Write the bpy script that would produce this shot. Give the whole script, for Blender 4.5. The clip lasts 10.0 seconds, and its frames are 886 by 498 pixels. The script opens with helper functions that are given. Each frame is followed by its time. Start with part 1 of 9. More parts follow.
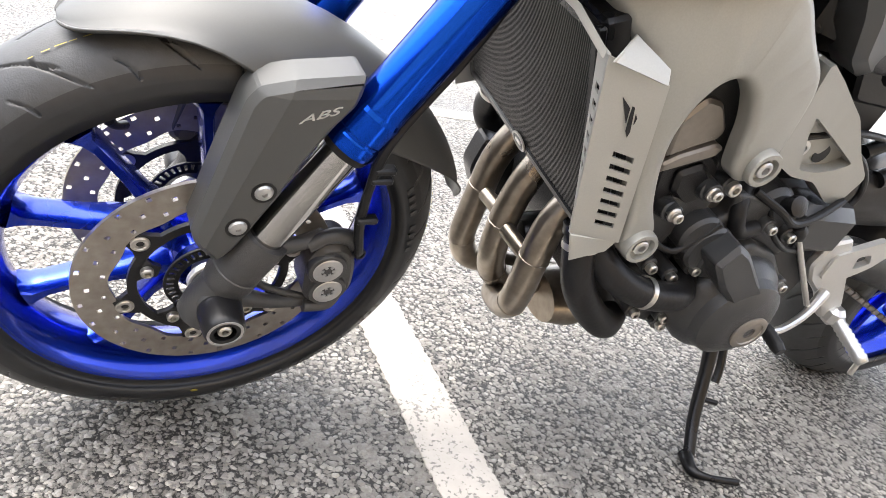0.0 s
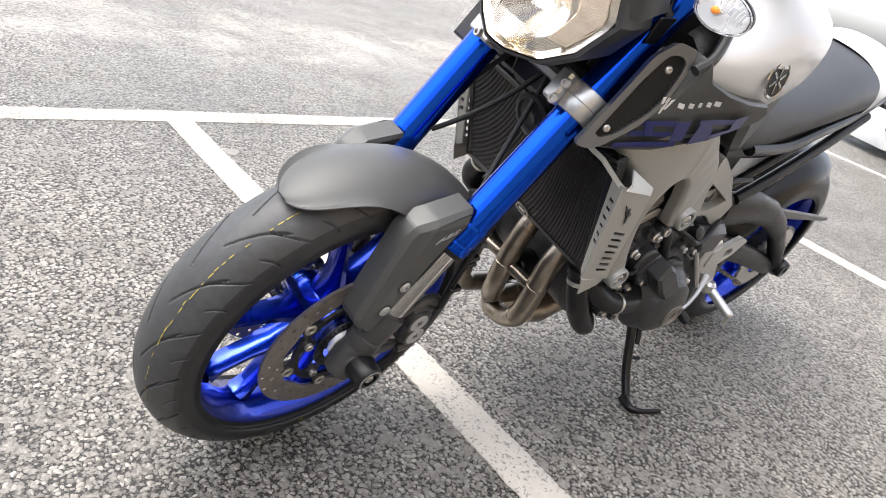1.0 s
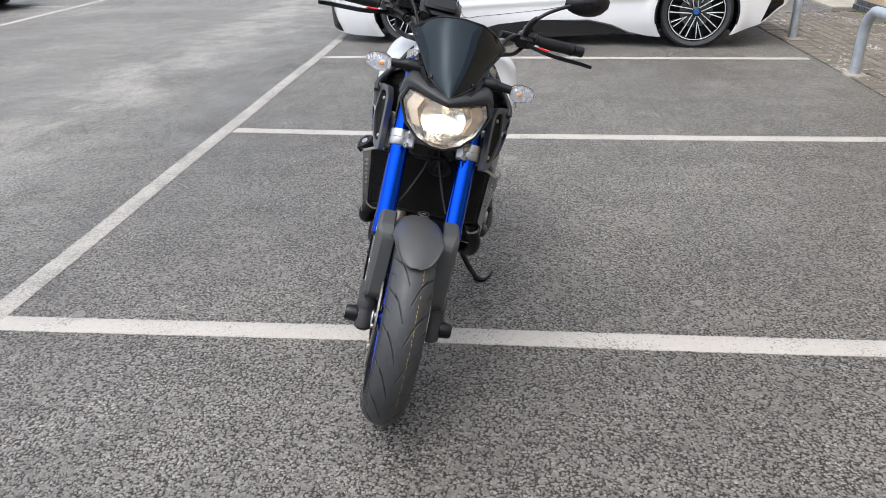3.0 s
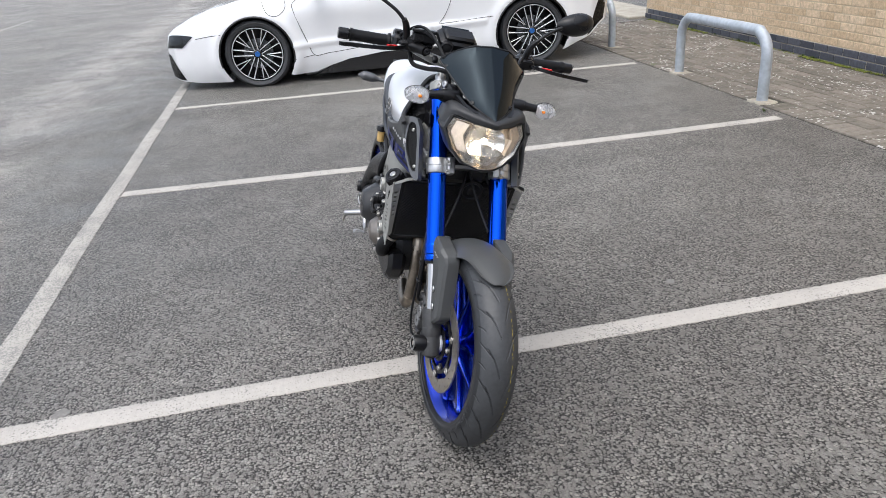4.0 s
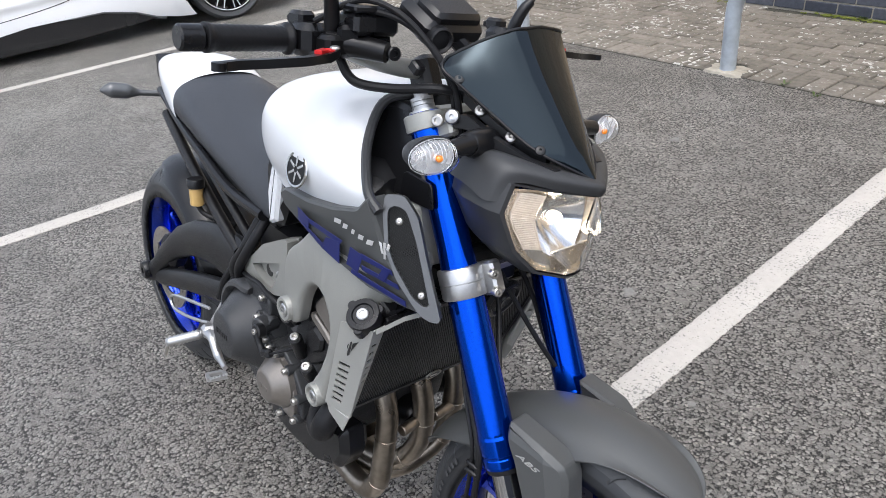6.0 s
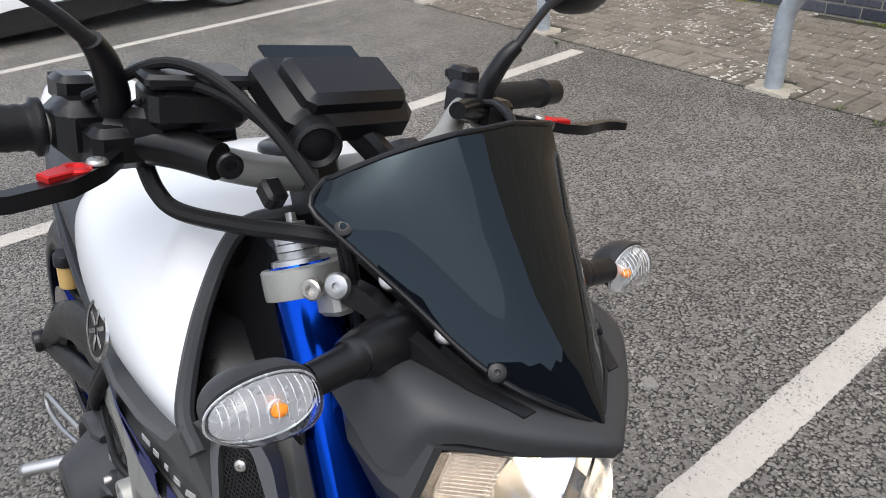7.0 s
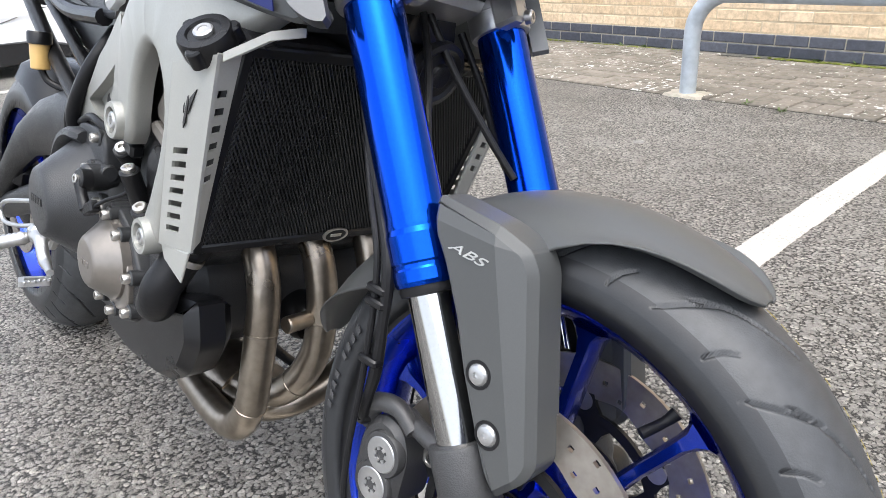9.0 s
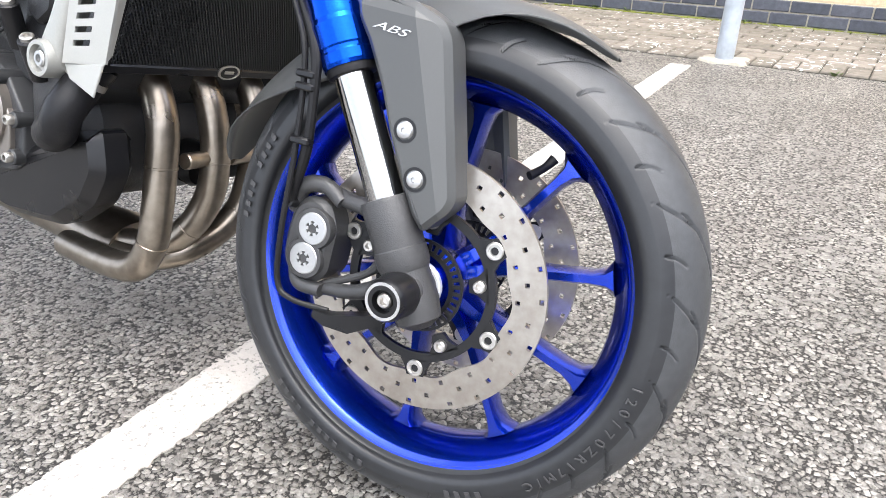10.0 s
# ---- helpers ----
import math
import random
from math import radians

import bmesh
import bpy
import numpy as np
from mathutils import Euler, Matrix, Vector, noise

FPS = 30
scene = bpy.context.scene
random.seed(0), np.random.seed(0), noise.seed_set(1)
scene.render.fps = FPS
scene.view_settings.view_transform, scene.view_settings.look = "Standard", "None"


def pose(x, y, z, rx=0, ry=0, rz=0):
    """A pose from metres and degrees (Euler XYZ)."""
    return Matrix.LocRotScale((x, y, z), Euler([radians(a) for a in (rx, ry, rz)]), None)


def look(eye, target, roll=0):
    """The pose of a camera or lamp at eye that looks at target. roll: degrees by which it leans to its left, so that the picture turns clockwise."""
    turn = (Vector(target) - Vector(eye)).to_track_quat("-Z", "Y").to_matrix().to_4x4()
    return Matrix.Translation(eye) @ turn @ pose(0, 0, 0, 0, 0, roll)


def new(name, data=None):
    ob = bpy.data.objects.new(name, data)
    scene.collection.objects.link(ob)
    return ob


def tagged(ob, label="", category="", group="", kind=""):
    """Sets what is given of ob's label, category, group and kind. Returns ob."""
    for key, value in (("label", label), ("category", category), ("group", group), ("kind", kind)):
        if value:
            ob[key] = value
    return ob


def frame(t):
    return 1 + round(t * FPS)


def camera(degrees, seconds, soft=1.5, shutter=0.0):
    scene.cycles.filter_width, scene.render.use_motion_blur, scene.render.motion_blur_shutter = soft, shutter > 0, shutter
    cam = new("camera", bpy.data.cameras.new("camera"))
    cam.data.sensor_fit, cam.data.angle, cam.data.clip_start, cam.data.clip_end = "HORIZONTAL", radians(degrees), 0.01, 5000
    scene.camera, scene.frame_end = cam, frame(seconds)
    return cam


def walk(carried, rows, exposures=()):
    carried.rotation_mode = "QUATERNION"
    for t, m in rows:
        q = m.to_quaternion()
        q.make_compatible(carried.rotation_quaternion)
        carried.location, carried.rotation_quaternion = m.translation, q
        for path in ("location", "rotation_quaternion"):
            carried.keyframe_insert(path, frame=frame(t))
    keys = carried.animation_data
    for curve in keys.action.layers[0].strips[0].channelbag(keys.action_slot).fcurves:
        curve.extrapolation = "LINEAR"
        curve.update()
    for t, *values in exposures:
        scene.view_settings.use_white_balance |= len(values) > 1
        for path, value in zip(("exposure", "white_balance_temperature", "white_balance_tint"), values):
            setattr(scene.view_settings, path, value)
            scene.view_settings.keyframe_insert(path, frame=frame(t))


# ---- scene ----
cam = camera(65.5, 10.0, soft=0.7)
PATH = [
    (0, (0.128, 0.824, 0.701), (-0.788, -0.736, -0.151), 16.7),
    (0.5, (0.343, 0.838, 0.767), (-0.813, -0.575, -0.049), 18.0),
    (1, (0.581, 0.842, 0.901), (-0.726, -0.414, 0.056), 16.7),
    (1.5, (0.856, 0.865, 1.063), (-0.6, -0.179, 0.175), 11.7),
    (2, (1.209, 0.866, 1.227), (-0.437, 0.107, 0.382), 5.2),
    (2.5, (1.484, 0.659, 1.288), (-0.208, 0.102, 0.379), -1.1),
    (3, (1.675, 0.362, 1.331), (-0.117, 0.185, 0.461), -1.7),
    (3.2, (1.769, 0.219, 1.352), (-0.046, 0.18, 0.513), -1.9),
    (4.3, (1.601, -0.439, 1.379), (-0.147, 0.047, 0.537), -5.5),
    (4.5, (1.496, -0.545, 1.392), (-0.192, 0.075, 0.517), -5.9),
    (5, (1.162, -0.649, 1.348), (-0.368, 0.174, 0.359), -6.5),
    (5.5, (0.788, -0.588, 1.335), (-0.653, 0.313, 0.28), -7.9),
    (6, (0.448, -0.445, 1.326), (-0.919, 0.584, 0.29), -6.9),
    (6.2, (0.346, -0.355, 1.325), (-1.001, 0.708, 0.298), -6.1),
    (7.3, (0.124, -0.023, 1.226), (-1.272, 0.932, 0.159), -5.4),
    (7.5, (0.138, -0.049, 1.185), (-1.257, 0.942, 0.149), -5.0),
    (8, (0.181, -0.167, 1.053), (-1.186, 0.925, 0.084), -4.0),
    (8.5, (0.249, -0.253, 0.905), (-1.106, 0.932, 0.035), -2.0),
    (9, (0.331, -0.338, 0.793), (-1.028, 0.893, -0.005), -3.2),
    (9.5, (0.362, -0.446, 0.704), (-0.836, 0.931, -0.115), -2.0),
    (9.8, (0.376, -0.515, 0.674), (-0.642, 0.985, -0.159), -2.0),
    (10, (0.364, -0.555, 0.679), (-0.535, 0.987, -0.222), 0.7),
]
walk(cam, [(t, look(eye, target, roll)) for t, eye, target, roll in PATH],
     exposures=[(0.0, 2.45, 6720, 9), (0.5, 2.38, 6720, 9), (1.0, 1.82, 6670, 9), (1.5, 1.3, 6470, 9), (2.0, 1.05, 6420, 9), (2.5, 0.9, 6370, 9), (3.0, 0.9, 6320, 9), (4.5, 0.8, 6220, 9), (6.0, 1.05, 6180, 9), (7.5, 0.72, 6420, 9), (8.0, 0.8, 6340, 8), (8.5, 1.3, 6250, 8), (9.0, 1.65, 6350, 8), (9.5, 1.98, 6430, 9), (10.0, 2.08, 6400, 9)])

# ---- world and light: an overcast sky, no hard shadows ----
world = bpy.data.worlds.new("overcast_sky")
scene.world = world
world.use_nodes = True
wn = world.node_tree.nodes
wl = world.node_tree.links
sky = wn.new("ShaderNodeTexSky")
sky.sky_type = "NISHITA"
sky.sun_disc = False
sky.sun_elevation = radians(70)
sky.sun_rotation = radians(125)
sky.air_density = 0.6
sky.dust_density = 3.0
sky.ozone_density = 0.3
wn["Background"].inputs["Strength"].default_value = 0.2
pale = wn.new("ShaderNodeHueSaturation")
pale.inputs["Saturation"].default_value = 0.45
wl.new(sky.outputs[0], pale.inputs["Color"])
wl.new(pale.outputs[0], wn["Background"].inputs["Color"])

sun_data = bpy.data.lights.new("sun", "SUN")
sun_data.energy = 0.6
sun_data.angle = radians(100)
sun_data.color = (1.0, 0.97, 0.93)
sun = new("sun", sun_data)
sun.matrix_world = look((0, 0, 20), (-5.4, 4.0, 0))


# ---- materials ----
def mat(name, col, rough=0.5, metal=0.0, var=0.12, scale=40.0, big=3.0, bump=0.0, bump_scale=200.0,
        col2=None, rough_var=0.1, coat=0.0, spec=0.5, sheen=0.0):
    """A surface with fine grain and broad stains; sizes are per metre."""
    m = bpy.data.materials.new(name)
    m.use_nodes = True
    n, l = m.node_tree.nodes, m.node_tree.links
    b = n["Principled BSDF"]
    tc = n.new("ShaderNodeTexCoord")
    fine = n.new("ShaderNodeTexNoise")
    fine.inputs["Scale"].default_value = scale
    fine.inputs["Detail"].default_value = 6
    broad = n.new("ShaderNodeTexNoise")
    broad.inputs["Scale"].default_value = big
    broad.inputs["Detail"].default_value = 3
    l.new(tc.outputs["Object"], fine.inputs["Vector"])
    l.new(tc.outputs["Object"], broad.inputs["Vector"])
    add = n.new("ShaderNodeMath")
    add.operation = "ADD"
    l.new(fine.outputs["Fac"], add.inputs[0])
    l.new(broad.outputs["Fac"], add.inputs[1])
    ramp = n.new("ShaderNodeMapRange")
    ramp.inputs["From Min"].default_value = 0.6
    ramp.inputs["From Max"].default_value = 1.4
    l.new(add.outputs[0], ramp.inputs["Value"])
    mix = n.new("ShaderNodeMix")
    mix.data_type = "RGBA"
    c2 = col2 or tuple(min(1, c * (1 + var)) for c in col)
    c1 = col if col2 else tuple(c * (1 - var) for c in col)
    mix.inputs["A"].default_value = (*c1, 1)
    mix.inputs["B"].default_value = (*c2, 1)
    l.new(ramp.outputs[0], mix.inputs["Factor"])
    l.new(mix.outputs["Result"], b.inputs["Base Color"])
    rr = n.new("ShaderNodeMapRange")
    rr.inputs["To Min"].default_value = max(0.02, rough - rough_var)
    rr.inputs["To Max"].default_value = min(1, rough + rough_var)
    l.new(broad.outputs["Fac"], rr.inputs["Value"])
    l.new(rr.outputs[0], b.inputs["Roughness"])
    b.inputs["Metallic"].default_value = metal
    b.inputs["Coat Weight"].default_value = coat
    b.inputs["Coat Roughness"].default_value = 0.05
    b.inputs["Specular IOR Level"].default_value = spec
    if bump:
        g = n.new("ShaderNodeTexNoise")
        g.inputs["Scale"].default_value = bump_scale
        g.inputs["Detail"].default_value = 4
        l.new(tc.outputs["Object"], g.inputs["Vector"])
        bp = n.new("ShaderNodeBump")
        bp.inputs["Strength"].default_value = bump
        bp.inputs["Distance"].default_value = 0.002
        l.new(g.outputs["Fac"], bp.inputs["Height"])
        l.new(bp.outputs[0], b.inputs["Normal"])
    return m


def glass(name, col, rough=0.02, ior=1.45):
    m = bpy.data.materials.new(name)
    m.use_nodes = True
    b = m.node_tree.nodes["Principled BSDF"]
    b.inputs["Base Color"].default_value = (*col, 1)
    b.inputs["Transmission Weight"].default_value = 1.0
    b.inputs["Roughness"].default_value = rough
    b.inputs["IOR"].default_value = ior
    return m


def glow(name, col, strength):
    m = bpy.data.materials.new(name)
    m.use_nodes = True
    b = m.node_tree.nodes["Principled BSDF"]
    b.inputs["Base Color"].default_value = (*col, 1)
    b.inputs["Emission Color"].default_value = (*col, 1)
    b.inputs["Emission Strength"].default_value = strength
    return m


M_BLUE = mat("blue_anodised", (0.004, 0.06, 0.5), 0.13, 0.95, 0.08, 300, 6, rough_var=0.04)
M_RIM = mat("blue_rim_paint", (0.004, 0.034, 0.44), 0.24, 0.93, 0.1, 200, 8, coat=0.7)
M_TYRE = mat("tyre_rubber", (0.041, 0.043, 0.046), 0.48, 0, 0.3, 90, 9, bump=0.15, bump_scale=600, spec=0.5)
M_WALL = mat("smooth_sidewall_rubber", (0.020, 0.021, 0.023), 0.36, 0, 0.2, 90, 9, bump=0.06, bump_scale=600, spec=0.4)
M_GREY = mat("matt_grey_paint", (0.066, 0.068, 0.068), 0.43, 0.1, 0.08, 900, 5, bump=0.05, bump_scale=1500, spec=0.42)
M_BLACK = mat("black_plastic", (0.007, 0.007, 0.008), 0.30, 0, 0.2, 300, 12, bump=0.08, bump_scale=1200, spec=0.36)
M_SATIN = mat("satin_black_casting", (0.010, 0.010, 0.011), 0.32, 0.1, 0.2, 200, 15, bump=0.3, bump_scale=700, spec=0.35)
M_RUBBER = mat("black_rubber", (0.010, 0.010, 0.011), 0.42, 0, 0.2, 200, 10, bump=0.2, spec=0.22)
M_WHITE = mat("pearl_white_paint", (0.68, 0.695, 0.715), 0.34, 0.1, 0.03, 900, 3, coat=0.5, rough_var=0.05)
M_FRAME = mat("satin_grey_frame_paint", (0.32, 0.32, 0.298), 0.42, 0.45, 0.06, 500, 8, bump=0.05, bump_scale=900)
M_ALU = mat("bare_aluminium", (0.5, 0.5, 0.5), 0.35, 0.9, 0.08, 300, 20, bump=0.05, bump_scale=900)
M_CHROME = mat("polished_steel_tube", (0.40, 0.395, 0.39), 0.06, 1.0, 0.05, 300, 20, rough_var=0.03)
M_STEEL = mat("brushed_steel", (0.55, 0.53, 0.5), 0.35, 0.95, 0.15, 150, 20)
M_HEADER = mat("heat_tinted_steel_pipe", (0.17, 0.14, 0.11), 0.3, 0.92, 0.3, 60, 9, col2=(0.34, 0.30, 0.25))
M_DISC = mat("worn_brake_steel", (0.31, 0.275, 0.24), 0.33, 0.9, 0.2, 90, 30, col2=(0.46, 0.43, 0.39))
M_SEAT = mat("black_vinyl", (0.022, 0.024, 0.029), 0.42, 0, 0.15, 500, 6, bump=0.3, bump_scale=900, spec=0.5)
M_GALV = mat("galvanised_steel", (0.42, 0.46, 0.5), 0.5, 0.3, 0.25, 25, 7, bump=0.1, bump_scale=120)
M_ORANGE = mat("amber_plastic", (0.85, 0.24, 0.012), 0.3, 0, 0.1)
M_RED = mat("red_anodised", (0.6, 0.02, 0.02), 0.35, 0.6, 0.1)
M_CAR = mat("car_white_paint", (0.8, 0.805, 0.81), 0.18, 0, 0.02, 300, 2, coat=1.0, rough_var=0.03)
def asphalt():
    """Chippings of several sizes pressed into dark binder, with worn, filled and damp areas."""
    m = bpy.data.materials.new("asphalt")
    m.use_nodes = True
    n, l = m.node_tree.nodes, m.node_tree.links
    b = n["Principled BSDF"]
    b.inputs["Specular IOR Level"].default_value = 0.44
    tc = n.new("ShaderNodeTexCoord")

    def noise(scale, detail=3, rough=0.5):
        t = n.new("ShaderNodeTexNoise")
        t.inputs["Scale"].default_value = scale
        t.inputs["Detail"].default_value = detail
        t.inputs["Roughness"].default_value = rough
        l.new(tc.outputs["Object"], t.inputs["Vector"])
        return t

    def rng(src, a0, a1, b0, b1):
        r = n.new("ShaderNodeMapRange")
        for k, v in zip(("From Min", "From Max", "To Min", "To Max"), (a0, a1, b0, b1)):
            r.inputs[k].default_value = v
        l.new(src, r.inputs["Value"])
        return r.outputs[0]

    def math_(op, a, c):
        q = n.new("ShaderNodeMath")
        q.operation = op
        for i, v in enumerate((a, c)):
            if isinstance(v, (int, float)):
                q.inputs[i].default_value = v
            else:
                l.new(v, q.inputs[i])
        return q.outputs[0]

    def blend(f, a, c):
        q = n.new("ShaderNodeMix")
        q.data_type = "RGBA"
        l.new(f, q.inputs["Factor"])
        for k, v in (("A", a), ("B", c)):
            if isinstance(v, tuple):
                q.inputs[k].default_value = (*v, 1)
            else:
                l.new(v, q.inputs[k])
        return q.outputs["Result"]
    warp = noise(60, 2)
    vadd = n.new("ShaderNodeVectorMath")
    vadd.operation = "MULTIPLY_ADD"
    vadd.inputs[1].default_value = (0.014, 0.014, 0.0)
    l.new(warp.outputs["Color"], vadd.inputs[0])
    l.new(tc.outputs["Object"], vadd.inputs[2])

    def cells(scale, feature):
        v = n.new("ShaderNodeTexVoronoi")
        v.voronoi_dimensions = "2D"
        v.feature = feature
        v.inputs["Scale"].default_value = scale
        l.new(vadd.outputs[0], v.inputs["Vector"])
        return v
    # chippings: rounded stones of about a centimetre, each with its own shade and size
    one = cells(104, "F1")
    big = one.outputs["Distance"]
    sep = n.new("ShaderNodeSeparateColor")
    l.new(one.outputs["Color"], sep.inputs[0])
    two = cells(215, "F1")
    sep2 = n.new("ShaderNodeSeparateColor")
    l.new(two.outputs["Color"], sep2.inputs[0])
    ragged = noise(260, 4, 0.65).outputs["Fac"]
    rough_edge = math_("MULTIPLY", math_("SUBTRACT", ragged, 0.5), 0.4)
    reach = math_("ADD", rng(sep.outputs[1], 0, 1, 0.30, 0.64), rough_edge)
    stone = rng(math_("SUBTRACT", reach, big), 0.0, 0.10, 0, 1)
    bit = rng(math_("SUBTRACT", math_("ADD", rng(sep2.outputs[1], 0, 1, 0.2, 0.62), rough_edge), two.outputs["Distance"]), 0.0, 0.14, 0, 1)
    patch = noise(3.1, 5, 0.65).outputs["Fac"]
    mid = noise(27, 4, 0.6).outputs["Fac"]
    clump = noise(48, 6, 0.7).outputs["Fac"]
    wear = math_("ADD", math_("MULTIPLY", mid, 0.42), math_("ADD", math_("MULTIPLY", clump, 0.70), math_("MULTIPLY", patch, 0.30)))
    # a strip of the aisle worn pale by tyres, with spots of standing damp beside it
    pos = n.new("ShaderNodeSeparateXYZ")
    l.new(tc.outputs["Object"], pos.inputs[0])
    across = math_("ADD", math_("ADD", pos.outputs["Y"], 2.95), math_("MULTIPLY", pos.outputs["X"], -0.03))
    band = math_("MULTIPLY", rng(math_("ABSOLUTE", across, 0.0), 0.2, 0.75, 1, 0), rng(noise(1.3, 5, 0.6).outputs["Fac"], 0.38, 0.55, 0, 1))
    damp = math_("MULTIPLY", rng(math_("ABSOLUTE", math_("ADD", across, -1.05), 0.0), 0.25, 0.9, 1, 0), rng(noise(1.9, 3, 0.5).outputs["Fac"], 0.46, 0.66, 0, 1))
    wear = math_("ADD", wear, math_("MULTIPLY", band, 0.07))
    # worn islands where fines fill the joints level with the stones
    fill = rng(wear, 0.735, 0.775, 0, 1)
    chip = blend(sep.outputs[0], (0.165, 0.155, 0.14), (0.38, 0.362, 0.328))
    chip = blend(rng(sep.outputs[2], 0.9, 0.97, 0, 1), chip, (0.47, 0.44, 0.39))
    chip = blend(rng(ragged, 0.35, 0.7, 0, 0.4), chip, (0.15, 0.14, 0.125))
    grit = blend(math_("MULTIPLY", bit, rng(sep2.outputs[0], 0, 1, 0.3, 1)), (0.0165, 0.015, 0.0133), (0.18, 0.169, 0.152))
    dark = blend(stone, grit, chip)
    fines = blend(rng(ragged, 0.3, 0.7, 0, 1), (0.20, 0.188, 0.17), (0.29, 0.275, 0.25))
    pale = blend(math_("MULTIPLY", stone, 0.45), fines, chip)
    col = blend(math_("MULTIPLY", fill, 0.9), dark, pale)
    broad = math_("MULTIPLY", rng(noise(0.5, 4, 0.6).outputs["Fac"], 0.3, 0.7, 0.8, 1.2), rng(noise(4.5, 6, 0.7).outputs["Fac"], 0.35, 0.65, 0.86, 1.15))
    # aisle side lifted in colour, for its wear and its bright far sheen
    broad = math_("MULTIPLY", math_("MULTIPLY", broad, rng(across, 0.6, 1.3, 1.28, 1)), math_("ADD", rng(damp, 0, 1, 1, 0.8), math_("MULTIPLY", band, 0.3)))
    tone = n.new("ShaderNodeMix")
    tone.data_type = "RGBA"
    tone.blend_type = "MULTIPLY"
    tone.inputs["Factor"].default_value = 1.0
    l.new(col, tone.inputs["A"])
    l.new(broad, tone.inputs["B"])
    l.new(tone.outputs["Result"], b.inputs["Base Color"])
    gloss = rng(math_("ADD", noise(0.9, 4).outputs["Fac"], math_("MULTIPLY", mid, 0.5)), 0.5, 0.95, 0.42, 0.66)
    l.new(math_("SUBTRACT", gloss, math_("MULTIPLY", damp, 0.22)), b.inputs["Roughness"])
    dome = math_("MULTIPLY", stone, rng(big, 0.0, 0.6, 1.0, 0.35))
    hgt = math_("ADD", math_("MULTIPLY", dome, rng(sep.outputs[2], 0, 1, 0.7, 1.5)), math_("ADD", math_("MULTIPLY", bit, 0.3), math_("MULTIPLY", fill, 0.7)))
    bp = n.new("ShaderNodeBump")
    bp.inputs["Strength"].default_value = 0.9
    bp.inputs["Distance"].default_value = 0.005
    l.new(hgt, bp.inputs["Height"])
    l.new(bp.outputs[0], b.inputs["Normal"])
    return m


def line_paint(name, wear, col=(0.42, 0.394, 0.357)):
    """White thermoplastic, chipped down to the stones under it."""
    m = mat(name, col, 0.75, 0, 0.1, 50, 3, bump=0.7, bump_scale=140)
    n, l = m.node_tree.nodes, m.node_tree.links
    b = n["Principled BSDF"]
    tc = n.new("ShaderNodeTexCoord")
    t = n.new("ShaderNodeTexNoise")
    t.inputs["Scale"].default_value = 150
    t.inputs["Detail"].default_value = 4
    u = n.new("ShaderNodeTexNoise")
    u.inputs["Scale"].default_value = 5
    u.inputs["Detail"].default_value = 4
    for q in (t, u):
        l.new(tc.outputs["Object"], q.inputs["Vector"])
    a = n.new("ShaderNodeMath")
    a.operation = "MULTIPLY_ADD"
    a.inputs[1].default_value = 0.45
    l.new(u.outputs["Fac"], a.inputs[0])
    l.new(t.outputs["Fac"], a.inputs[2])
    r = n.new("ShaderNodeMapRange")
    r.inputs["From Min"].default_value = 0.95 - wear
    r.inputs["From Max"].default_value = 1.03 - wear
    l.new(a.outputs[0], r.inputs["Value"])
    mx = n.new("ShaderNodeMix")
    mx.data_type = "RGBA"
    l.new(r.outputs[0], mx.inputs["Factor"])
    l.new(b.inputs["Base Color"].links[0].from_socket, mx.inputs["A"])
    mx.inputs["B"].default_value = (0.2, 0.195, 0.18, 1)
    l.new(mx.outputs["Result"], b.inputs["Base Color"])
    return m


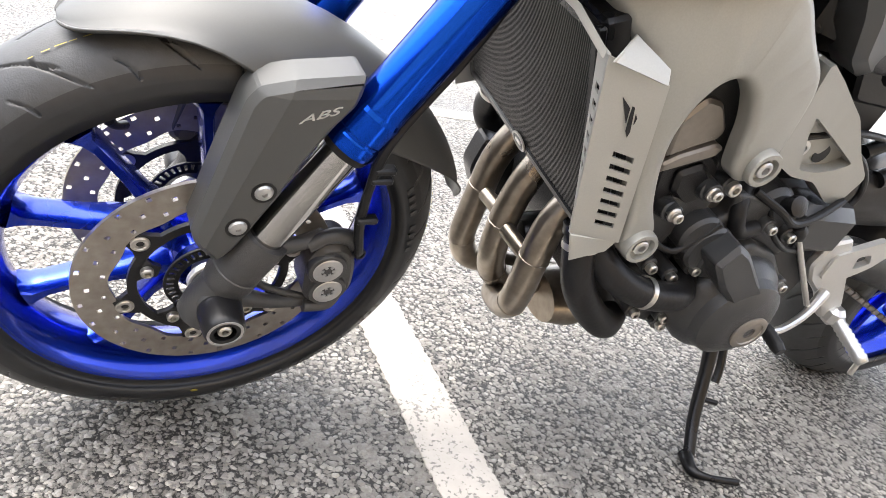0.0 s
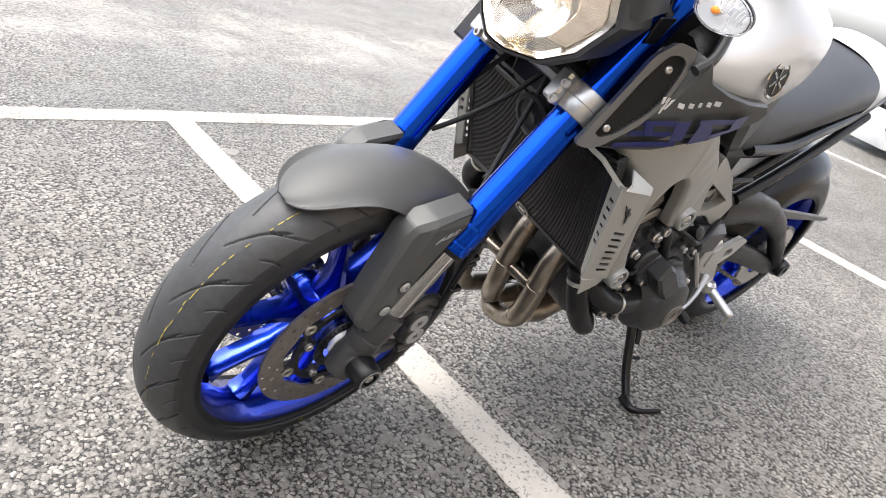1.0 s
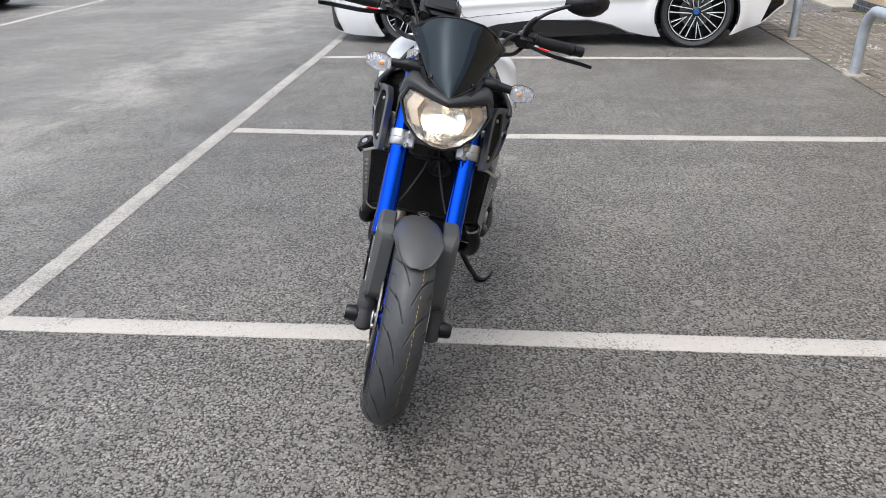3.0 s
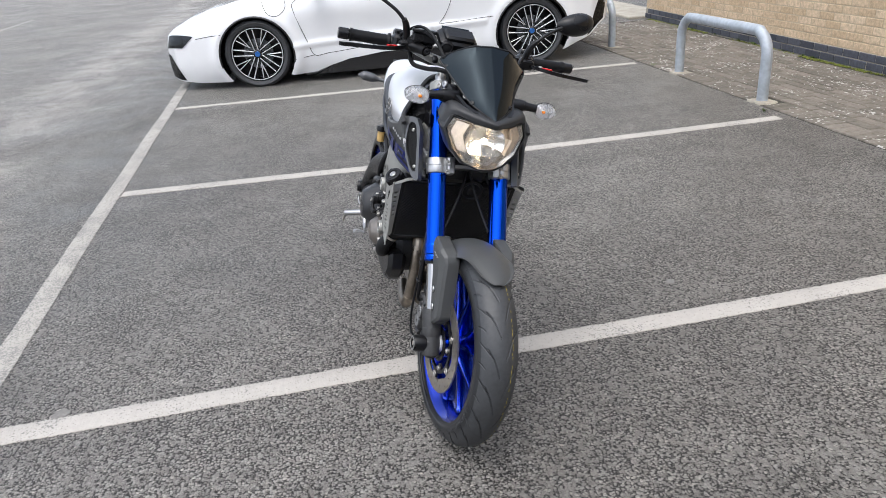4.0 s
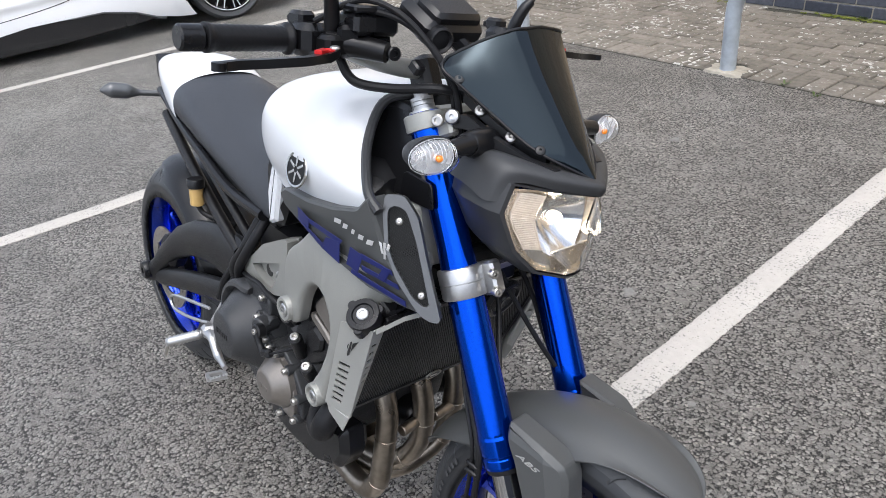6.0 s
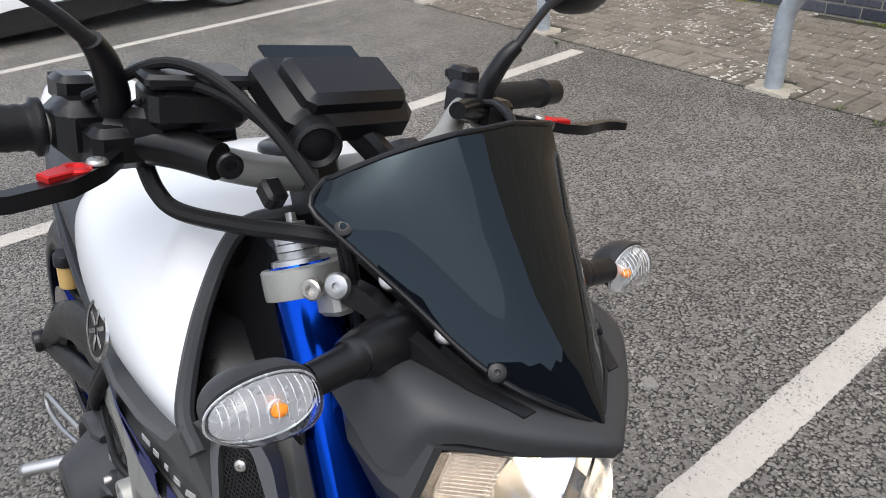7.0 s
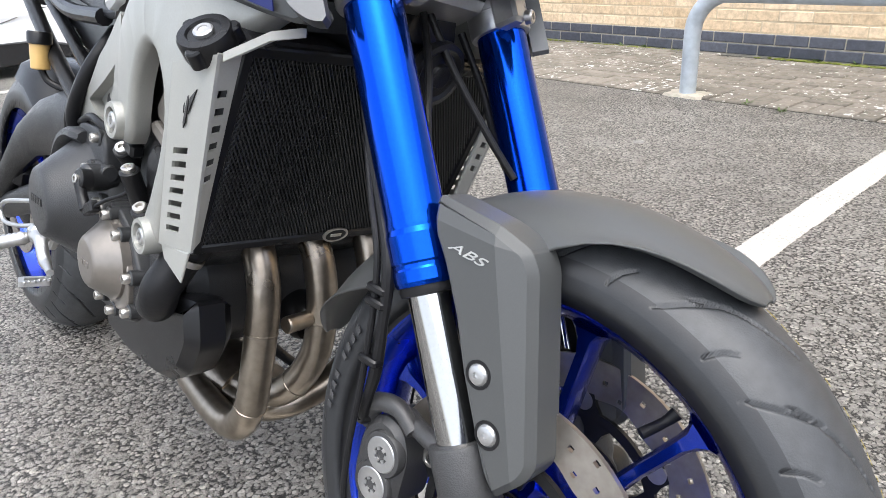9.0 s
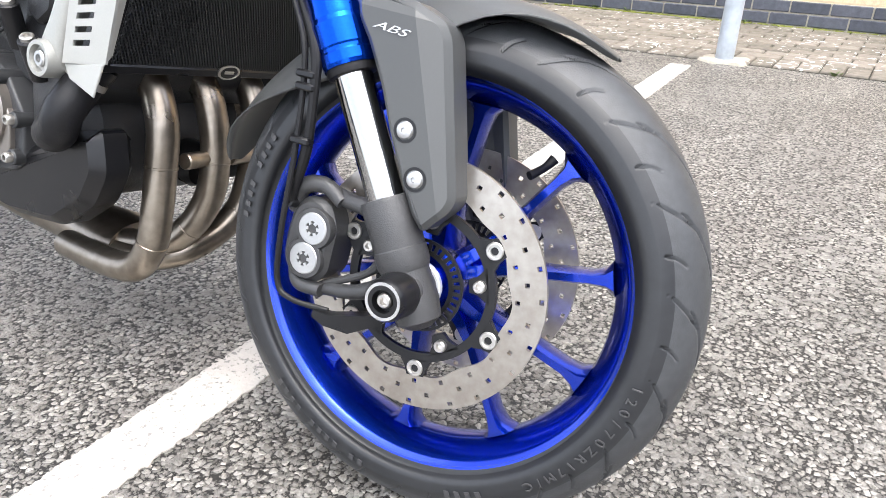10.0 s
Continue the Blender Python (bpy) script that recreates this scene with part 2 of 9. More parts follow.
def piece_mat(name, lo, hi, rough, fleck=None, amount=0.0, bump=0.5):
    """Fired or cast pieces: each has its own shade, with grain and pale or dark flecks."""
    m = mat(name, lo, rough, 0, 0.15, 55, 6, bump=bump, bump_scale=160)
    n, l = m.node_tree.nodes, m.node_tree.links
    b = n["Principled BSDF"]
    tc = n.new("ShaderNodeNewGeometry")
    oi = n.new("ShaderNodeObjectInfo")
    ad = n.new("ShaderNodeMath")
    ad.operation = "ADD"
    l.new(oi.outputs["Random"], ad.inputs[0])
    l.new(tc.outputs["Random Per Island"], ad.inputs[1])
    fr = n.new("ShaderNodeMath")
    fr.operation = "FRACT"
    l.new(ad.outputs[0], fr.inputs[0])
    shade = n.new("ShaderNodeMix")
    shade.data_type = "RGBA"
    shade.inputs["A"].default_value = (*lo, 1)
    shade.inputs["B"].default_value = (*hi, 1)
    l.new(fr.outputs[0], shade.inputs["Factor"])
    mul = n.new("ShaderNodeMix")
    mul.data_type = "RGBA"
    mul.blend_type = "MULTIPLY"
    mul.inputs["Factor"].default_value = 1.0
    gr = n.new("ShaderNodeTexNoise")
    gr.inputs["Scale"].default_value = 30
    gr.inputs["Detail"].default_value = 8
    gr.inputs["Roughness"].default_value = 0.65
    l.new(tc.outputs["Position"], gr.inputs["Vector"])
    r = n.new("ShaderNodeMapRange")
    r.inputs["From Min"].default_value = 0.3
    r.inputs["From Max"].default_value = 0.7
    r.inputs["To Min"].default_value = 0.7
    r.inputs["To Max"].default_value = 1.25
    l.new(gr.outputs["Fac"], r.inputs["Value"])
    l.new(shade.outputs["Result"], mul.inputs["A"])
    l.new(r.outputs[0], mul.inputs["B"])
    out = mul.outputs["Result"]
    if fleck:
        fl = n.new("ShaderNodeTexNoise")
        fl.inputs["Scale"].default_value = 34
        fl.inputs["Detail"].default_value = 2
        bl = n.new("ShaderNodeTexNoise")
        bl.inputs["Scale"].default_value = 2.5
        bl.inputs["Detail"].default_value = 3
        for q in (fl, bl):
            l.new(tc.outputs["Position"], q.inputs["Vector"])
        ma = n.new("ShaderNodeMath")
        ma.operation = "MULTIPLY_ADD"
        ma.inputs[1].default_value = 0.5
        l.new(bl.outputs["Fac"], ma.inputs[0])
        l.new(fl.outputs["Fac"], ma.inputs[2])
        fm = n.new("ShaderNodeMapRange")
        fm.inputs["From Min"].default_value = 1.02 - amount
        fm.inputs["From Max"].default_value = 1.06 - amount
        l.new(ma.outputs[0], fm.inputs["Value"])
        mf = n.new("ShaderNodeMix")
        mf.data_type = "RGBA"
        l.new(fm.outputs[0], mf.inputs["Factor"])
        l.new(out, mf.inputs["A"])
        mf.inputs["B"].default_value = (*fleck, 1)
        out = mf.outputs["Result"]
    l.new(out, b.inputs["Base Color"])
    return m


M_ASPHALT = asphalt()
M_LINE = line_paint("worn_white_line_paint", 0.14)
M_FADED = line_paint("faded_line_paint", 0.24, (0.38, 0.358, 0.322))
M_PAVER = piece_mat("concrete_block", (0.122, 0.109, 0.088), (0.195, 0.173, 0.144), 0.85, (0.5, 0.49, 0.45), 0.125)
M_BUFF = piece_mat("buff_brick", (0.54, 0.4, 0.25), (0.68, 0.53, 0.36), 0.85)
M_PLINTH = piece_mat("blue_grey_brick", (0.04, 0.045, 0.06), (0.085, 0.09, 0.11), 0.55, bump=0.2)
M_MORTAR = mat("mortar", (0.52, 0.42, 0.29), 0.95, 0, 0.15, 60, 4, bump=0.8)
M_GRIT = mat("joint_grit", (0.028, 0.026, 0.02), 0.95, 0, 0.4, 120, 6, bump=1.0, col2=(0.055, 0.052, 0.036))
M_CONCRETE = mat("rough_concrete", (0.36, 0.33, 0.27), 0.9, 0, 0.3, 50, 5, bump=1.0, bump_scale=140)
M_SHUTTER = mat("painted_steel_shutter", (0.62, 0.66, 0.72), 0.4, 0.1, 0.05, 40, 2)
M_CARBLACK = mat("gloss_black_trim", (0.01, 0.01, 0.011), 0.25, 0, 0.1, 60, 4, coat=0.5, spec=0.4)
M_CARGLASS = mat("dark_car_glass", (0.012, 0.014, 0.016), 0.05, 0, 0.1, 30, 2, spec=0.7)
M_CARDARK = mat("dark_blue_car_paint", (0.012, 0.015, 0.03), 0.2, 0.2, 0.1, 200, 2, coat=1.0)
M_CARGREY = mat("shaded_grey_trim", (0.24, 0.25, 0.26), 0.35, 0.2, 0.05, 100, 3)
M_HUBBLUE = mat("blue_wheel_centre", (0.03, 0.13, 0.4), 0.3, 0, 0.1)
M_LAMPDARK = mat("dark_headlamp_glass", (0.03, 0.033, 0.038), 0.08, 0.2, 0.3, 60, 14, spec=0.8)
M_SMOKE = glass("smoked_acrylic", (0.003, 0.004, 0.0055), 0.012, 1.46)
M_SMOKE.node_tree.nodes["Principled BSDF"].inputs["Transmission Weight"].default_value = 0.12
M_SMOKE.node_tree.nodes["Principled BSDF"].inputs["Specular Tint"].default_value = (0.7, 0.88, 1.0, 1)
M_CLEAR = glass("clear_polycarbonate", (0.97, 0.98, 0.99), 0.02, 1.04)
M_CLEAR.node_tree.nodes["Principled BSDF"].inputs["Coat Weight"].default_value = 0.6
M_LAMP = glow("lit_bulb", (1.0, 0.82, 0.58), 24)
M_REFL = mat("mirror_reflector", (0.86, 0.86, 0.86), 0.16, 1.0, 0.02, rough_var=0.04)


# ---- mesh helpers ----
def spline(pts, k=6):
    """A smooth line through the points."""
    p = [Vector(q) for q in pts]
    if len(p) < 3:
        return p
    p = [p[0] * 2 - p[1]] + p + [p[-1] * 2 - p[-2]]
    out = []
    for a, b, c, d in zip(p, p[1:], p[2:], p[3:]):
        for i in range(k):
            t = i / k
            out.append(0.5 * (2 * b + (c - a) * t + (2 * a - 5 * b + 4 * c - d) * t * t + (3 * b - a - 3 * c + d) * t ** 3))
    return out + [p[-2]]


def ring_faces(bm, rings, closed=True, caps=True, loop=False):
    n = len(rings[0])
    pairs = list(zip(rings, rings[1:])) + ([(rings[-1], rings[0])] if loop else [])
    for a, b in pairs:
        for i in range(n if closed else n - 1):
            bm.faces.new((a[i], a[(i + 1) % n], b[(i + 1) % n], b[i]))
    if caps and closed and not loop:
        bm.faces.new(rings[0][::-1])
        bm.faces.new(rings[-1])


def loft(bm, rings, closed=True, caps=True, loop=False):
    ring_faces(bm, [[bm.verts.new(p) for p in r] for r in rings], closed, caps, loop)
    return bm


def tube(bm, pts, r, seg=14, smooth=6, loop=False):
    """A round bar along a line; r is one radius or one for each point."""
    rs = r if isinstance(r, (list, tuple)) else [r] * len(pts)
    line = spline(pts, smooth) if smooth > 1 else [Vector(p) for p in pts]
    m = len(line) - 1
    rad = [float(np.interp(i / m * (len(rs) - 1), range(len(rs)), rs)) for i in range(m + 1)]
    up = None
    rings = []
    for i, c in enumerate(line):
        d = (line[min(i + 1, m)] - line[max(i - 1, 0)]).normalized()
        if up is None:
            up = d.orthogonal().normalized()
        up = (up - d * up.dot(d)).normalized()
        side = d.cross(up)
        rings.append([c + (up * math.cos(a) + side * math.sin(a)) * rad[i] for a in (2 * math.pi * k / seg for k in range(seg))])
    return loft(bm, rings, loop=loop)


def frame_to(p, d):
    """A pose at p whose z runs along d."""
    return Matrix.Translation(p) @ Vector(d).to_track_quat("Z", "Y").to_matrix().to_4x4()


def lathe(bm, prof, m=Matrix(), seg=32, loop=False):
    """Turns a profile of (radius, height) about z of the pose m."""
    rings = []
    for r, h in prof:
        rings.append([m @ Vector((r * math.cos(a), r * math.sin(a), h)) for a in (2 * math.pi * k / seg for k in range(seg))])
    return loft(bm, rings, loop=loop, caps=not loop)


def rod(bm, a, b, r, seg=16, bevel=0.15):
    """A straight round bar with broken edges."""
    a, b = Vector(a), Vector(b)
    h = (b - a).length
    c = min(r * bevel, h * 0.3)
    return lathe(bm, [(r - c, 0), (r, c), (r, h - c), (r - c, h)], frame_to(a, b - a), seg)


def box(bm, size, m=Matrix(), bevel=0.0):
    """A block about the pose m, its edges chamfered."""
    x, y, z = (s / 2 for s in size)
    b = min(bevel, x * 0.9, y * 0.9, z * 0.9)
    if b <= 0:
        v = [bm.verts.new(m @ Vector((sx * x, sy * y, sz * z))) for sz in (-1, 1) for sx, sy in ((-1, -1), (1, -1), (1, 1), (-1, 1))]
        for f in ((3, 2, 1, 0), (4, 5, 6, 7), (0, 1, 5, 4), (1, 2, 6, 5), (2, 3, 7, 6), (3, 0, 4, 7)):
            bm.faces.new([v[i] for i in f])
        return bm
    def octo(dx, dy, h):
        return [m @ Vector((px, py, h)) for px, py in ((-dx + b, -dy), (dx - b, -dy), (dx, -dy + b), (dx, dy - b), (dx - b, dy), (-dx + b, dy), (-dx, dy - b), (-dx, -dy + b))]
    def inner(h):
        return [m @ Vector((px, py, h)) for px, py in ((-x + b * 1.2, -y + b), (x - b * 1.2, -y + b), (x - b, -y + b * 1.2), (x - b, y - b * 1.2), (x - b * 1.2, y - b), (-x + b * 1.2, y - b), (-x + b, y - b * 1.2), (-x + b, -y + b * 1.2))]
    return loft(bm, [inner(-z), octo(x, y, -z + b), octo(x, y, z - b), inner(z)])


def slab(bm, outline, a, b, bevel=0.004, m=Matrix(), inset=None):
    """An outline of (x, z) pulled along y from a to b, with chamfered rims."""
    o = [Vector((p[0], p[1])) for p in outline]
    n = len(o)
    if sum(o[i].x * o[(i + 1) % n].y - o[(i + 1) % n].x * o[i].y for i in range(n)) < 0:
        o = o[::-1]
    def shrunk(d):
        out = []
        for i in range(n):
            e1, e2 = (o[i] - o[i - 1]).normalized(), (o[(i + 1) % n] - o[i]).normalized()
            n1, n2 = Vector((-e1.y, e1.x)), Vector((-e2.y, e2.x))
            k = n1 + n2
            k = k / max(0.35, k.length_squared / 2) if k.length > 1e-6 else n1
            out.append(o[i] + k * d)
        return out
    s = 1 if b > a else -1
    full, small = o, shrunk(bevel)
    rings = [[m @ Vector((p.x, h, p.y)) for p in pts] for h, pts in ((a, small), (a + s * bevel, full), (b - s * bevel, full), (b, small))]
    return loft(bm, rings)


def fillet(pts, r, k=4):
    """Rounds the corners of a closed outline of (x, z)."""
    p = [Vector((q[0], q[1])) for q in pts]
    n = len(p)
    out = []
    for i in range(n):
        a, b, c = p[i - 1], p[i], p[(i + 1) % n]
        d = min(r, (a - b).length * 0.45, (c - b).length * 0.45)
        s, e = b + (a - b).normalized() * d, b + (c - b).normalized() * d
        for j in range(k + 1):
            t = j / k
            out.append(tuple((1 - t) ** 2 * s + 2 * t * (1 - t) * b + t * t * e))
    return out


XF = [Matrix()]


def part(name, bm, material, parent, label="", sharp=35):
    """Links a bmesh as one mesh under a thing or a part."""
    bmesh.ops.transform(bm, matrix=XF[-1], verts=bm.verts)
    bmesh.ops.recalc_face_normals(bm, faces=bm.faces)
    for e in bm.edges:
        if len(e.link_faces) == 2 and e.calc_face_angle(0) > radians(sharp):
            e.smooth = False
    for f in bm.faces:
        f.smooth = True
    me = bpy.data.meshes.new(name)
    bm.to_mesh(me)
    bm.free()
    me.materials.append(material)
    ob = new(name, me)
    ob.parent = parent
    if label:
        ob["label"] = label
    return ob


def thing(name, label, category, m=Matrix(), group="", kind=""):
    ob = new(name)
    ob.empty_display_size = 0.1
    ob.matrix_world = m
    return tagged(ob, label, category, group, kind)


def solid(name, bm, material, label, category, kind="", group="", sharp=35):
    """A thing of one mesh."""
    ob = part(name, bm, material, None, "", sharp)
    return tagged(ob, label, category, group, kind)


BM = bmesh.new
M_TYRETEXT = mat("raised_rubber", (0.052, 0.052, 0.054), 0.55, 0, 0.2, 200, 10)
M_GUM = mat("trodden_gum", (0.2, 0.192, 0.178), 0.85, 0, 0.25, 120, 20, bump=0.4)
M_YELLOW = mat("yellow_marking", (0.3, 0.24, 0.03), 0.7, 0, 0.3, 300, 20)
M_RINGGREY = mat("grey_printed_ring", (0.3, 0.3, 0.3), 0.5, 0.2, 0.3, 600, 60)
M_BADGE = mat("silver_badge", (0.7, 0.7, 0.7), 0.3, 0.6, 0.05)
M_GREYDARK = mat("dark_grey_cowl_paint", (0.036, 0.037, 0.039), 0.42, 0.1, 0.1, 900, 5, bump=0.05, bump_scale=1500, spec=0.35)
M_SIDELAMP = mat("warm_ribbed_reflector", (0.78, 0.67, 0.55), 0.22, 0.55, 0.2, 420, 90, bump=0.12, bump_scale=350)
M_BLACKMETAL = mat("black_anodised_metal", (0.012, 0.012, 0.013), 0.3, 0.6, 0.1, 300, 20)
M_SILVERPAINT = mat("satin_silver_paint", (0.115, 0.118, 0.122), 0.38, 0.5, 0.06, 700, 6)
M_MESH = mat("black_wire_mesh", (0.012, 0.012, 0.012), 0.55, 0.3, 0.2)
M_BLUEGFX = mat("dark_blue_graphic", (0.007, 0.013, 0.11), 0.35, 0.1, 0.1, 500, 8)
M_CASE = mat("dark_engine_paint", (0.034, 0.035, 0.037), 0.34, 0.1, 0.15, 120, 12, bump=0.3, bump_scale=700, spec=0.4)
M_BRONZE = mat("warm_grey_engine_cover", (0.22, 0.2, 0.18), 0.36, 0.65, 0.1, 120, 10)
M_FLUID = mat("amber_brake_fluid", (0.5, 0.33, 0.12), 0.3, 0, 0.1)
M_CHAIN = mat("oily_chain_steel", (0.2, 0.19, 0.18), 0.4, 0.9, 0.3, 200, 30)
M_MOSS = mat("moss", (0.13, 0.15, 0.02), 0.95, 0, 0.4, 80, 8, bump=1.0)
M_MESHGREY = mat("dark_mesh_metal", (0.04, 0.04, 0.041), 0.3, 0.4, 0.2)
M_SILVERGUARD = mat("satin_silver_sheet", (0.40, 0.40, 0.375), 0.42, 0.45, 0.05, 600, 8)
M_ALUPAINT = mat("silver_cast_paint", (0.5, 0.5, 0.49), 0.4, 0.6, 0.08, 300, 12)
M_LEAF = mat("weed_leaf", (0.09, 0.13, 0.035), 0.6, 0, 0.4, 60, 6)
M_LAMPSILVER = mat("silvered_lamp_inside", (0.62, 0.63, 0.65), 0.28, 0.6, 0.1, 500, 60, bump=0.15, bump_scale=400)
M_LAMPIN = mat("warm_silvered_surround", (0.62, 0.57, 0.5), 0.14, 0.95, 0.1, 300, 40, bump=0.25, bump_scale=260)
M_CALIPER = mat("dark_caliper_casting", (0.046, 0.046, 0.047), 0.42, 0.2, 0.2, 200, 15, bump=0.3, bump_scale=700)
M_MACHINED = mat("machined_alloy", (0.75, 0.76, 0.78), 0.35, 0.5, 0.05)
M_PALEMORTAR = mat("pale_mortar", (0.36, 0.33, 0.27), 0.95, 0, 0.2, 60, 4, bump=0.8)

# ---- the car park ----
def flat(x0, x1, y0, y1, z, bm=None):
    bm = bm or BM()
    v = [bm.verts.new((x, y, z)) for x, y in ((x0, y0), (x1, y0), (x1, y1), (x0, y1))]
    bm.faces.new(v)
    return bm


solid("ground", flat(-400, 400, -400, 400, 0), M_ASPHALT, "grey worn asphalt car park surface", "ground", "structure")
def strip(name, a, b, w, label, material=M_LINE, seed=1):
    """A painted line with a ragged edge, a few millimetres thick."""
    rnd = random.Random(seed)
    a, b = Vector((*a, 0)), Vector((*b, 0))
    d = (b - a).normalized()
    s = Vector((-d.y, d.x, 0))
    n = int((b - a).length / 0.006)
    rows = []
    for i in range(n + 1):
        c = a.lerp(b, i / n)
        slow = 0.003 * math.sin(i * 0.016 + seed)
        rows.append((c - s * (w / 2 + slow + rnd.uniform(-0.0045, 0.0015)), c + s * (w / 2 - slow + rnd.uniform(-0.0045, 0.0015))))
    bm = BM()
    up = Vector((0, 0, 0.004))
    loft(bm, [[p - up, p + up * 0.6, p + up + s * 0.004, q + up - s * 0.004, q + up * 0.6, q - up] for p, q in rows])
    return solid(name, bm, material, label, "line marking", "structure")


strip("bay_line", (-0.381, -1.525), (-0.34, 2.86), 0.1, "worn white painted bay line with chipped edges")
strip("bay_line", (-2.955, -1.555), (-2.80, 0.13), 0.105, "worn white painted bay line with chipped edges", M_LINE, 2)
strip("bay_line", (-2.80, 0.13), (-2.70, 3.08), 0.105, "worn white painted bay line with chipped edges", M_LINE, 3)
strip("bay_line", (-5.75, -1.60), (-5.37, 3.26), 0.1, "thin white painted bay line beside the car", M_LINE, 4)
strip("aisle_line", (6, -1.40), (-0.33, -1.575), 0.11, "faded white painted line closing the bays", M_FADED, 5)
strip("aisle_line", (-0.33, -1.575), (-9, -1.72), 0.11, "faded white painted line closing the bays", M_FADED, 6)
strip("aisle_line", (-5.6, -7.15), (-24, -8.6), 0.12, "white painted line across the aisle", M_LINE, 7)
for i, bx in enumerate((-11.1, -13.9)):
    strip("bay_line", (bx, -7.75), (bx - 0.9, -12.4), 0.1, "white painted bay line across the aisle", M_LINE, 8 + i)

# pale spots of trodden gum and dried cement
for x, y, r in ((-0.63, 1.09, 0.022), (-0.215, 0.79, 0.012), (-0.84, 0.98, 0.02), (-2.33, 0.39, 0.05), (-0.45, -1.25, 0.03), (-1.9, 1.75, 0.03),
                (0.6, -0.9, 0.035), (0.95, 0.4, 0.025), (-1.25, -0.75, 0.02), (-3.6, 0.9, 0.035), (-1.2, 2.2, 0.025)):
    rnd = random.Random(int(1000 * (x + 10)))
    ring = [(x + r * rnd.uniform(0.7, 1.2) * math.cos(a), y + r * rnd.uniform(0.7, 1.2) * math.sin(a)) for a in (k * math.pi / 7 for k in range(14))]
    bm = loft(BM(), [[Vector((px, py, -0.001)) for px, py in ring], [Vector((x + (px - x) * 0.9, y + (py - y) * 0.9, 0.003)) for px, py in ring]])
    solid("gum_spot", bm, M_GUM, "pale grey trodden gum spot on the asphalt", "gum", "", "gum spots on the asphalt")


# plain wall added out of view, a dark horizon for glossy parts to mirror
solid("wall_east", box(BM(), (0.4, 70, 8), Matrix.Translation((24, 4, 4))), M_PLINTH, "plain dark wall added out of view for reflections", "wall", "structure")

# ---- hoop rails ----
def hoop(a, b, h=0.52, r=0.043):
    t = thing("hoop_rail", "galvanised steel hoop rail with streaked zinc coating", "barrier", Matrix.Translation((*a, 0)), group="hoop rails along the paving")
    d = Vector((*b, 0)) - Vector((*a, 0))
    L = d.length
    d.normalize()
    z = Vector((0, 0, 1))
    R = 0.19
    pts = [z * -0.05, z * (h - R) * 0.5, z * (h - R)]
    pts += [z * (h - R) + d * R * (1 - math.cos(q)) + z * R * math.sin(q) for q in (0.4, 0.8, 1.2)]
    pts += [z * h + d * R, d * L / 2 + z * h, z * h + d * (L - R)]
    pts += [z * (h - R) + d * (L - R * (1 - math.cos(q))) + z * R * math.sin(q) for q in (1.2, 0.8, 0.4)]
    pts += [d * L + z * (h - R), d * L + z * (h - R) * 0.5, d * L - z * 0.05]
    part("hoop", tube(BM(), pts, r, 24, 4), M_GALV, t)
    for k, p in enumerate((z * 0, d * L)):
        rnd = random.Random(k + int(a[0] * 10))
        ring = []
        for q in range(20):
            an = q * math.pi / 10
            e = 1 / max(abs(math.cos(an)), abs(math.sin(an)))
            rr = 0.1 * min(e, 1.3) * rnd.uniform(0.85, 1.12)
            ring.append(p + Vector((rr * 1.15 * math.cos(an), rr * 0.85 * math.sin(an) + 0.01, 0)))
        bm = loft(BM(), [[q + z * -0.002 for q in ring], [p + (q - p) * 0.93 + z * 0.013 for q in ring], [p + (q - p) * 0.52 + z * 0.017 for q in ring]])
        part("footing", bm, M_CONCRETE, t, "rough pale concrete round the foot")
    return t


hoop((-4.61, 3.35), (-3.18, 3.27), 0.54)
hoop((-1.506, 3.166), (-0.182, 3.06))
hoop((-7.95, 3.6), (-6.5, 3.5), 0.54)
hoop((1.3, 2.96), (2.7, 2.88))


# ---- cars ----
def cut_round(bm, cx, cz, R, cell):
    """Opens a round arch in a sheet that runs along x and z."""
    for v in bm.verts:
        if v.co.y > 0.5:
            continue
        d = math.hypot(v.co.x - cx, v.co.z - cz)
        if abs(d - R) < cell * 0.7 and d > 1e-4:
            v.co.x = cx + (v.co.x - cx) * R / d
            v.co.z = cz + (v.co.z - cz) * R / d
    dead = [f for f in bm.faces if f.calc_center_median().y < 0.4 and math.hypot(f.calc_center_median().x - cx, f.calc_center_median().z - cz) < R]
    bmesh.ops.delete(bm, geom=dead, context="FACES")


S_KEYS = (-1.14, -1.07, -0.95, -0.75, -0.5, -0.2, 0.2, 0.6, 1.0, 1.6, 2.2, 2.6, 3.1, 3.5, 3.8, 3.98, 4.04)
Z_TOP = (0.52, 0.60, 0.67, 0.76, 0.85, 0.92, 0.97, 1.0, 1.02, 1.04, 1.07, 1.1, 1.08, 1.03, 0.97, 0.9, 0.85)
Z_MID = (0.56, 0.66, 0.73, 0.81, 0.88, 0.93, 1.0, 1.06, 1.15, 1.25, 1.25, 1.22, 1.14, 1.06, 1.0, 0.93, 0.87)
PLAN = (0.6, 0.34, 0.19, 0.08, 0.02, 0.0, 0.01, 0.035, 0.055, 0.05, 0.03, 0.0, 0.0, 0.02, 0.09, 0.22, 0.34)
B_KEYS = (-1.14, -1.05, -0.9, -0.7, -0.47, -0.36, 0.36, 0.45, 0.62, 0.8, 1.0, 1.4, 2.0, 2.25, 2.42, 2.6, 2.74, 3.46, 3.55, 3.75, 3.9, 4.04)
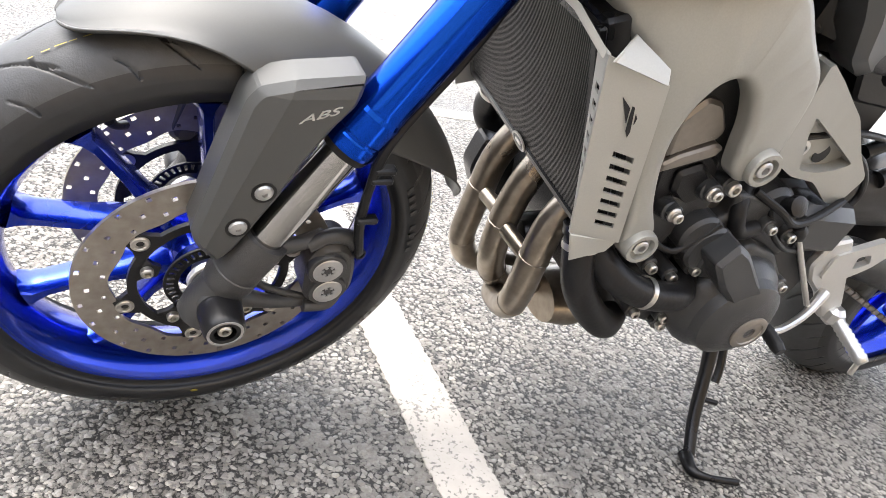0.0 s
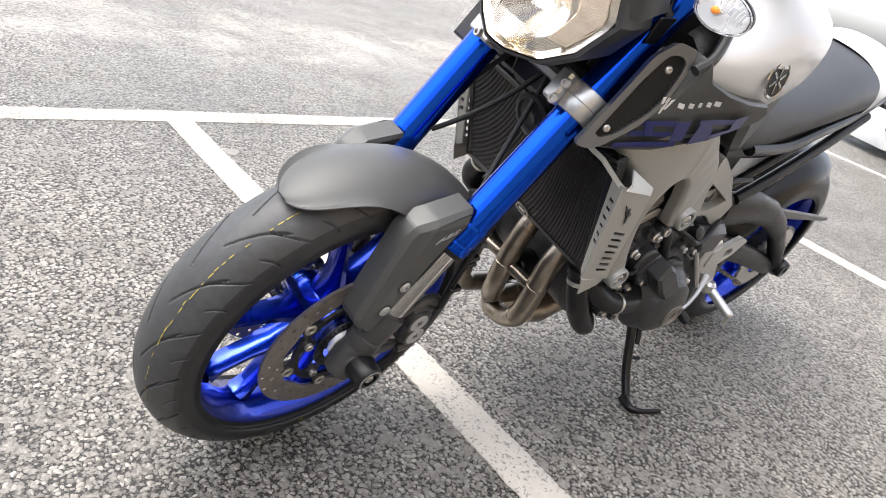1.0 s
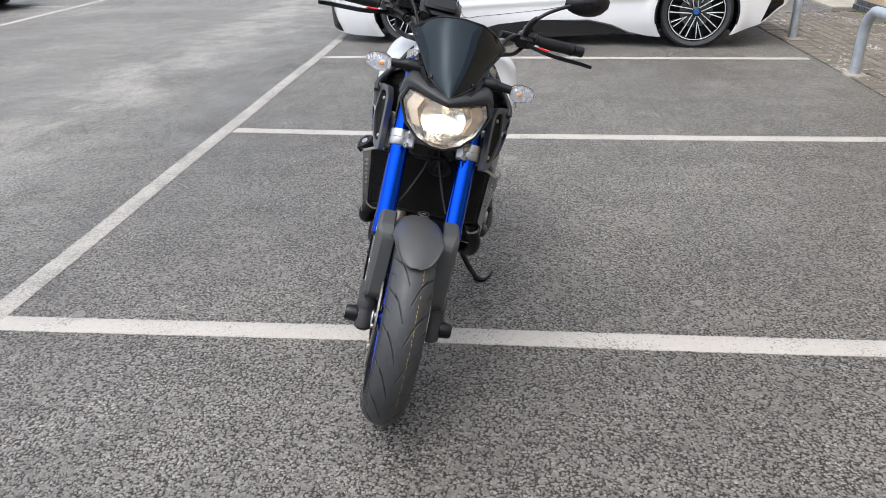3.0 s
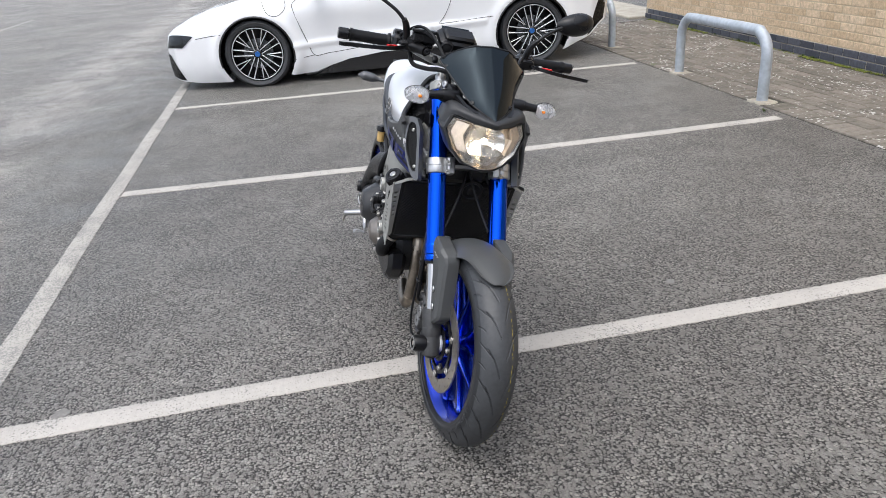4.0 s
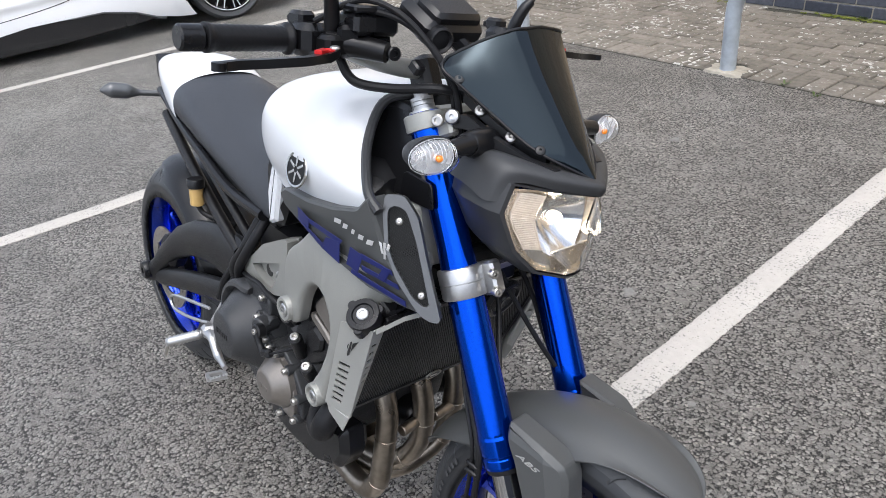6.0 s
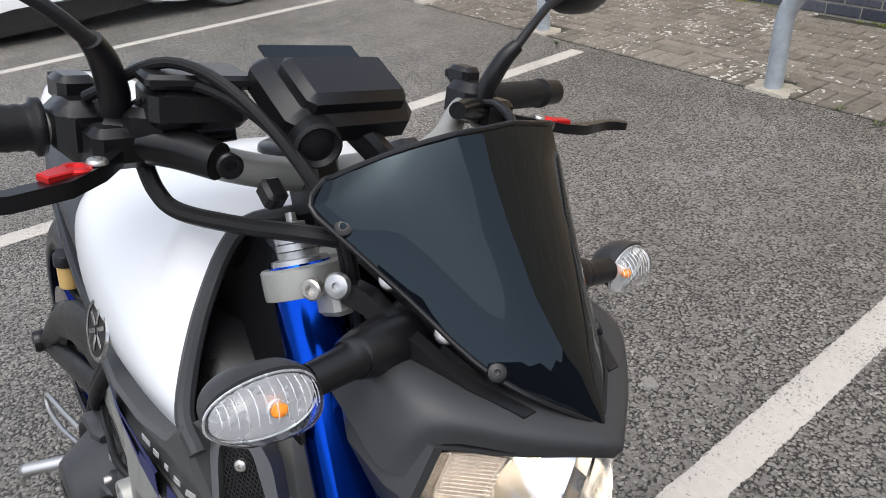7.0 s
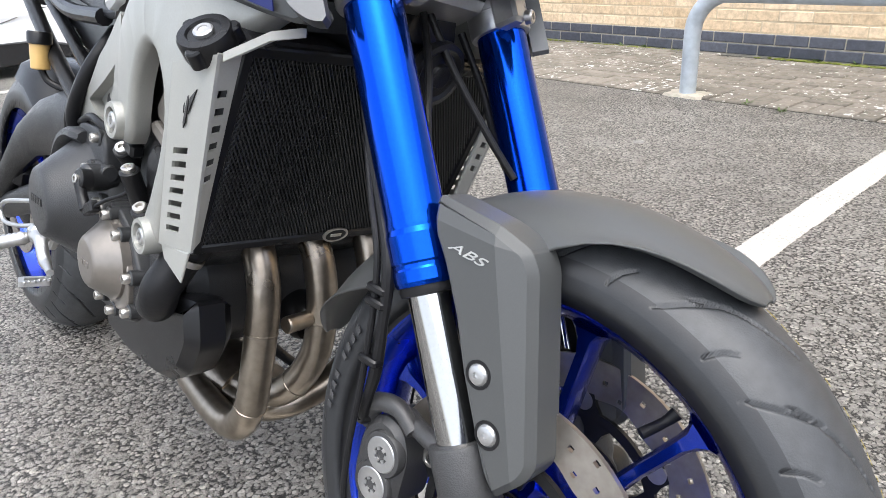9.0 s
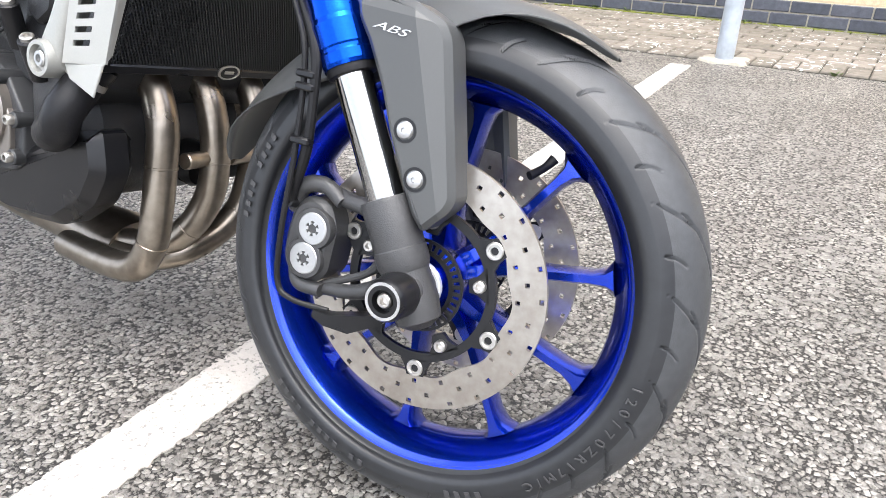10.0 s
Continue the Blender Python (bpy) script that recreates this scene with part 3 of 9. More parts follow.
Z_BOT = (0.2, 0.13, 0.1, 0.085, 0.08, 0.08, 0.1, 0.1, 0.11, 0.17, 0.22, 0.27, 0.28, 0.23, 0.16, 0.12, 0.11, 0.13, 0.17, 0.24, 0.36, 0.44)


def car_skin(s, v):
    """Where the left flank lies: s along the car, v from the sill (0) over the shoulder (1) to the middle (2)."""
    zb, zt, zm, pl = (float(np.interp(s, k, w)) for k, w in ((B_KEYS, Z_BOT), (S_KEYS, Z_TOP), (S_KEYS, Z_MID), (S_KEYS, PLAN)))
    if v <= 1:
        z = zb + (zt - zb) * v
        tuck = 0.05 * max(0, 1 - (z - 0.1) / 0.25) ** 2 + 0.1 * max(0, (v - 0.62) / 0.38) ** 2.2
        waist = 0.035 * math.exp(-((s - 1.45) / 0.75) ** 2) * math.exp(-((z - 0.5) / 0.2) ** 2)
        ridge = -0.018 * math.exp(-((z - 0.43 - 0.05 * (s - 0.8)) / 0.035) ** 2) if 0.4 < s < 2.6 else 0
        arch = sum(-0.03 * math.exp(-((math.hypot(s - c, z - 0.335) - 0.45) / 0.07) ** 2) for c in (0, 3.10))
        return Vector((s, pl + tuck + waist + ridge + arch + 0.03, z))
    u = v - 1
    y0 = pl + 0.13
    return Vector((s, y0 + (1.0 - y0) * u, zt + (zm - zt) * math.sin(u * math.pi / 2) ** 0.9))


def make_car(m, paint, label):
    car = thing("car", label, "car", m)
    cell = 0.02
    ns, nv, nt = 300, 44, 10
    grid = []
    bm = BM()
    for i in range(ns + 1):
        s = -1.14 + 5.18 * i / ns
        near = [car_skin(s, k / nv) for k in range(nv + 1)] + [car_skin(s, 1 + k / nt) for k in range(1, nt + 1)]
        far = [Vector((p.x, 2.0 - p.y, p.z)) for p in near[-2::-1]]
        grid.append([bm.verts.new(p) for p in near + far])
    for a, b in zip(grid, grid[1:]):
        for k in range(len(a) - 1):
            bm.faces.new((a[k], a[k + 1], b[k + 1], b[k]))
    for cx in (0, 3.10):
        cut_round(bm, cx, 0.345, 0.41, cell)
    for end in (grid[0], grid[-1]):
        live = [v for v in end if v.is_valid]
        bm.faces.new(live)
    bmesh.ops.delete(bm, geom=[v for v in bm.verts if not v.link_faces], context="VERTS")
    part("body", bm, paint, car, sharp=50)

    def decal(name, pts, material, lift=0.006, lab=""):
        """A panel laid on the flank: corners (s, v), filled as a fine sheet."""
        (a, b, c, d) = pts
        q = BM()
        rows = []
        for i in range(9):
            rows.append([])
            for j in range(7):
                s = (a[0] * (1 - j / 6) + b[0] * j / 6) * (1 - i / 8) + (d[0] * (1 - j / 6) + c[0] * j / 6) * i / 8
                v = (a[1] * (1 - j / 6) + b[1] * j / 6) * (1 - i / 8) + (d[1] * (1 - j / 6) + c[1] * j / 6) * i / 8
                p = car_skin(s, v)
                rows[-1].append(q.verts.new(p - Vector((lift * 0.6, lift, 0))))
        ring_faces(q, rows, closed=False, caps=False)
        bmesh.ops.solidify(q, geom=q.faces[:], thickness=0.01)
        return part(name, q, material, car, lab)

    vz = lambda s_, z_: (s_, (z_ - float(np.interp(s_, B_KEYS, Z_BOT))) / (float(np.interp(s_, S_KEYS, Z_TOP)) - float(np.interp(s_, B_KEYS, Z_BOT))))
    decal("headlight", (vz(-1.08, 0.585), vz(-0.68, 0.60), vz(-0.84, 0.48), vz(-1.10, 0.46)), M_LAMPDARK, lab="narrow dark glass headlight")
    decal("air_intake", (vz(-1.10, 0.42), vz(-1.03, 0.40), vz(-0.88, 0.115), vz(-1.09, 0.17)), M_CARBLACK, lab="gloss black bumper intake")
    decal("tail_panel", ((3.9, 0.5), (4.02, 0.5), (4.0, 0.05), (3.75, 0.02)), M_CARBLACK, lab="black rear bumper corner")
    for cx in (0, 3.10):
        ring_ = []
        for k in range(25):
            a = radians(-14 + 208 * k / 24)
            s_, z_ = cx + 0.412 * math.cos(a), 0.345 + 0.412 * math.sin(a)
            ring_.append(car_skin(*vz(s_, max(z_, float(np.interp(s_, B_KEYS, Z_BOT)) + 0.002))))
        part("arch_lip", tube(BM(), ring_, 0.011, 8, 2), M_CARBLACK, car, "black wheel arch lip")
    # seams of the door, the filler flap and the wings
    def seam(name, pts, r=0.0035):
        line = [car_skin(s, (z - float(np.interp(s, B_KEYS, Z_BOT))) / (float(np.interp(s, S_KEYS, Z_TOP)) - float(np.interp(s, B_KEYS, Z_BOT)))) for s, z in pts]
        part(name, tube(BM(), line, r, 6, 5), M_CARBLACK, car)
    seam("door_seam", ((0.56, 0.93), (0.46, 0.86), (0.46, 0.79), (0.5, 0.65), (0.57, 0.45), (0.63, 0.3), (0.8, 0.31), (1.05, 0.33), (1.6, 0.39), (1.9, 0.46), (2.08, 0.55), (2.2, 0.75), (2.25, 0.98)))
    seam("filler_flap", ((0.13, 0.90), (0.15, 0.83), (0.19, 0.77), (0.26, 0.745), (0.33, 0.77), (0.38, 0.83), (0.38, 0.9)))
    seam("wing_seam", ((0.42, 0.27), (0.52, 0.285), (0.63, 0.3)))
    seam("rear_seam", ((2.05, 0.52), (2.25, 0.53), (2.5, 0.55), (2.66, 0.56)))
    seam("nose_seam", ((-0.36, 0.6), (-0.5, 0.59), (-0.66, 0.57)))
    # the dark sculpted sill
    sill = slab(BM(), [(0.62, 0.08), (0.8, 0.17), (1.0, 0.23), (1.4, 0.29), (2.0, 0.3), (2.25, 0.25), (2.46, 0.14), (1.6, 0.08)], 0.1, 1.9, 0.01)
    part("sill", sill, M_CARBLACK, car, "black side sill under the door")
    # blade in grey, standing in for shade and reflection under the white flank
    fin = BM()
    rows = []
    for s in np.linspace(0.5, 2.5, 41):
        zb = float(np.interp(s, B_KEYS, Z_BOT))
        p = car_skin(s, 0)
        rows.append([fin.verts.new(p + Vector((0, 0, 0.02))), fin.verts.new(p + Vector((0, 0.012, -0.012))), fin.verts.new(Vector((s, p.y + 0.05, zb - 0.03))), fin.verts.new(Vector((s, p.y + 0.08, zb)))])
    ring_faces(fin, rows, closed=True)
    part("sill_blade", fin, M_CARGREY, car, "blade above the sill, its undercut shading put in as grey")
    part("floor_pan", box(BM(), (4.3, 1.5, 0.08), Matrix.Translation((1.5, 1.0, 0.2)), 0.02), M_BLACK, car)
    # glasshouse
    rows = []
    for s, hw, zz in ((0.6, 0.5, 1.03), (1.0, 0.62, 1.18), (1.5, 0.62, 1.34), (2.0, 0.6, 1.38), (2.6, 0.55, 1.33), (3.2, 0.42, 1.15)):
        rows.append([Vector((s, 1 - hw - 0.14, 0.98)), Vector((s, 1 - hw * 0.85, zz - 0.06)), Vector((s, 1 - hw * 0.5, zz)), Vector((s, 1 + hw * 0.5, zz)), Vector((s, 1 + hw * 0.85, zz - 0.06)), Vector((s, 1 + hw + 0.14, 0.98))])
    part("window_glass", loft(BM(), rows), M_CARGLASS, car, "dark tinted glasshouse")
    for side in (0, 1):
        y = 0.0 if side == 0 else 2.0
        k = -1 if side == 0 else 1
        mm = Matrix.Translation((0.75, y + k * 0.06, 1.02)) @ Matrix.Diagonal((1, 1, 1, 1))
        bmq = BM()
        bmesh.ops.create_uvsphere(bmq, u_segments=20, v_segments=12, radius=1, matrix=mm @ Matrix.Diagonal((0.1, 0.12, 0.065, 1)))
        rod(bmq, (0.75, y - k * 0.16, 0.96), (0.75, y + k * 0.03, 1.0), 0.025, 10)
        part("door_mirror", bmq, paint, car)
    # wheels
    for cx in (0, 3.10):
        for side in (0, 1):
            base = Matrix.Translation((cx, 0.045 if side == 0 else 1.955, 0.362)) @ Matrix.Rotation(radians(90 if side == 0 else -90), 4, "X")
            arch = BM()
            lathe(arch, [(0.425, 0.0), (0.44, 0.0), (0.44, -0.33), (0.02, -0.33), (0.02, -0.31), (0.425, -0.31)], base @ Matrix.Translation((0, -0.017 if side == 0 else 0.017, -0.02)), 40, loop=True)
            low = [v for v in arch.verts if v.co.z < 0.12]
            bmesh.ops.delete(arch, geom=low, context="VERTS")
            part("wheel_arch", arch, M_BLACK, car, "black wheel arch liner")
            wheel = part("wheel", lathe(BM(), [(0.285, -0.03), (0.3, 0.0), (0.335, 0.012), (0.357, -0.005), (0.366, -0.03), (0.366, -0.2), (0.35, -0.22), (0.285, -0.22)], base, 56, loop=True), M_TYRE, car, "low-profile black tyre")
            part("rim", lathe(BM(), [(0.266, -0.03), (0.272, -0.004), (0.288, -0.002), (0.291, -0.01), (0.288, -0.2), (0.27, -0.2), (0.27, -0.06)], base, 56, loop=True), M_CARBLACK, wheel, "gloss black rim")
            part("rim_edge", lathe(BM(), [(0.274, -0.004), (0.277, 0.001), (0.283, 0.001), (0.285, -0.004)], base, 56, loop=True), M_MACHINED, wheel, "bright machined rim edge")
            dish = lathe(BM(), [(0.0001, -0.085), (0.165, -0.085), (0.165, -0.1), (0.0001, -0.1)], base, 40)
            part("brake_disc", dish, M_CARGREY, wheel, "steel brake disc behind the spokes")
            # black backing disc, put in as the shade seen between the spokes
            part("spoke_gap_shade", lathe(BM(), [(0.0001, -0.15), (0.269, -0.15), (0.269, -0.16), (0.0001, -0.16)], base, 40), M_BLACK, wheel)
            for g_ in range(5):
                a0 = radians(90 + 72 * g_ + 11)
                for off0, off1, tilt in ((-0.16, -0.13, 0), (0.16, 0.13, 0), (0.42, 0.52, 1), (0.84, 0.73, 1)):
                    p0 = Vector((0.045 * math.cos(a0 + off0 * 3), 0.045 * math.sin(a0 + off0 * 3), -0.02)) if not tilt else Vector((0.1 * math.cos(a0 + 0.63), 0.1 * math.sin(a0 + 0.63), -0.03))
                    p1 = Vector((0.268 * math.cos(a0 + off1), 0.268 * math.sin(a0 + off1), -0.012))
                    d = (p1 - p0)
                    mid = base @ Matrix.Translation((p0 + p1) / 2) @ d.to_track_quat("X", "Z").to_matrix().to_4x4()
                    part("spoke_face", box(BM(), (d.length, 0.0105 if not tilt else 0.0085, 0.012), mid, 0.002), M_MACHINED, wheel, "bright machined spoke face")
                    part("spoke", box(BM(), (d.length, 0.026, 0.03), mid @ Matrix.Translation((0, 0, -0.0215)), 0.003), M_CARBLACK, wheel)
            part("hub", lathe(BM(), [(0.0001, -0.005), (0.032, -0.008), (0.05, -0.018), (0.055, -0.05), (0.0001, -0.05)], base, 24), M_CARBLACK, wheel)
            part("centre_cap", lathe(BM(), [(0.0001, 0.0), (0.026, 0.0), (0.03, -0.008), (0.0001, -0.008)], base, 24), M_HUBBLUE, wheel, "blue round wheel centre")
    return car


fwp, rwp = Vector((-6.45, -0.75, 0)), Vector((-6.0, 2.32, 0))
cd = (rwp - fwp).normalized()
cn = Vector((-cd.y, cd.x, 0))
CARM = Matrix.Translation(fwp) @ Matrix(((cd.x, cn.x, 0, 0), (cd.y, cn.y, 0, 0), (0, 0, 1, 0), (0, 0, 0, 1)))
make_car(CARM, M_CAR, "white low two-door sports car parked beside a bay line")
make_car(Matrix.Translation((-12.0, -9.6, 0)) @ Matrix.Rotation(radians(262), 4, "Z"), M_CARDARK, "dark blue car parked in a bay across the aisle")

# ---- shutter and threshold beyond the end of the wall ----
WALL_A, WALL_B = Vector((-8.9, 5.18, 0)), Vector((5.0, 3.93, 0))
wd = (WALL_B - WALL_A).normalized()
wn_ = Vector((-wd.y, wd.x, 0))
WM = Matrix.Translation(WALL_A) @ Matrix(((wd.x, wn_.x, 0, 0), (wd.y, wn_.y, 0, 0), (0, 0, 1, 0), (0, 0, 0, 1)))
XF.append(WM)
solid("threshold", box(BM(), (9, 0.75, 0.06), Matrix.Translation((-4.52, 0.1, 0.01)), 0.01), M_CONCRETE, "pale concrete threshold before the shutter", "kerb", "structure")
door = thing("door_1", "pale grey-blue steel roller shutter", "shutter", WM, kind="structure")
for k in range(26):
    part("slat", box(BM(), (4.4, 0.03, 0.085), Matrix.Translation((-2.35, 0.31, 0.09 + 0.1 * k)), 0.012), M_SHUTTER, door)
part("backing", box(BM(), (4.4, 0.02, 2.8), Matrix.Translation((-2.35, 0.34, 1.4))), M_HUBBLUE, door)
solid("wall_west", box(BM(), (4.4, 0.3, 3.2), Matrix.Translation((-6.8, 0.35, 1.6)), 0.01), M_MORTAR, "buff wall beyond the shutter", "wall", "structure")
XF.pop()

# ---- the motorcycle: x ahead, y to its left, z up; it leans on its side stand ----
bike = thing("motorcycle", "white, grey and blue motorcycle leaning on its side stand", "motorcycle",
             Matrix.Rotation(radians(-12.3), 4, "X") @ Matrix.Translation((0, -0.005, 0)))
RAKE = radians(25)
AXIS = Vector((-math.sin(RAKE), 0, math.cos(RAKE)))
PIV = Vector((0.1, 0, 0))
STEER = Matrix.Translation(PIV) @ Matrix.Rotation(radians(5.8), 4, AXIS) @ Matrix.Translation(-PIV)


def bolt(bm, p, d, r=0.006, h=0.005, seg=12):
    """A socket-headed bolt standing on p along d."""
    m = frame_to(p, d)
    lathe(bm, [(r, 0), (r, h * 0.8), (r * 0.82, h), (r * 0.5, h), (r * 0.45, h * 0.35), (r * 0.1, h * 0.3)], m, seg)
    return bm


def button(bm, p, d, r=0.009, h=0.004, seg=16):
    """A domed button-head screw."""
    lathe(bm, [(r, 0), (r, h * 0.3), (r * 0.85, h * 0.75), (r * 0.5, h), (r * 0.3, h), (r * 0.26, h * 0.4), (r * 0.05, h * 0.35)], frame_to(p, d), seg)
    return bm


def writing(text, size, m, depth=0.0006, shear=0.0):
    """The letters of a word as a mesh in the plane of the pose m."""
    cu = bpy.data.curves.new("word", "FONT")
    cu.body, cu.size, cu.extrude, cu.shear, cu.align_x, cu.align_y = text, size, depth, shear, "CENTER", "CENTER"
    ob = bpy.data.objects.new("word", cu)
    scene.collection.objects.link(ob)
    me = bpy.data.meshes.new_from_object(ob.evaluated_get(bpy.context.evaluated_depsgraph_get()))
    bpy.data.objects.remove(ob)
    bm = BM()
    bm.from_mesh(me)
    bpy.data.meshes.remove(me)
    bmesh.ops.transform(bm, matrix=m, verts=bm.verts)
    return bm


def merge(bm, other):
    me = bpy.data.meshes.new("m")
    other.to_mesh(me)
    other.free()
    bm.from_mesh(me)
    bpy.data.meshes.remove(me)
    return bm


def ring_slab(bm, outer, inner, a, b, n=48, m=Matrix()):
    """A closed band between two outlines of (x, z), from y = a to b."""
    def even(pts):
        p = [Vector((q[0], q[1])) for q in pts]
        ln = [(p[(i + 1) % len(p)] - p[i]).length for i in range(len(p))]
        tot, out = sum(ln), []
        for k in range(n):
            s, i = tot * k / n, 0
            while s > ln[i] and i < len(ln) - 1:
                s -= ln[i]
                i += 1
            out.append(p[i].lerp(p[(i + 1) % len(p)], min(1, s / max(ln[i], 1e-9))))
        return out
    o, i_ = even(outer), even(inner)
    rings = [[m @ Vector((p.x, y, p.y)) for p in pts] for y, pts in ((a, o), (b, o), (b, i_), (a, i_))]
    return loft(bm, rings, loop=True)


def warp(bm, fn):
    for v in bm.verts:
        v.co = fn(v.co)
    return bm


def soften(ob, levels=2):
    md = ob.modifiers.new("soft", "SUBSURF")
    md.levels = md.render_levels = levels
    return ob


def skin(sections, mirror=True):
    """A sheet through sections of (x, y, z), each running from the centre line to the side, made whole by mirroring."""
    bm = BM()
    rows = []
    for s in sections:
        row = [Vector(p) for p in s]
        if mirror:
            row = [Vector((p.x, -p.y, p.z)) for p in row[:0:-1]] + row
        rows.append([bm.verts.new(p) for p in row])
    ring_faces(bm, rows, closed=False, caps=False)
    return bm


def fine(sections, k=5):
    """The same sections with smooth ones in between, and finer along each."""
    rows = [spline(r, k) for r in sections]
    cols = [spline([r[i] for r in rows], k) for i in range(len(rows[0]))]
    return [[c[j] for c in cols] for j in range(len(cols[0]))]


def thick(bm, d):
    """Gives a sheet its thickness, inwards."""
    bmesh.ops.recalc_face_normals(bm, faces=bm.faces)
    bmesh.ops.solidify(bm, geom=bm.faces[:], thickness=d)
    return bm


def wheel_tyre(R, half, bead, grooves, name, parent, centre, tread_seed):
    """A tyre with cut grooves: a fine sheet of rubber pressed in along the tread pattern."""
    n_c = int(2 * math.pi * R / 0.0017)
    prof = []
    for a in np.linspace(-1, 1, 97):
        ang = a * radians(74)
        prof.append((R - half * (1 - math.cos(ang)) * 1.02, half * math.sin(ang) / math.sin(radians(74))))
    side = [(R - half * 0.9, half * 1.0), (R - half * 1.15, half * 0.985), (bead + 0.012, half * 0.9), (bead + 0.002, half * 0.82), (bead - 0.004, half * 0.78)]
    prof = [(r, -y) for r, y in side[::-1]] + prof + side
    p = np.array(prof)
    th = np.arange(n_c) * 2 * math.pi / n_c
    rr = np.repeat(p[None, :, 0], n_c, 0)
    yy = np.repeat(p[None, :, 1], n_c, 0)
    tt = np.repeat(th[:, None], len(p), 1)
    crown = (np.abs(yy) < half * 0.97) & (rr > R - half * 0.8)
    depth = np.zeros_like(rr)
    pitch = 2 * math.pi / grooves
    for sgn in (1, -1):
        for start, u0, u1, lead, bend, w in ((0.0, 0.06, 0.72, 0.150, 0.012, 0.0021), (0.62, 0.42, 0.96, 0.075, -0.010, 0.0017), (0.30, 0.74, 0.97, 0.03, 0.004, 0.0015)):
            u = yy * sgn / half
            f = np.clip((u - u0) / (u1 - u0), 0, 1)
            line = start * pitch + (lead * f + bend * np.sin(f * math.pi)) / R * 0.6
            if sgn < 0:
                line = line + pitch * 0.5
            d = (tt - line + pitch / 2) % pitch - pitch / 2
            inside = (u > u0) & (u < u1) & crown
            taper = np.clip(np.minimum(f, 1 - f) * 8, 0.35, 1)
            cut = np.clip((w * taper - np.abs(d) * R) / 0.0008, 0, 1) * inside
            depth = np.maximum(depth, cut * 0.0085)
    rr = rr - depth
    verts = np.stack([rr * np.cos(tt) + centre[0], yy + centre[1], rr * np.sin(tt) + centre[2]], -1).reshape(-1, 3)
    k = len(p)
    i, j = np.meshgrid(np.arange(n_c), np.arange(k - 1), indexing="ij")
    a = i * k + j
    b = ((i + 1) % n_c) * k + j
    faces = np.stack([a, a + 1, b + 1, b], -1).reshape(-1, 4)
    X = np.array(XF[-1])
    verts = verts @ X[:3, :3].T + X[:3, 3]
    me = bpy.data.meshes.new(name)
    me.from_pydata(verts.tolist(), [], faces.tolist())
    me.materials.append(M_TYRE)
    me.materials.append(M_WALL)
    for f in me.polygons:
        f.use_smooth = True
        f.material_index = 0 if 14 <= f.index % (k - 1) < k - 15 else 1
    ob = new(name, me)
    ob.parent = parent
    return ob


def wheel_rim(c, w, spoke_r, n=10, twist=0.0, y_sp=0.0):
    """A cast wheel: barrel with flanges, hub and paired spokes."""
    m = frame_to(c, (0, 1, 0))
    bm = BM()
    lathe(bm, [(0.2275, -w), (0.2295, -w + 0.003), (0.229, -w + 0.006), (0.2185, -w + 0.012), (0.215, -w + 0.022), (0.207, -w + 0.030), (0.207, w - 0.030),
               (0.215, w - 0.022), (0.2185, w - 0.012), (0.229, w - 0.006), (0.2295, w - 0.003), (0.2275, w),
               (0.2225, w - 0.001), (0.2155, w - 0.008), (0.210, w - 0.018), (0.2015, w - 0.030), (0.199, 0.006), (0.199, -0.006), (0.2015, -w + 0.030), (0.210, -w + 0.018), (0.2155, -w + 0.008), (0.2225, -w + 0.001)], m, 128, True)
    lathe(bm, [(0.016, -0.055), (0.036, -0.055), (0.04, -0.05), (0.04, -0.03), (0.034, -0.02), (0.034, 0.02), (0.04, 0.03), (0.04, 0.05), (0.036, 0.055), (0.016, 0.055)], m, 40, True)
    spokes = []
    for i in range(n):
        a = twist + 2 * math.pi * i / n
        e = Vector((math.cos(a), 0, math.sin(a)))
        t = Vector((-math.sin(a), 0, math.cos(a)))
        root = a + (0.16 if i % 2 == 0 else -0.16)
        er = Vector((math.cos(root), 0, math.sin(root)))
        rings = []
        for r, hw, hd, f in ((0.03, 0.015, 0.034, 0), (0.06, 0.011, 0.028, 0.15), (0.09, 0.0085, 0.022, 0.45), (0.13, 0.0072, 0.018, 0.85), (0.175, 0.0075, 0.018, 1), (0.19, 0.011, 0.020, 1), (0.1985, 0.020, 0.020, 1)):
            q = (er.lerp(e, f)).normalized()
            tq = Vector((-q.z, 0, q.x))
            p = Vector(c) + q * r + Vector((0, y_sp, 0))
            Y = Vector((0, 1, 0))
            rings.append([p + tq * hw - Y * hd * 0.55, p + tq * hw + Y * hd * 0.55, p + tq * hw * 0.55 + Y * hd, p - tq * hw * 0.55 + Y * hd, p - tq * hw + Y * hd * 0.55, p - tq * hw - Y * hd * 0.55, p - tq * hw * 0.55 - Y * hd, p + tq * hw * 0.55 - Y * hd])
        spokes.append(loft(BM(), rings))
    return bm, spokes


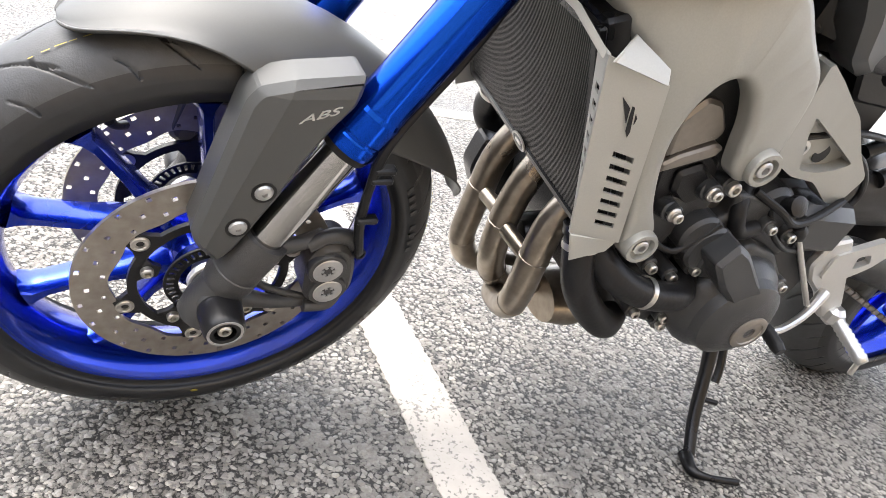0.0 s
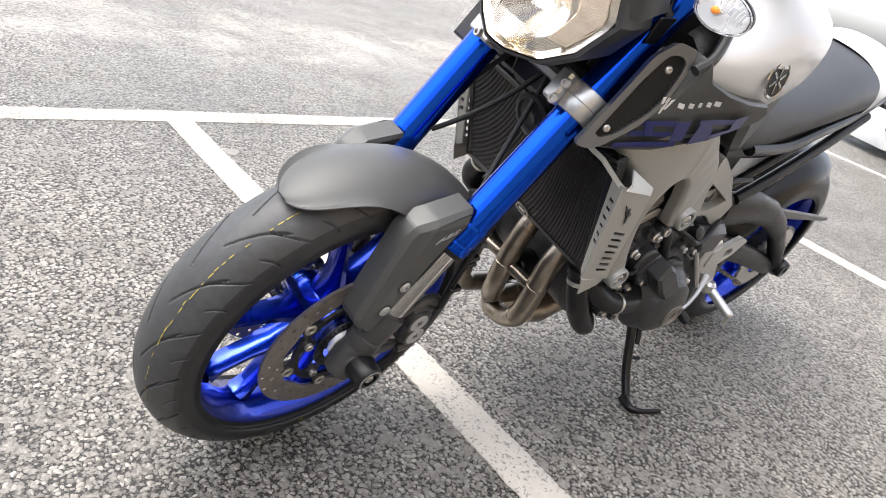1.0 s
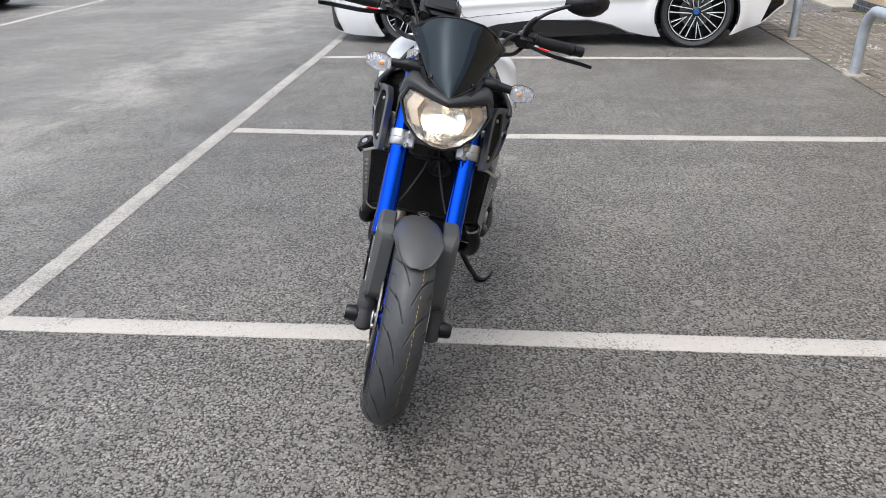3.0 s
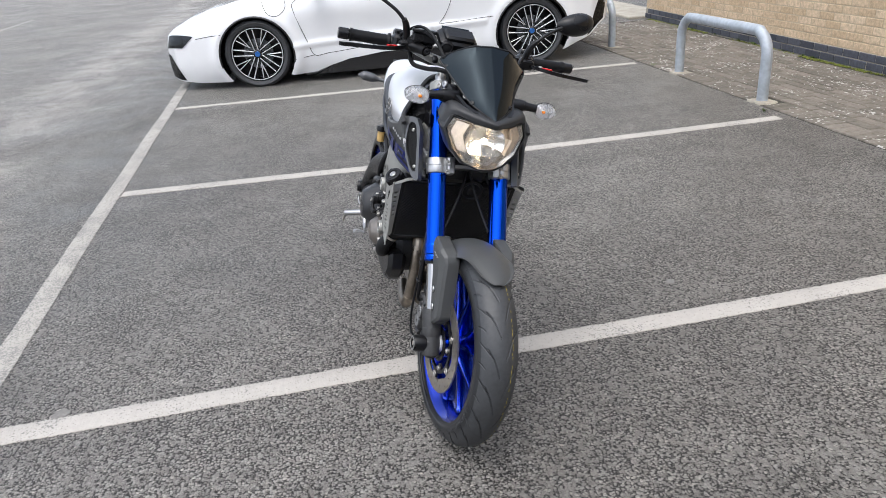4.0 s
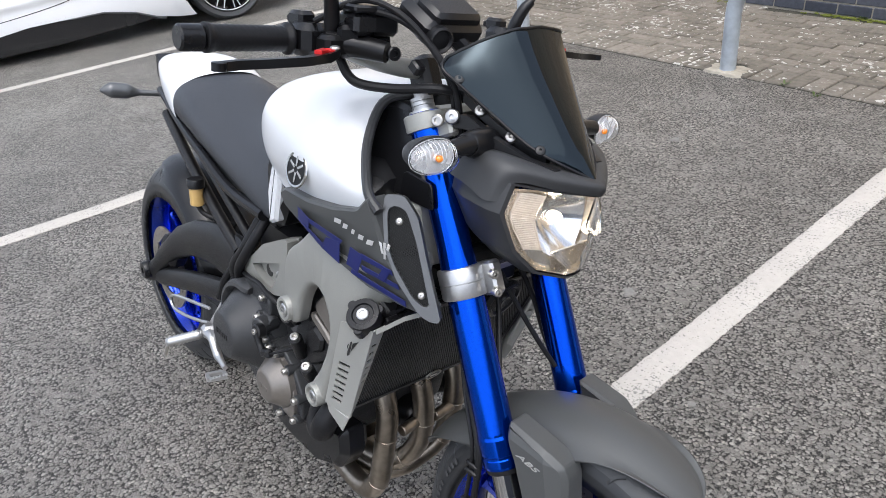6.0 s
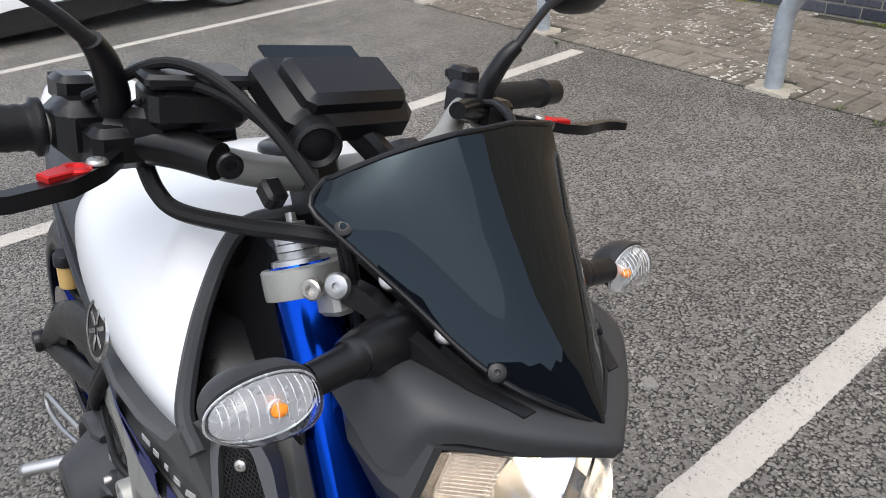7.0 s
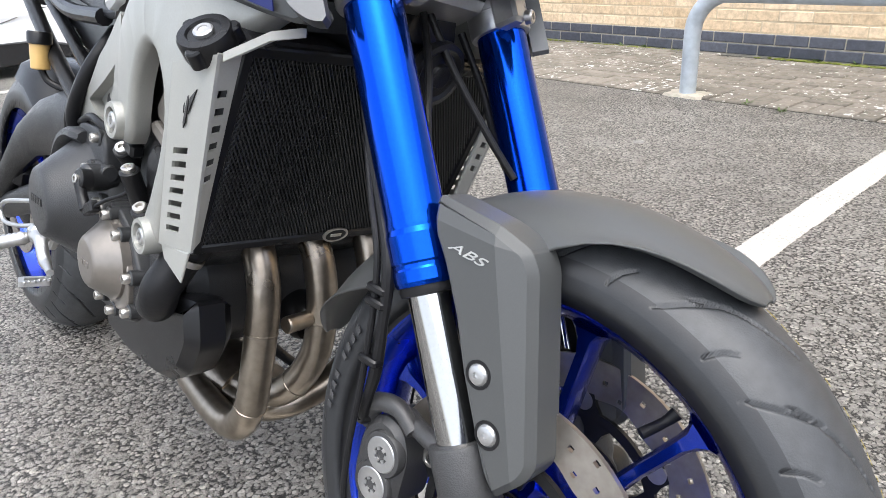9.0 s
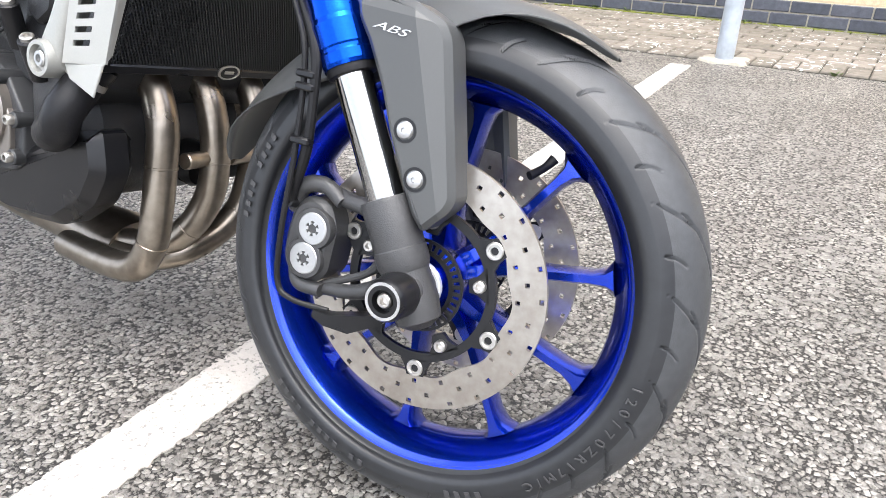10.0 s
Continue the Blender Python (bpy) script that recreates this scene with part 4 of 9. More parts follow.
def brake_disc(c, y, r0, r1, bobbins, side):
    """A drilled floating disc; every hole is open."""
    bm = BM()
    seg = 150
    t = 0.0024
    rad = [r0, r0 + (r1 - r0) * 0.14, r0 + (r1 - r0) * 0.27, r0 + (r1 - r0) * 0.40, r0 + (r1 - r0) * 0.53, r0 + (r1 - r0) * 0.66, r0 + (r1 - r0) * 0.79, r0 + (r1 - r0) * 0.92, r1]
    def P(k, i, yy):
        a = 2 * math.pi * (k % seg) / seg
        wob = 0.0025 * math.cos(a * 10) if i == 0 else 0
        r = rad[i] + wob
        return Vector((c[0] + r * math.cos(a), yy, c[2] + r * math.sin(a)))
    grid = {(k, i, s): bm.verts.new(P(k, i, y + s * t)) for k in range(seg) for i in range(len(rad)) for s in (-1, 1)}
    hole = lambda k, i: (i == 1 and k % 15 in (1, 9)) or (i == 3 and k % 15 in (5,)) or (i == 4 and k % 15 in (12,)) or (i == 6 and k % 15 in (2, 8))
    nr = len(rad) - 1
    for k in range(seg):
        k2 = (k + 1) % seg
        for i in range(nr):
            if hole(k, i):
                continue
            for s in (-1, 1):
                bm.faces.new([grid[k, i, s], grid[k2, i, s], grid[k2, i + 1, s], grid[k, i + 1, s]])
            for edge, ok in (((k, i), (k2, i)), (i == 0 or hole(k, i - 1))), (((k, i + 1), (k2, i + 1)), (i == nr - 1 or hole(k, i + 1))), (((k, i), (k, i + 1)), hole((k - 1) % seg, i)), (((k2, i), (k2, i + 1)), hole(k2, i)):
                if ok:
                    (a, b) = edge
                    bm.faces.new([grid[(*a, -1)], grid[(*b, -1)], grid[(*b, 1)], grid[(*a, 1)]])
    return bm


XF.append(STEER)
AX = Vector((0.0085, 0, 0.2965))
rim_, spokes_ = wheel_rim(AX, 0.047, 0.185, 10, radians(12))
rim = part("front_wheel", rim_, M_RIM, bike, "gloss blue cast ten-spoke front wheel")
for sp_ in spokes_:
    part("spoke", sp_, M_RIM, rim)
wheel_tyre(0.2925, 0.058, 0.2255, 18, "tyre", rim, AX, 1)["label"] = "black road tyre with curved grooves"
for s in (1, -1):
    part("brake_disc", brake_disc(AX, 0.068 * s, 0.104, 0.1425, 6, s), M_DISC, rim, "drilled steel brake disc")
    bm = BM()
    m = frame_to((AX.x, 0.068 * s, AX.z), (0, 1, 0))
    lathe(bm, [(0.078, -0.003), (0.088, -0.003), (0.088, 0.003), (0.078, 0.003)], m, 60, True)
    base = Vector((AX.x, 0.068 * s, AX.z))
    for i in range(6):
        a = radians(35 + 60 * i)
        e = Vector((math.cos(a), 0, math.sin(a)))
        q = Vector((-e.z, 0, e.x))
        arm = loft(BM(), [[base + e * r + q * h * w_ + Vector((0, 0.003 * d, 0)) for h, d in ((-1, -1), (1, -1), (1, 1), (-1, 1))] for r, w_ in ((0.0865, 0.019), (0.096, 0.013), (0.1055, 0.0105))])
        part("carrier_arm", arm, M_SATIN, rim)
        p = base + e * 0.0965 - Vector((0, 0.004 * s, 0))
        part("disc_bobbin", lathe(BM(), [(0.004, 0), (0.0098, 0), (0.0098, 0.0085), (0.0088, 0.0095), (0.0066, 0.0095), (0.006, 0.0088), (0.0045, 0.0088), (0.004, 0.006)], frame_to(p, (0, s, 0)), 20), M_STEEL, rim)
    for i in range(5):
        a2 = radians(12 + 72 * i)
        e2 = Vector((math.cos(a2), 0, math.sin(a2)))
        q2 = Vector((-e2.z, 0, e2.x))
        arm = loft(BM(), [[base + e2 * r + q2 * h * w_ + Vector((0, 0.003 * d, 0)) for h, d in ((-1, -1), (1, -1), (1, 1), (-1, 1))] for r, w_ in ((0.058, 0.007), (0.068, 0.010), (0.0795, 0.02))])
        part("carrier_arm", arm, M_SATIN, rim)
        part("disc_bolt", bolt(BM(), base + e2 * 0.071 + Vector((0, 0.002 * s, 0)), (0, s, 0), 0.007, 0.0075), M_STEEL, rim)
    part("disc_carrier", bm, M_SATIN, rim, "black disc carrier")
    # toothed sensor ring
    bm = BM()
    m = frame_to((AX.x, 0.073 * s, AX.z), (0, 1, 0))
    lathe(bm, [(0.036, -0.0015), (0.041, -0.0015), (0.041, 0.0015), (0.036, 0.0015)], m, 48, True)
    lathe(bm, [(0.049, -0.0015), (0.052, -0.0015), (0.052, 0.0015), (0.049, 0.0015)], m, 48, True)
    for i in range(36):
        box(bm, (0.012, 0.0042, 0.003), m @ Matrix.Rotation(2 * math.pi * i / 36, 4, "Z") @ Matrix.Translation((0.0445, 0, 0)))
    part("sensor_ring", bm, M_SATIN, rim, "black slotted sensor ring")
    part("wheel_spacer", rod(BM(), (AX.x, 0.05 * s, AX.z), (AX.x, 0.088 * s, AX.z), 0.02, 28), M_BLUE if s < 0 else M_ALU, rim)
    part("spacer_ring", lathe(BM(), [(0.0202, -0.004), (0.0265, -0.004), (0.0275, -0.003), (0.0275, 0.003), (0.0265, 0.004), (0.0202, 0.004)], frame_to((AX.x, 0.0745 * s, AX.z), (0, 1, 0)), 40, True), M_MACHINED, rim)
av = radians(55)
pv = AX + Vector((math.cos(av) * 0.186, -0.005, math.sin(av) * 0.186))
part("valve", tube(BM(), [pv, pv - Vector((math.cos(av) * 0.012, 0.006, math.sin(av) * 0.012)), pv + Vector((-0.018, -0.022, -0.02))], [0.006, 0.0045, 0.005], 12, 3), M_RUBBER, rim)
bm = BM()
for s, a0, words in ((-1, -12, "120/70ZR17M/C"), (1, 200, "120/70ZR17M/C")):
    for i, ch in enumerate(words):
        a = radians(a0 + s * i * 3.3)
        p = AX + Vector((math.cos(a) * 0.249, s * 0.0598, math.sin(a) * 0.249))
        e, yv = Vector((math.cos(a), 0, math.sin(a))), Vector((0, s, 0))
        nrm_ = (yv + e * 0.35).normalized()
        up_ = (e - nrm_ * e.dot(nrm_)).normalized()
        rt = up_.cross(nrm_)
        m = Matrix.Translation(p) @ Matrix((rt, up_, nrm_)).transposed().to_4x4()
        merge(bm, writing(ch, 0.016, m, 0.0007))
part("tyre_size", bm, M_TYRETEXT, rim, "raised tyre size lettering")["kind"] = "stuff"
# worn moulding and maker's bands on the side walls
bm = BM()
for s in (1, -1):
    for a0, a1 in ((100, 128), (150, 178), (225, 262), (285, 300)):
        for i in range(int((a1 - a0) / 3)):
            if i % 5 == 4:
                continue
            a = radians(a0 + i * 3)
            e = Vector((math.cos(a), 0, math.sin(a)))
            q = Vector((-e.z, 0, e.x))
            p = AX + e * 0.249 + Vector((0, s * 0.0596, 0))
            yv = (Vector((0, s, 0)) + e * 0.35).normalized()
            u = (e - yv * e.dot(yv)).normalized()
            m = Matrix.Translation(p) @ Matrix((q, u, yv)).transposed().to_4x4()
            box(bm, (0.006, 0.010, 0.0010), m)
part("sidewall_mark", bm, M_TYRETEXT, rim, "raised maker's bars on the side wall")["kind"] = "stuff"
# factory paint: a broken yellow thread on one shoulder, a yellow dot by the rim
bm = BM()
for i in range(150):
    if random.random() < 0.35:
        continue
    a = 2 * math.pi * i / 150
    y = 0.024 + random.uniform(-0.001, 0.001)
    ang = math.asin(min(1, y / 0.0605 * math.sin(radians(74))))
    r = 0.2935 - 0.0605 * (1 - math.cos(ang)) * 1.02 + 0.0004
    ln = random.uniform(0.004, 0.011) / r
    pts = []
    for aa, dy in ((a, -0.0007), (a + ln, -0.0007), (a + ln, 0.0007), (a, 0.0007)):
        pts.append(bm.verts.new(AX + Vector((r * math.cos(aa), y + dy, r * math.sin(aa)))))
    bm.faces.new(pts)
part("paint_thread", bm, M_YELLOW, rim, "broken thin yellow paint line")["kind"] = "stuff"
pd = AX + Vector((math.cos(radians(-93)) * 0.2395, 0.0578, math.sin(radians(-93)) * 0.2395))
part("paint_dot", lathe(BM(), [(0.0048, 0), (0.0045, 0.0008), (0.0002, 0.0009)], frame_to(pd, (0, 1, -0.3)), 16), M_YELLOW, rim)

# fork legs
for s in (1, -1):
    Y = 0.098 * s
    F = lambda h, dx=0.0, dy=0.0: Vector((0.0115 - 0.4663 * (h - 0.298) + dx, Y + dy, h))
    leg = part("fork_leg", lathe(BM(), [(0.0205, 0.0), (0.0282, 0.0), (0.0292, 0.004), (0.0292, 0.014), (0.0284, 0.016), (0.0284, 0.019), (0.0296, 0.021), (0.0296, 0.045), (0.0284, 0.05), (0.0284, 0.054), (0.0276, 0.06),
                                     (0.0272, 0.30), (0.0256, 0.33), (0.0256, 0.518), (0.024, 0.522)], frame_to(F(0.512), AXIS), 48), M_BLUE, bike, "blue anodised upside-down fork tube", 12)
    part("dust_seal", lathe(BM(), [(0.0208, 0), (0.0255, 0.001), (0.0265, 0.005), (0.0265, 0.009), (0.022, 0.010)], frame_to(F(0.504), AXIS), 40), M_RUBBER, leg)
    part("stanchion", rod(BM(), F(0.37), F(0.515), 0.0205, 40, 0.05), M_CHROME, leg, "polished steel stanchion")
    bm = BM()
    lathe(bm, [(0.021, 0.113), (0.0275, 0.112), (0.0285, 0.108), (0.0275, 0.06), (0.025, 0.035), (0.027, 0.0), (0.024, -0.02), (0.012, -0.028)], frame_to(F(0.285), AXIS), 32)
    lathe(bm, [(0.012, -0.022), (0.0235, -0.020), (0.0252, -0.016), (0.0252, 0.016), (0.0235, 0.020), (0.012, 0.022)], frame_to(AX + Vector((0, Y, 0)), (0, 1, 0)), 28)
    # the two ears that carry the caliper
    tube(bm, [F(0.372, -0.01), Vector((-0.065, Y, 0.374)), Vector((-0.098, Y * 0.9, 0.378))], [0.012, 0.009, 0.009], 12)
    tube(bm, [F(0.300, -0.012), Vector((-0.055, Y * 0.95, 0.276)), Vector((-0.104, Y * 0.9, 0.268))], [0.014, 0.0085, 0.008], 12)
    tube(bm, [F(0.335, -0.010), Vector((-0.045, Y * 0.92, 0.300)), Vector((-0.100, Y * 0.9, 0.274))], [0.010, 0.0045, 0.0045], 10)
    lathe(bm, [(0.0255, 0.018), (0.0285, 0.014), (0.0285, -0.002), (0.0255, -0.010)], frame_to(F(0.325), AXIS), 32)
    box(bm, (0.02, 0.012, 0.03), Matrix.Translation(AX + Vector((0.004, Y - 0.012 * s, -0.024))), 0.003)
    part("fork_foot", bm, M_CALIPER, leg, "black cast fork foot")
    part("pinch_bolt", bolt(BM(), AX + Vector((0.022, Y + 0.002 * s, -0.018)), (1, 0.3 * s, -0.3), 0.006, 0.007), M_STEEL, leg)
    part("axle_slider", lathe(BM(), [(0.02, -0.004), (0.0238, 0.001), (0.0245, 0.006), (0.0228, 0.03), (0.0212, 0.036), (0.0200, 0.0375), (0.012, 0.0376), (0.0115, 0.028), (0.001, 0.0275)], frame_to(AX + Vector((0, Y + 0.018 * s, 0)), (0, s, 0)), 40), M_BLACK, leg, "black nylon crash bobbin")
    part("slider_ring", lathe(BM(), [(0.0165, 0), (0.0195, 0), (0.0195, 0.0009), (0.0165, 0.0009)], frame_to(AX + Vector((0, Y + 0.0552 * s, 0)), (0, s, 0)), 40, True), M_RINGGREY, leg)
    part("slider_bolt", bolt(BM(), AX + Vector((0, Y + 0.0455 * s, 0)), (0, s, 0), 0.008, 0.009), M_STEEL, leg)

    # caliper
    yc = 0.084 * s
    bm = BM()
    out = fillet([(-0.140, 0.360), (-0.120, 0.374), (-0.096, 0.368), (-0.085, 0.342), (-0.093, 0.288), (-0.106, 0.275), (-0.138, 0.273), (-0.152, 0.296), (-0.148, 0.332)], 0.012)
    slab(bm, out, 0.050 * s, 0.103 * s, 0.006)
    for bx, bz in ((-0.110, 0.338), (-0.1185, 0.3025)):
        lathe(bm, [(0.0235, 0), (0.0235, 0.012), (0.0222, 0.0142), (0.019, 0.0145)], frame_to((bx, 0.093 * s, bz), (0, s, 0)), 32)
    tube(bm, [(-0.146, 0.09 * s, 0.352), (-0.132, 0.098 * s, 0.380), (-0.104, 0.098 * s, 0.386), (-0.080, 0.1 * s, 0.372)], [0.009, 0.010, 0.009, 0.008], 12)
    tube(bm, [(-0.142, 0.088 * s, 0.284), (-0.128, 0.096 * s, 0.270), (-0.098, 0.098 * s, 0.268)], [0.008, 0.009, 0.008], 12)
    part("brake_caliper", bm, M_CALIPER, leg, "black four-pot brake caliper")
    for bx, bz in ((-0.110, 0.338), (-0.1185, 0.3025)):
        p = Vector((bx, 0.1065 * s, bz))
        bm = lathe(BM(), [(0.0180, 0), (0.0180, 0.0012), (0.0170, 0.002), (0.0085, 0.002), (0.0078, -0.001), (0.001, -0.001)], frame_to(p, (0, s, 0)), 36)
        for i in range(6):
            a = i * math.pi / 3
            box(bm, (0.0036, 0.0036, 0.004), frame_to(p, (0, s, 0)) @ Matrix.Rotation(a, 4, "Z") @ Matrix.Translation((0.0068, 0, 0.0002)))
        part("piston_cap", bm, M_ALU, leg, "bright aluminium piston cap")
    part("banjo_bolt", bolt(BM(), (-0.142, 0.098 * s, 0.362), (-0.2, s, 0.1), 0.0075, 0.01), M_SATIN, leg)
    # hoses and the sensor lead down the leg
    part("brake_hose", tube(BM(), [(-0.142, 0.104 * s, 0.364), (-0.136, 0.11 * s, 0.378), (-0.122, 0.116 * s, 0.420), (-0.116, 0.120 * s, 0.47), (-0.118, 0.120 * s, 0.524), (-0.146, 0.110 * s, 0.570), (-0.178, 0.100 * s, 0.62), (-0.205, 0.092 * s, 0.68), (-0.23, 0.07 * s, 0.74)], [0.0055, 0.0052, 0.0062, 0.005, 0.0062, 0.0045, 0.0045, 0.0045, 0.0045], 10), M_RUBBER, leg)
    if s < 0:
        part("sensor_lead", tube(BM(), [(-0.085, 0.10 * s, 0.248), (-0.125, 0.112 * s, 0.254), (-0.145, 0.114 * s, 0.27), (-0.142, 0.120 * s, 0.33), (-0.133, 0.121 * s, 0.41), (-0.129, 0.121 * s, 0.48), (-0.132, 0.121 * s, 0.53), (-0.156, 0.112 * s, 0.575), (-0.186, 0.098 * s, 0.63), (-0.215, 0.085 * s, 0.71)], 0.0034, 10), M_RUBBER, leg)
    for h in (0.432, 0.487, 0.500):
        x = float(np.interp(h, [0.44, 0.53], [-0.125, -0.124]))
        part("hose_clip", box(BM(), (0.024, 0.013, 0.008), Matrix.Translation((x, 0.121 * s, h)) @ Matrix.Rotation(radians(4), 4, "Y"), 0.002), M_BLACK, leg)
    bm = BM()
    loft(bm, [[Vector(q) for q in r] for r in (
        [(0.005, 0.10 * s, 0.272), (0.005, 0.118 * s, 0.272), (-0.01, 0.118 * s, 0.256), (-0.01, 0.10 * s, 0.256)],
        [(-0.03, 0.10 * s, 0.262), (-0.03, 0.122 * s, 0.262), (-0.045, 0.122 * s, 0.238), (-0.045, 0.10 * s, 0.238)],
        [(-0.075, 0.10 * s, 0.250), (-0.075, 0.116 * s, 0.250), (-0.08, 0.116 * s, 0.236), (-0.08, 0.10 * s, 0.236)],
        [(-0.098, 0.10 * s, 0.248), (-0.098, 0.110 * s, 0.248), (-0.1, 0.110 * s, 0.240), (-0.1, 0.10 * s, 0.240)])])
    if s < 0:
        part("sensor_guard", bm, M_BLACK, leg)

# front mudguard
def fender_section(a, half_w, drop, lift):
    """From the crest to the rim of the guard at the angle a about the axle."""
    e = Vector((math.cos(a), 0, math.sin(a)))
    out = []
    for f, r in ((0, 0.0), (0.3, -0.002), (0.6, -0.010), (0.85, -0.024), (1.0, -0.045 * drop)):
        out.append(AX + e * (0.3105 + lift + r * (0.5 + 0.5 * drop) * min(1.0, half_w / 0.066)) + Vector((0, half_w * f, 0)))
    return out


secs = []
for deg, hw, drop, lift in ((59.5, 0.008, 0.01, -0.006), (61, 0.028, 0.03, -0.005), (64, 0.044, 0.06, -0.003), (69, 0.056, 0.14, -0.001), (76, 0.065, 0.35, 0.001), (84, 0.072, 0.68, 0.002), (93, 0.078, 1.1, 0.002), (102, 0.082, 1.5, 0.002), (112, 0.082, 1.5, 0.0),
                            (122, 0.080, 1.35, -0.001), (132, 0.077, 1.2, 0.001), (141, 0.073, 0.95, 0.005), (148, 0.066, 0.7, 0.010), (154, 0.055, 0.45, 0.014), (159, 0.040, 0.25, 0.018), (163, 0.026, 0.12, 0.020), (166.5, 0.010, 0.06, 0.021)):
    secs.append(fender_section(radians(deg), hw, drop, lift))
fender = part("front_mudguard", thick(skin(secs), 0.003), M_GREY, bike, "matt dark grey front mudguard", 60)
soften(fender, 1)
for s in (1, -1):
    oc = fillet([(-0.084, 0.594), (-0.018, 0.582), (0.011, 0.567), (0.019, 0.552), (0.049, 0.400), (0.044, 0.386), (0.020, 0.362), (0.006, 0.378), (-0.010, 0.412), (-0.029, 0.455), (-0.044, 0.498), (-0.064, 0.540), (-0.078, 0.562)], 0.006, 3)
    bm = slab(BM(), oc, 0.070 * s, 0.1145 * s, 0.006)
    crease = lambda z: -0.006 + (0.538 - z) * 0.27
    geom = lambda: bm.verts[:] + bm.edges[:] + bm.faces[:]
    bmesh.ops.bisect_plane(bm, geom=geom(), plane_co=(-0.006, 0, 0.538), plane_no=(1, 0, 0.27))
    bmesh.ops.bisect_plane(bm, geom=geom(), plane_co=(-0.040, 0, 0.570), plane_no=(0.12, 0, 1))
    warp(bm, lambda v: Vector((v.x, v.y - s * (0.45 * max(0, v.x - crease(v.z)) + 0.30 * max(0, v.z + 0.12 * (v.x + 0.040) - 0.570)), v.z)))
    part("fork_guard", bm, M_GREY, fender, "matt grey creased guard in front of the fork leg", 10)
    for x, z in ((-0.010, 0.4605), (0.0075, 0.4145)):
        part("guard_screw", button(BM(), (x, 0.1142 * s, z), (0, s, 0), 0.0092, 0.004), M_ALU, fender)
        part("screw_washer", lathe(BM(), [(0.010, 0), (0.0125, 0), (0.0125, 0.0008), (0.010, 0.0008)], frame_to((x, 0.1142 * s, z), (0, s, 0)), 28, True), M_BLACK, fender)
    mt = Matrix.Translation((-0.040, 0.1148 * s, 0.554)) @ Matrix.Rotation(radians(10), 4, "Y") @ Matrix.Rotation(radians(90), 4, "X")
    if s > 0:
        mt = Matrix.Translation((-0.042, 0.1148, 0.553)) @ Matrix.Rotation(radians(22), 4, "Y") @ Matrix.Rotation(radians(180), 4, "Z") @ Matrix.Rotation(radians(90), 4, "X")
    part("badge_letters", writing("ABS", 0.0105, mt @ Matrix.Diagonal((2.1, 1, 1, 1)), 0.0008, 0.45), M_ALUPAINT, fender, "pale grey raised letters")

# yokes
bm = BM()
for s in (1, -1):
    Yk = 0.098 * s
    top = Vector((0.0115 - 0.4663 * (0.762 - 0.298), Yk, 0.762))
    lathe(bm, [(0.027, -0.023), (0.032, -0.022), (0.0335, -0.019), (0.0335, -0.001), (0.0325, 0.0), (0.0335, 0.001), (0.0335, 0.019), (0.032, 0.022), (0.027, 0.023)], frame_to(top, AXIS), 40)
    ear = top + Vector((0.030, -0.027 * s, 0.012))
    box(bm, (0.03, 0.022, 0.05), Matrix.Translation(ear) @ Matrix.Rotation(-RAKE, 4, "Y"), 0.004)
box(bm, (0.05, 0.15, 0.03), Matrix.Translation((-0.225, 0, 0.768)) @ Matrix.Rotation(-RAKE, 4, "Y"), 0.008)
lower = part("lower_yoke", bm, M_ALU, bike, "silver cast fork clamp")
bm = BM()
box(bm, (0.075, 0.17, 0.04), Matrix.Translation((-0.235, 0, 0.775)) @ Matrix.Rotation(-RAKE, 4, "Y"), 0.01)
rod(bm, (-0.265, 0, 0.73), (-0.395, 0, 1.0), 0.028, 24)
part("steering_stem", bm, M_SATIN, lower)
for s in (1, -1):
    for dz in (0.012, -0.012):
        part("clamp_bolt", bolt(BM(), (-0.160 - dz * 0.42, 0.082 * s, 0.774 + dz), (1, 0.25 * s, 0.2), 0.0075, 0.008), M_STEEL, lower)
bm = BM()
for s in (1, -1):
    c_ = Vector((0.0115 - 0.4663 * (0.973 - 0.298), 0.098 * s, 0.973))
    lathe(bm, [(0.025, -0.012), (0.031, -0.0115), (0.0315, -0.009), (0.0315, 0.010), (0.030, 0.012), (0.025, 0.012)], frame_to(c_, AXIS), 36)
    box(bm, (0.035, 0.03, 0.024), Matrix.Translation(c_ + Vector((0.036, -0.008 * s, -0.002))) @ Matrix.Rotation(-RAKE, 4, "Y"), 0.004)
    box(bm, (0.06, 0.10, 0.02), Matrix.Translation(c_ + Vector((-0.02, -0.055 * s, 0.003))) @ Matrix.Rotation(-RAKE, 4, "Y"), 0.006)
upper = part("upper_yoke", bm, M_FRAME, bike, "grey machined top yoke")
for s in (1, -1):
    c_ = Vector((0.0115 - 0.4663 * (0.983 - 0.298), 0.098 * s, 0.983))
    part("fork_cap", lathe(BM(), [(0.022, 0), (0.022, 0.006), (0.016, 0.007), (0.0165, 0.012), (0.0150, 0.0125), (0.0165, 0.013), (0.0165, 0.018), (0.0150, 0.0185), (0.0165, 0.019), (0.0165, 0.024), (0.010, 0.025), (0.010, 0.034), (0.004, 0.035), (0.004, 0.042)], frame_to(c_, AXIS), 24), M_ALU, upper, "bright fork adjuster cap")
    part("yoke_bolt", bolt(BM(), (-0.268, 0.112 * s, 0.984), (0.45, s, 0.1), 0.0085, 0.006), M_STEEL, upper)
    part("bracket_bolt", button(BM(), (-0.250, 0.104 * s, 0.992), (0.5, s, 0.25), 0.0105, 0.005), M_ALU, upper)

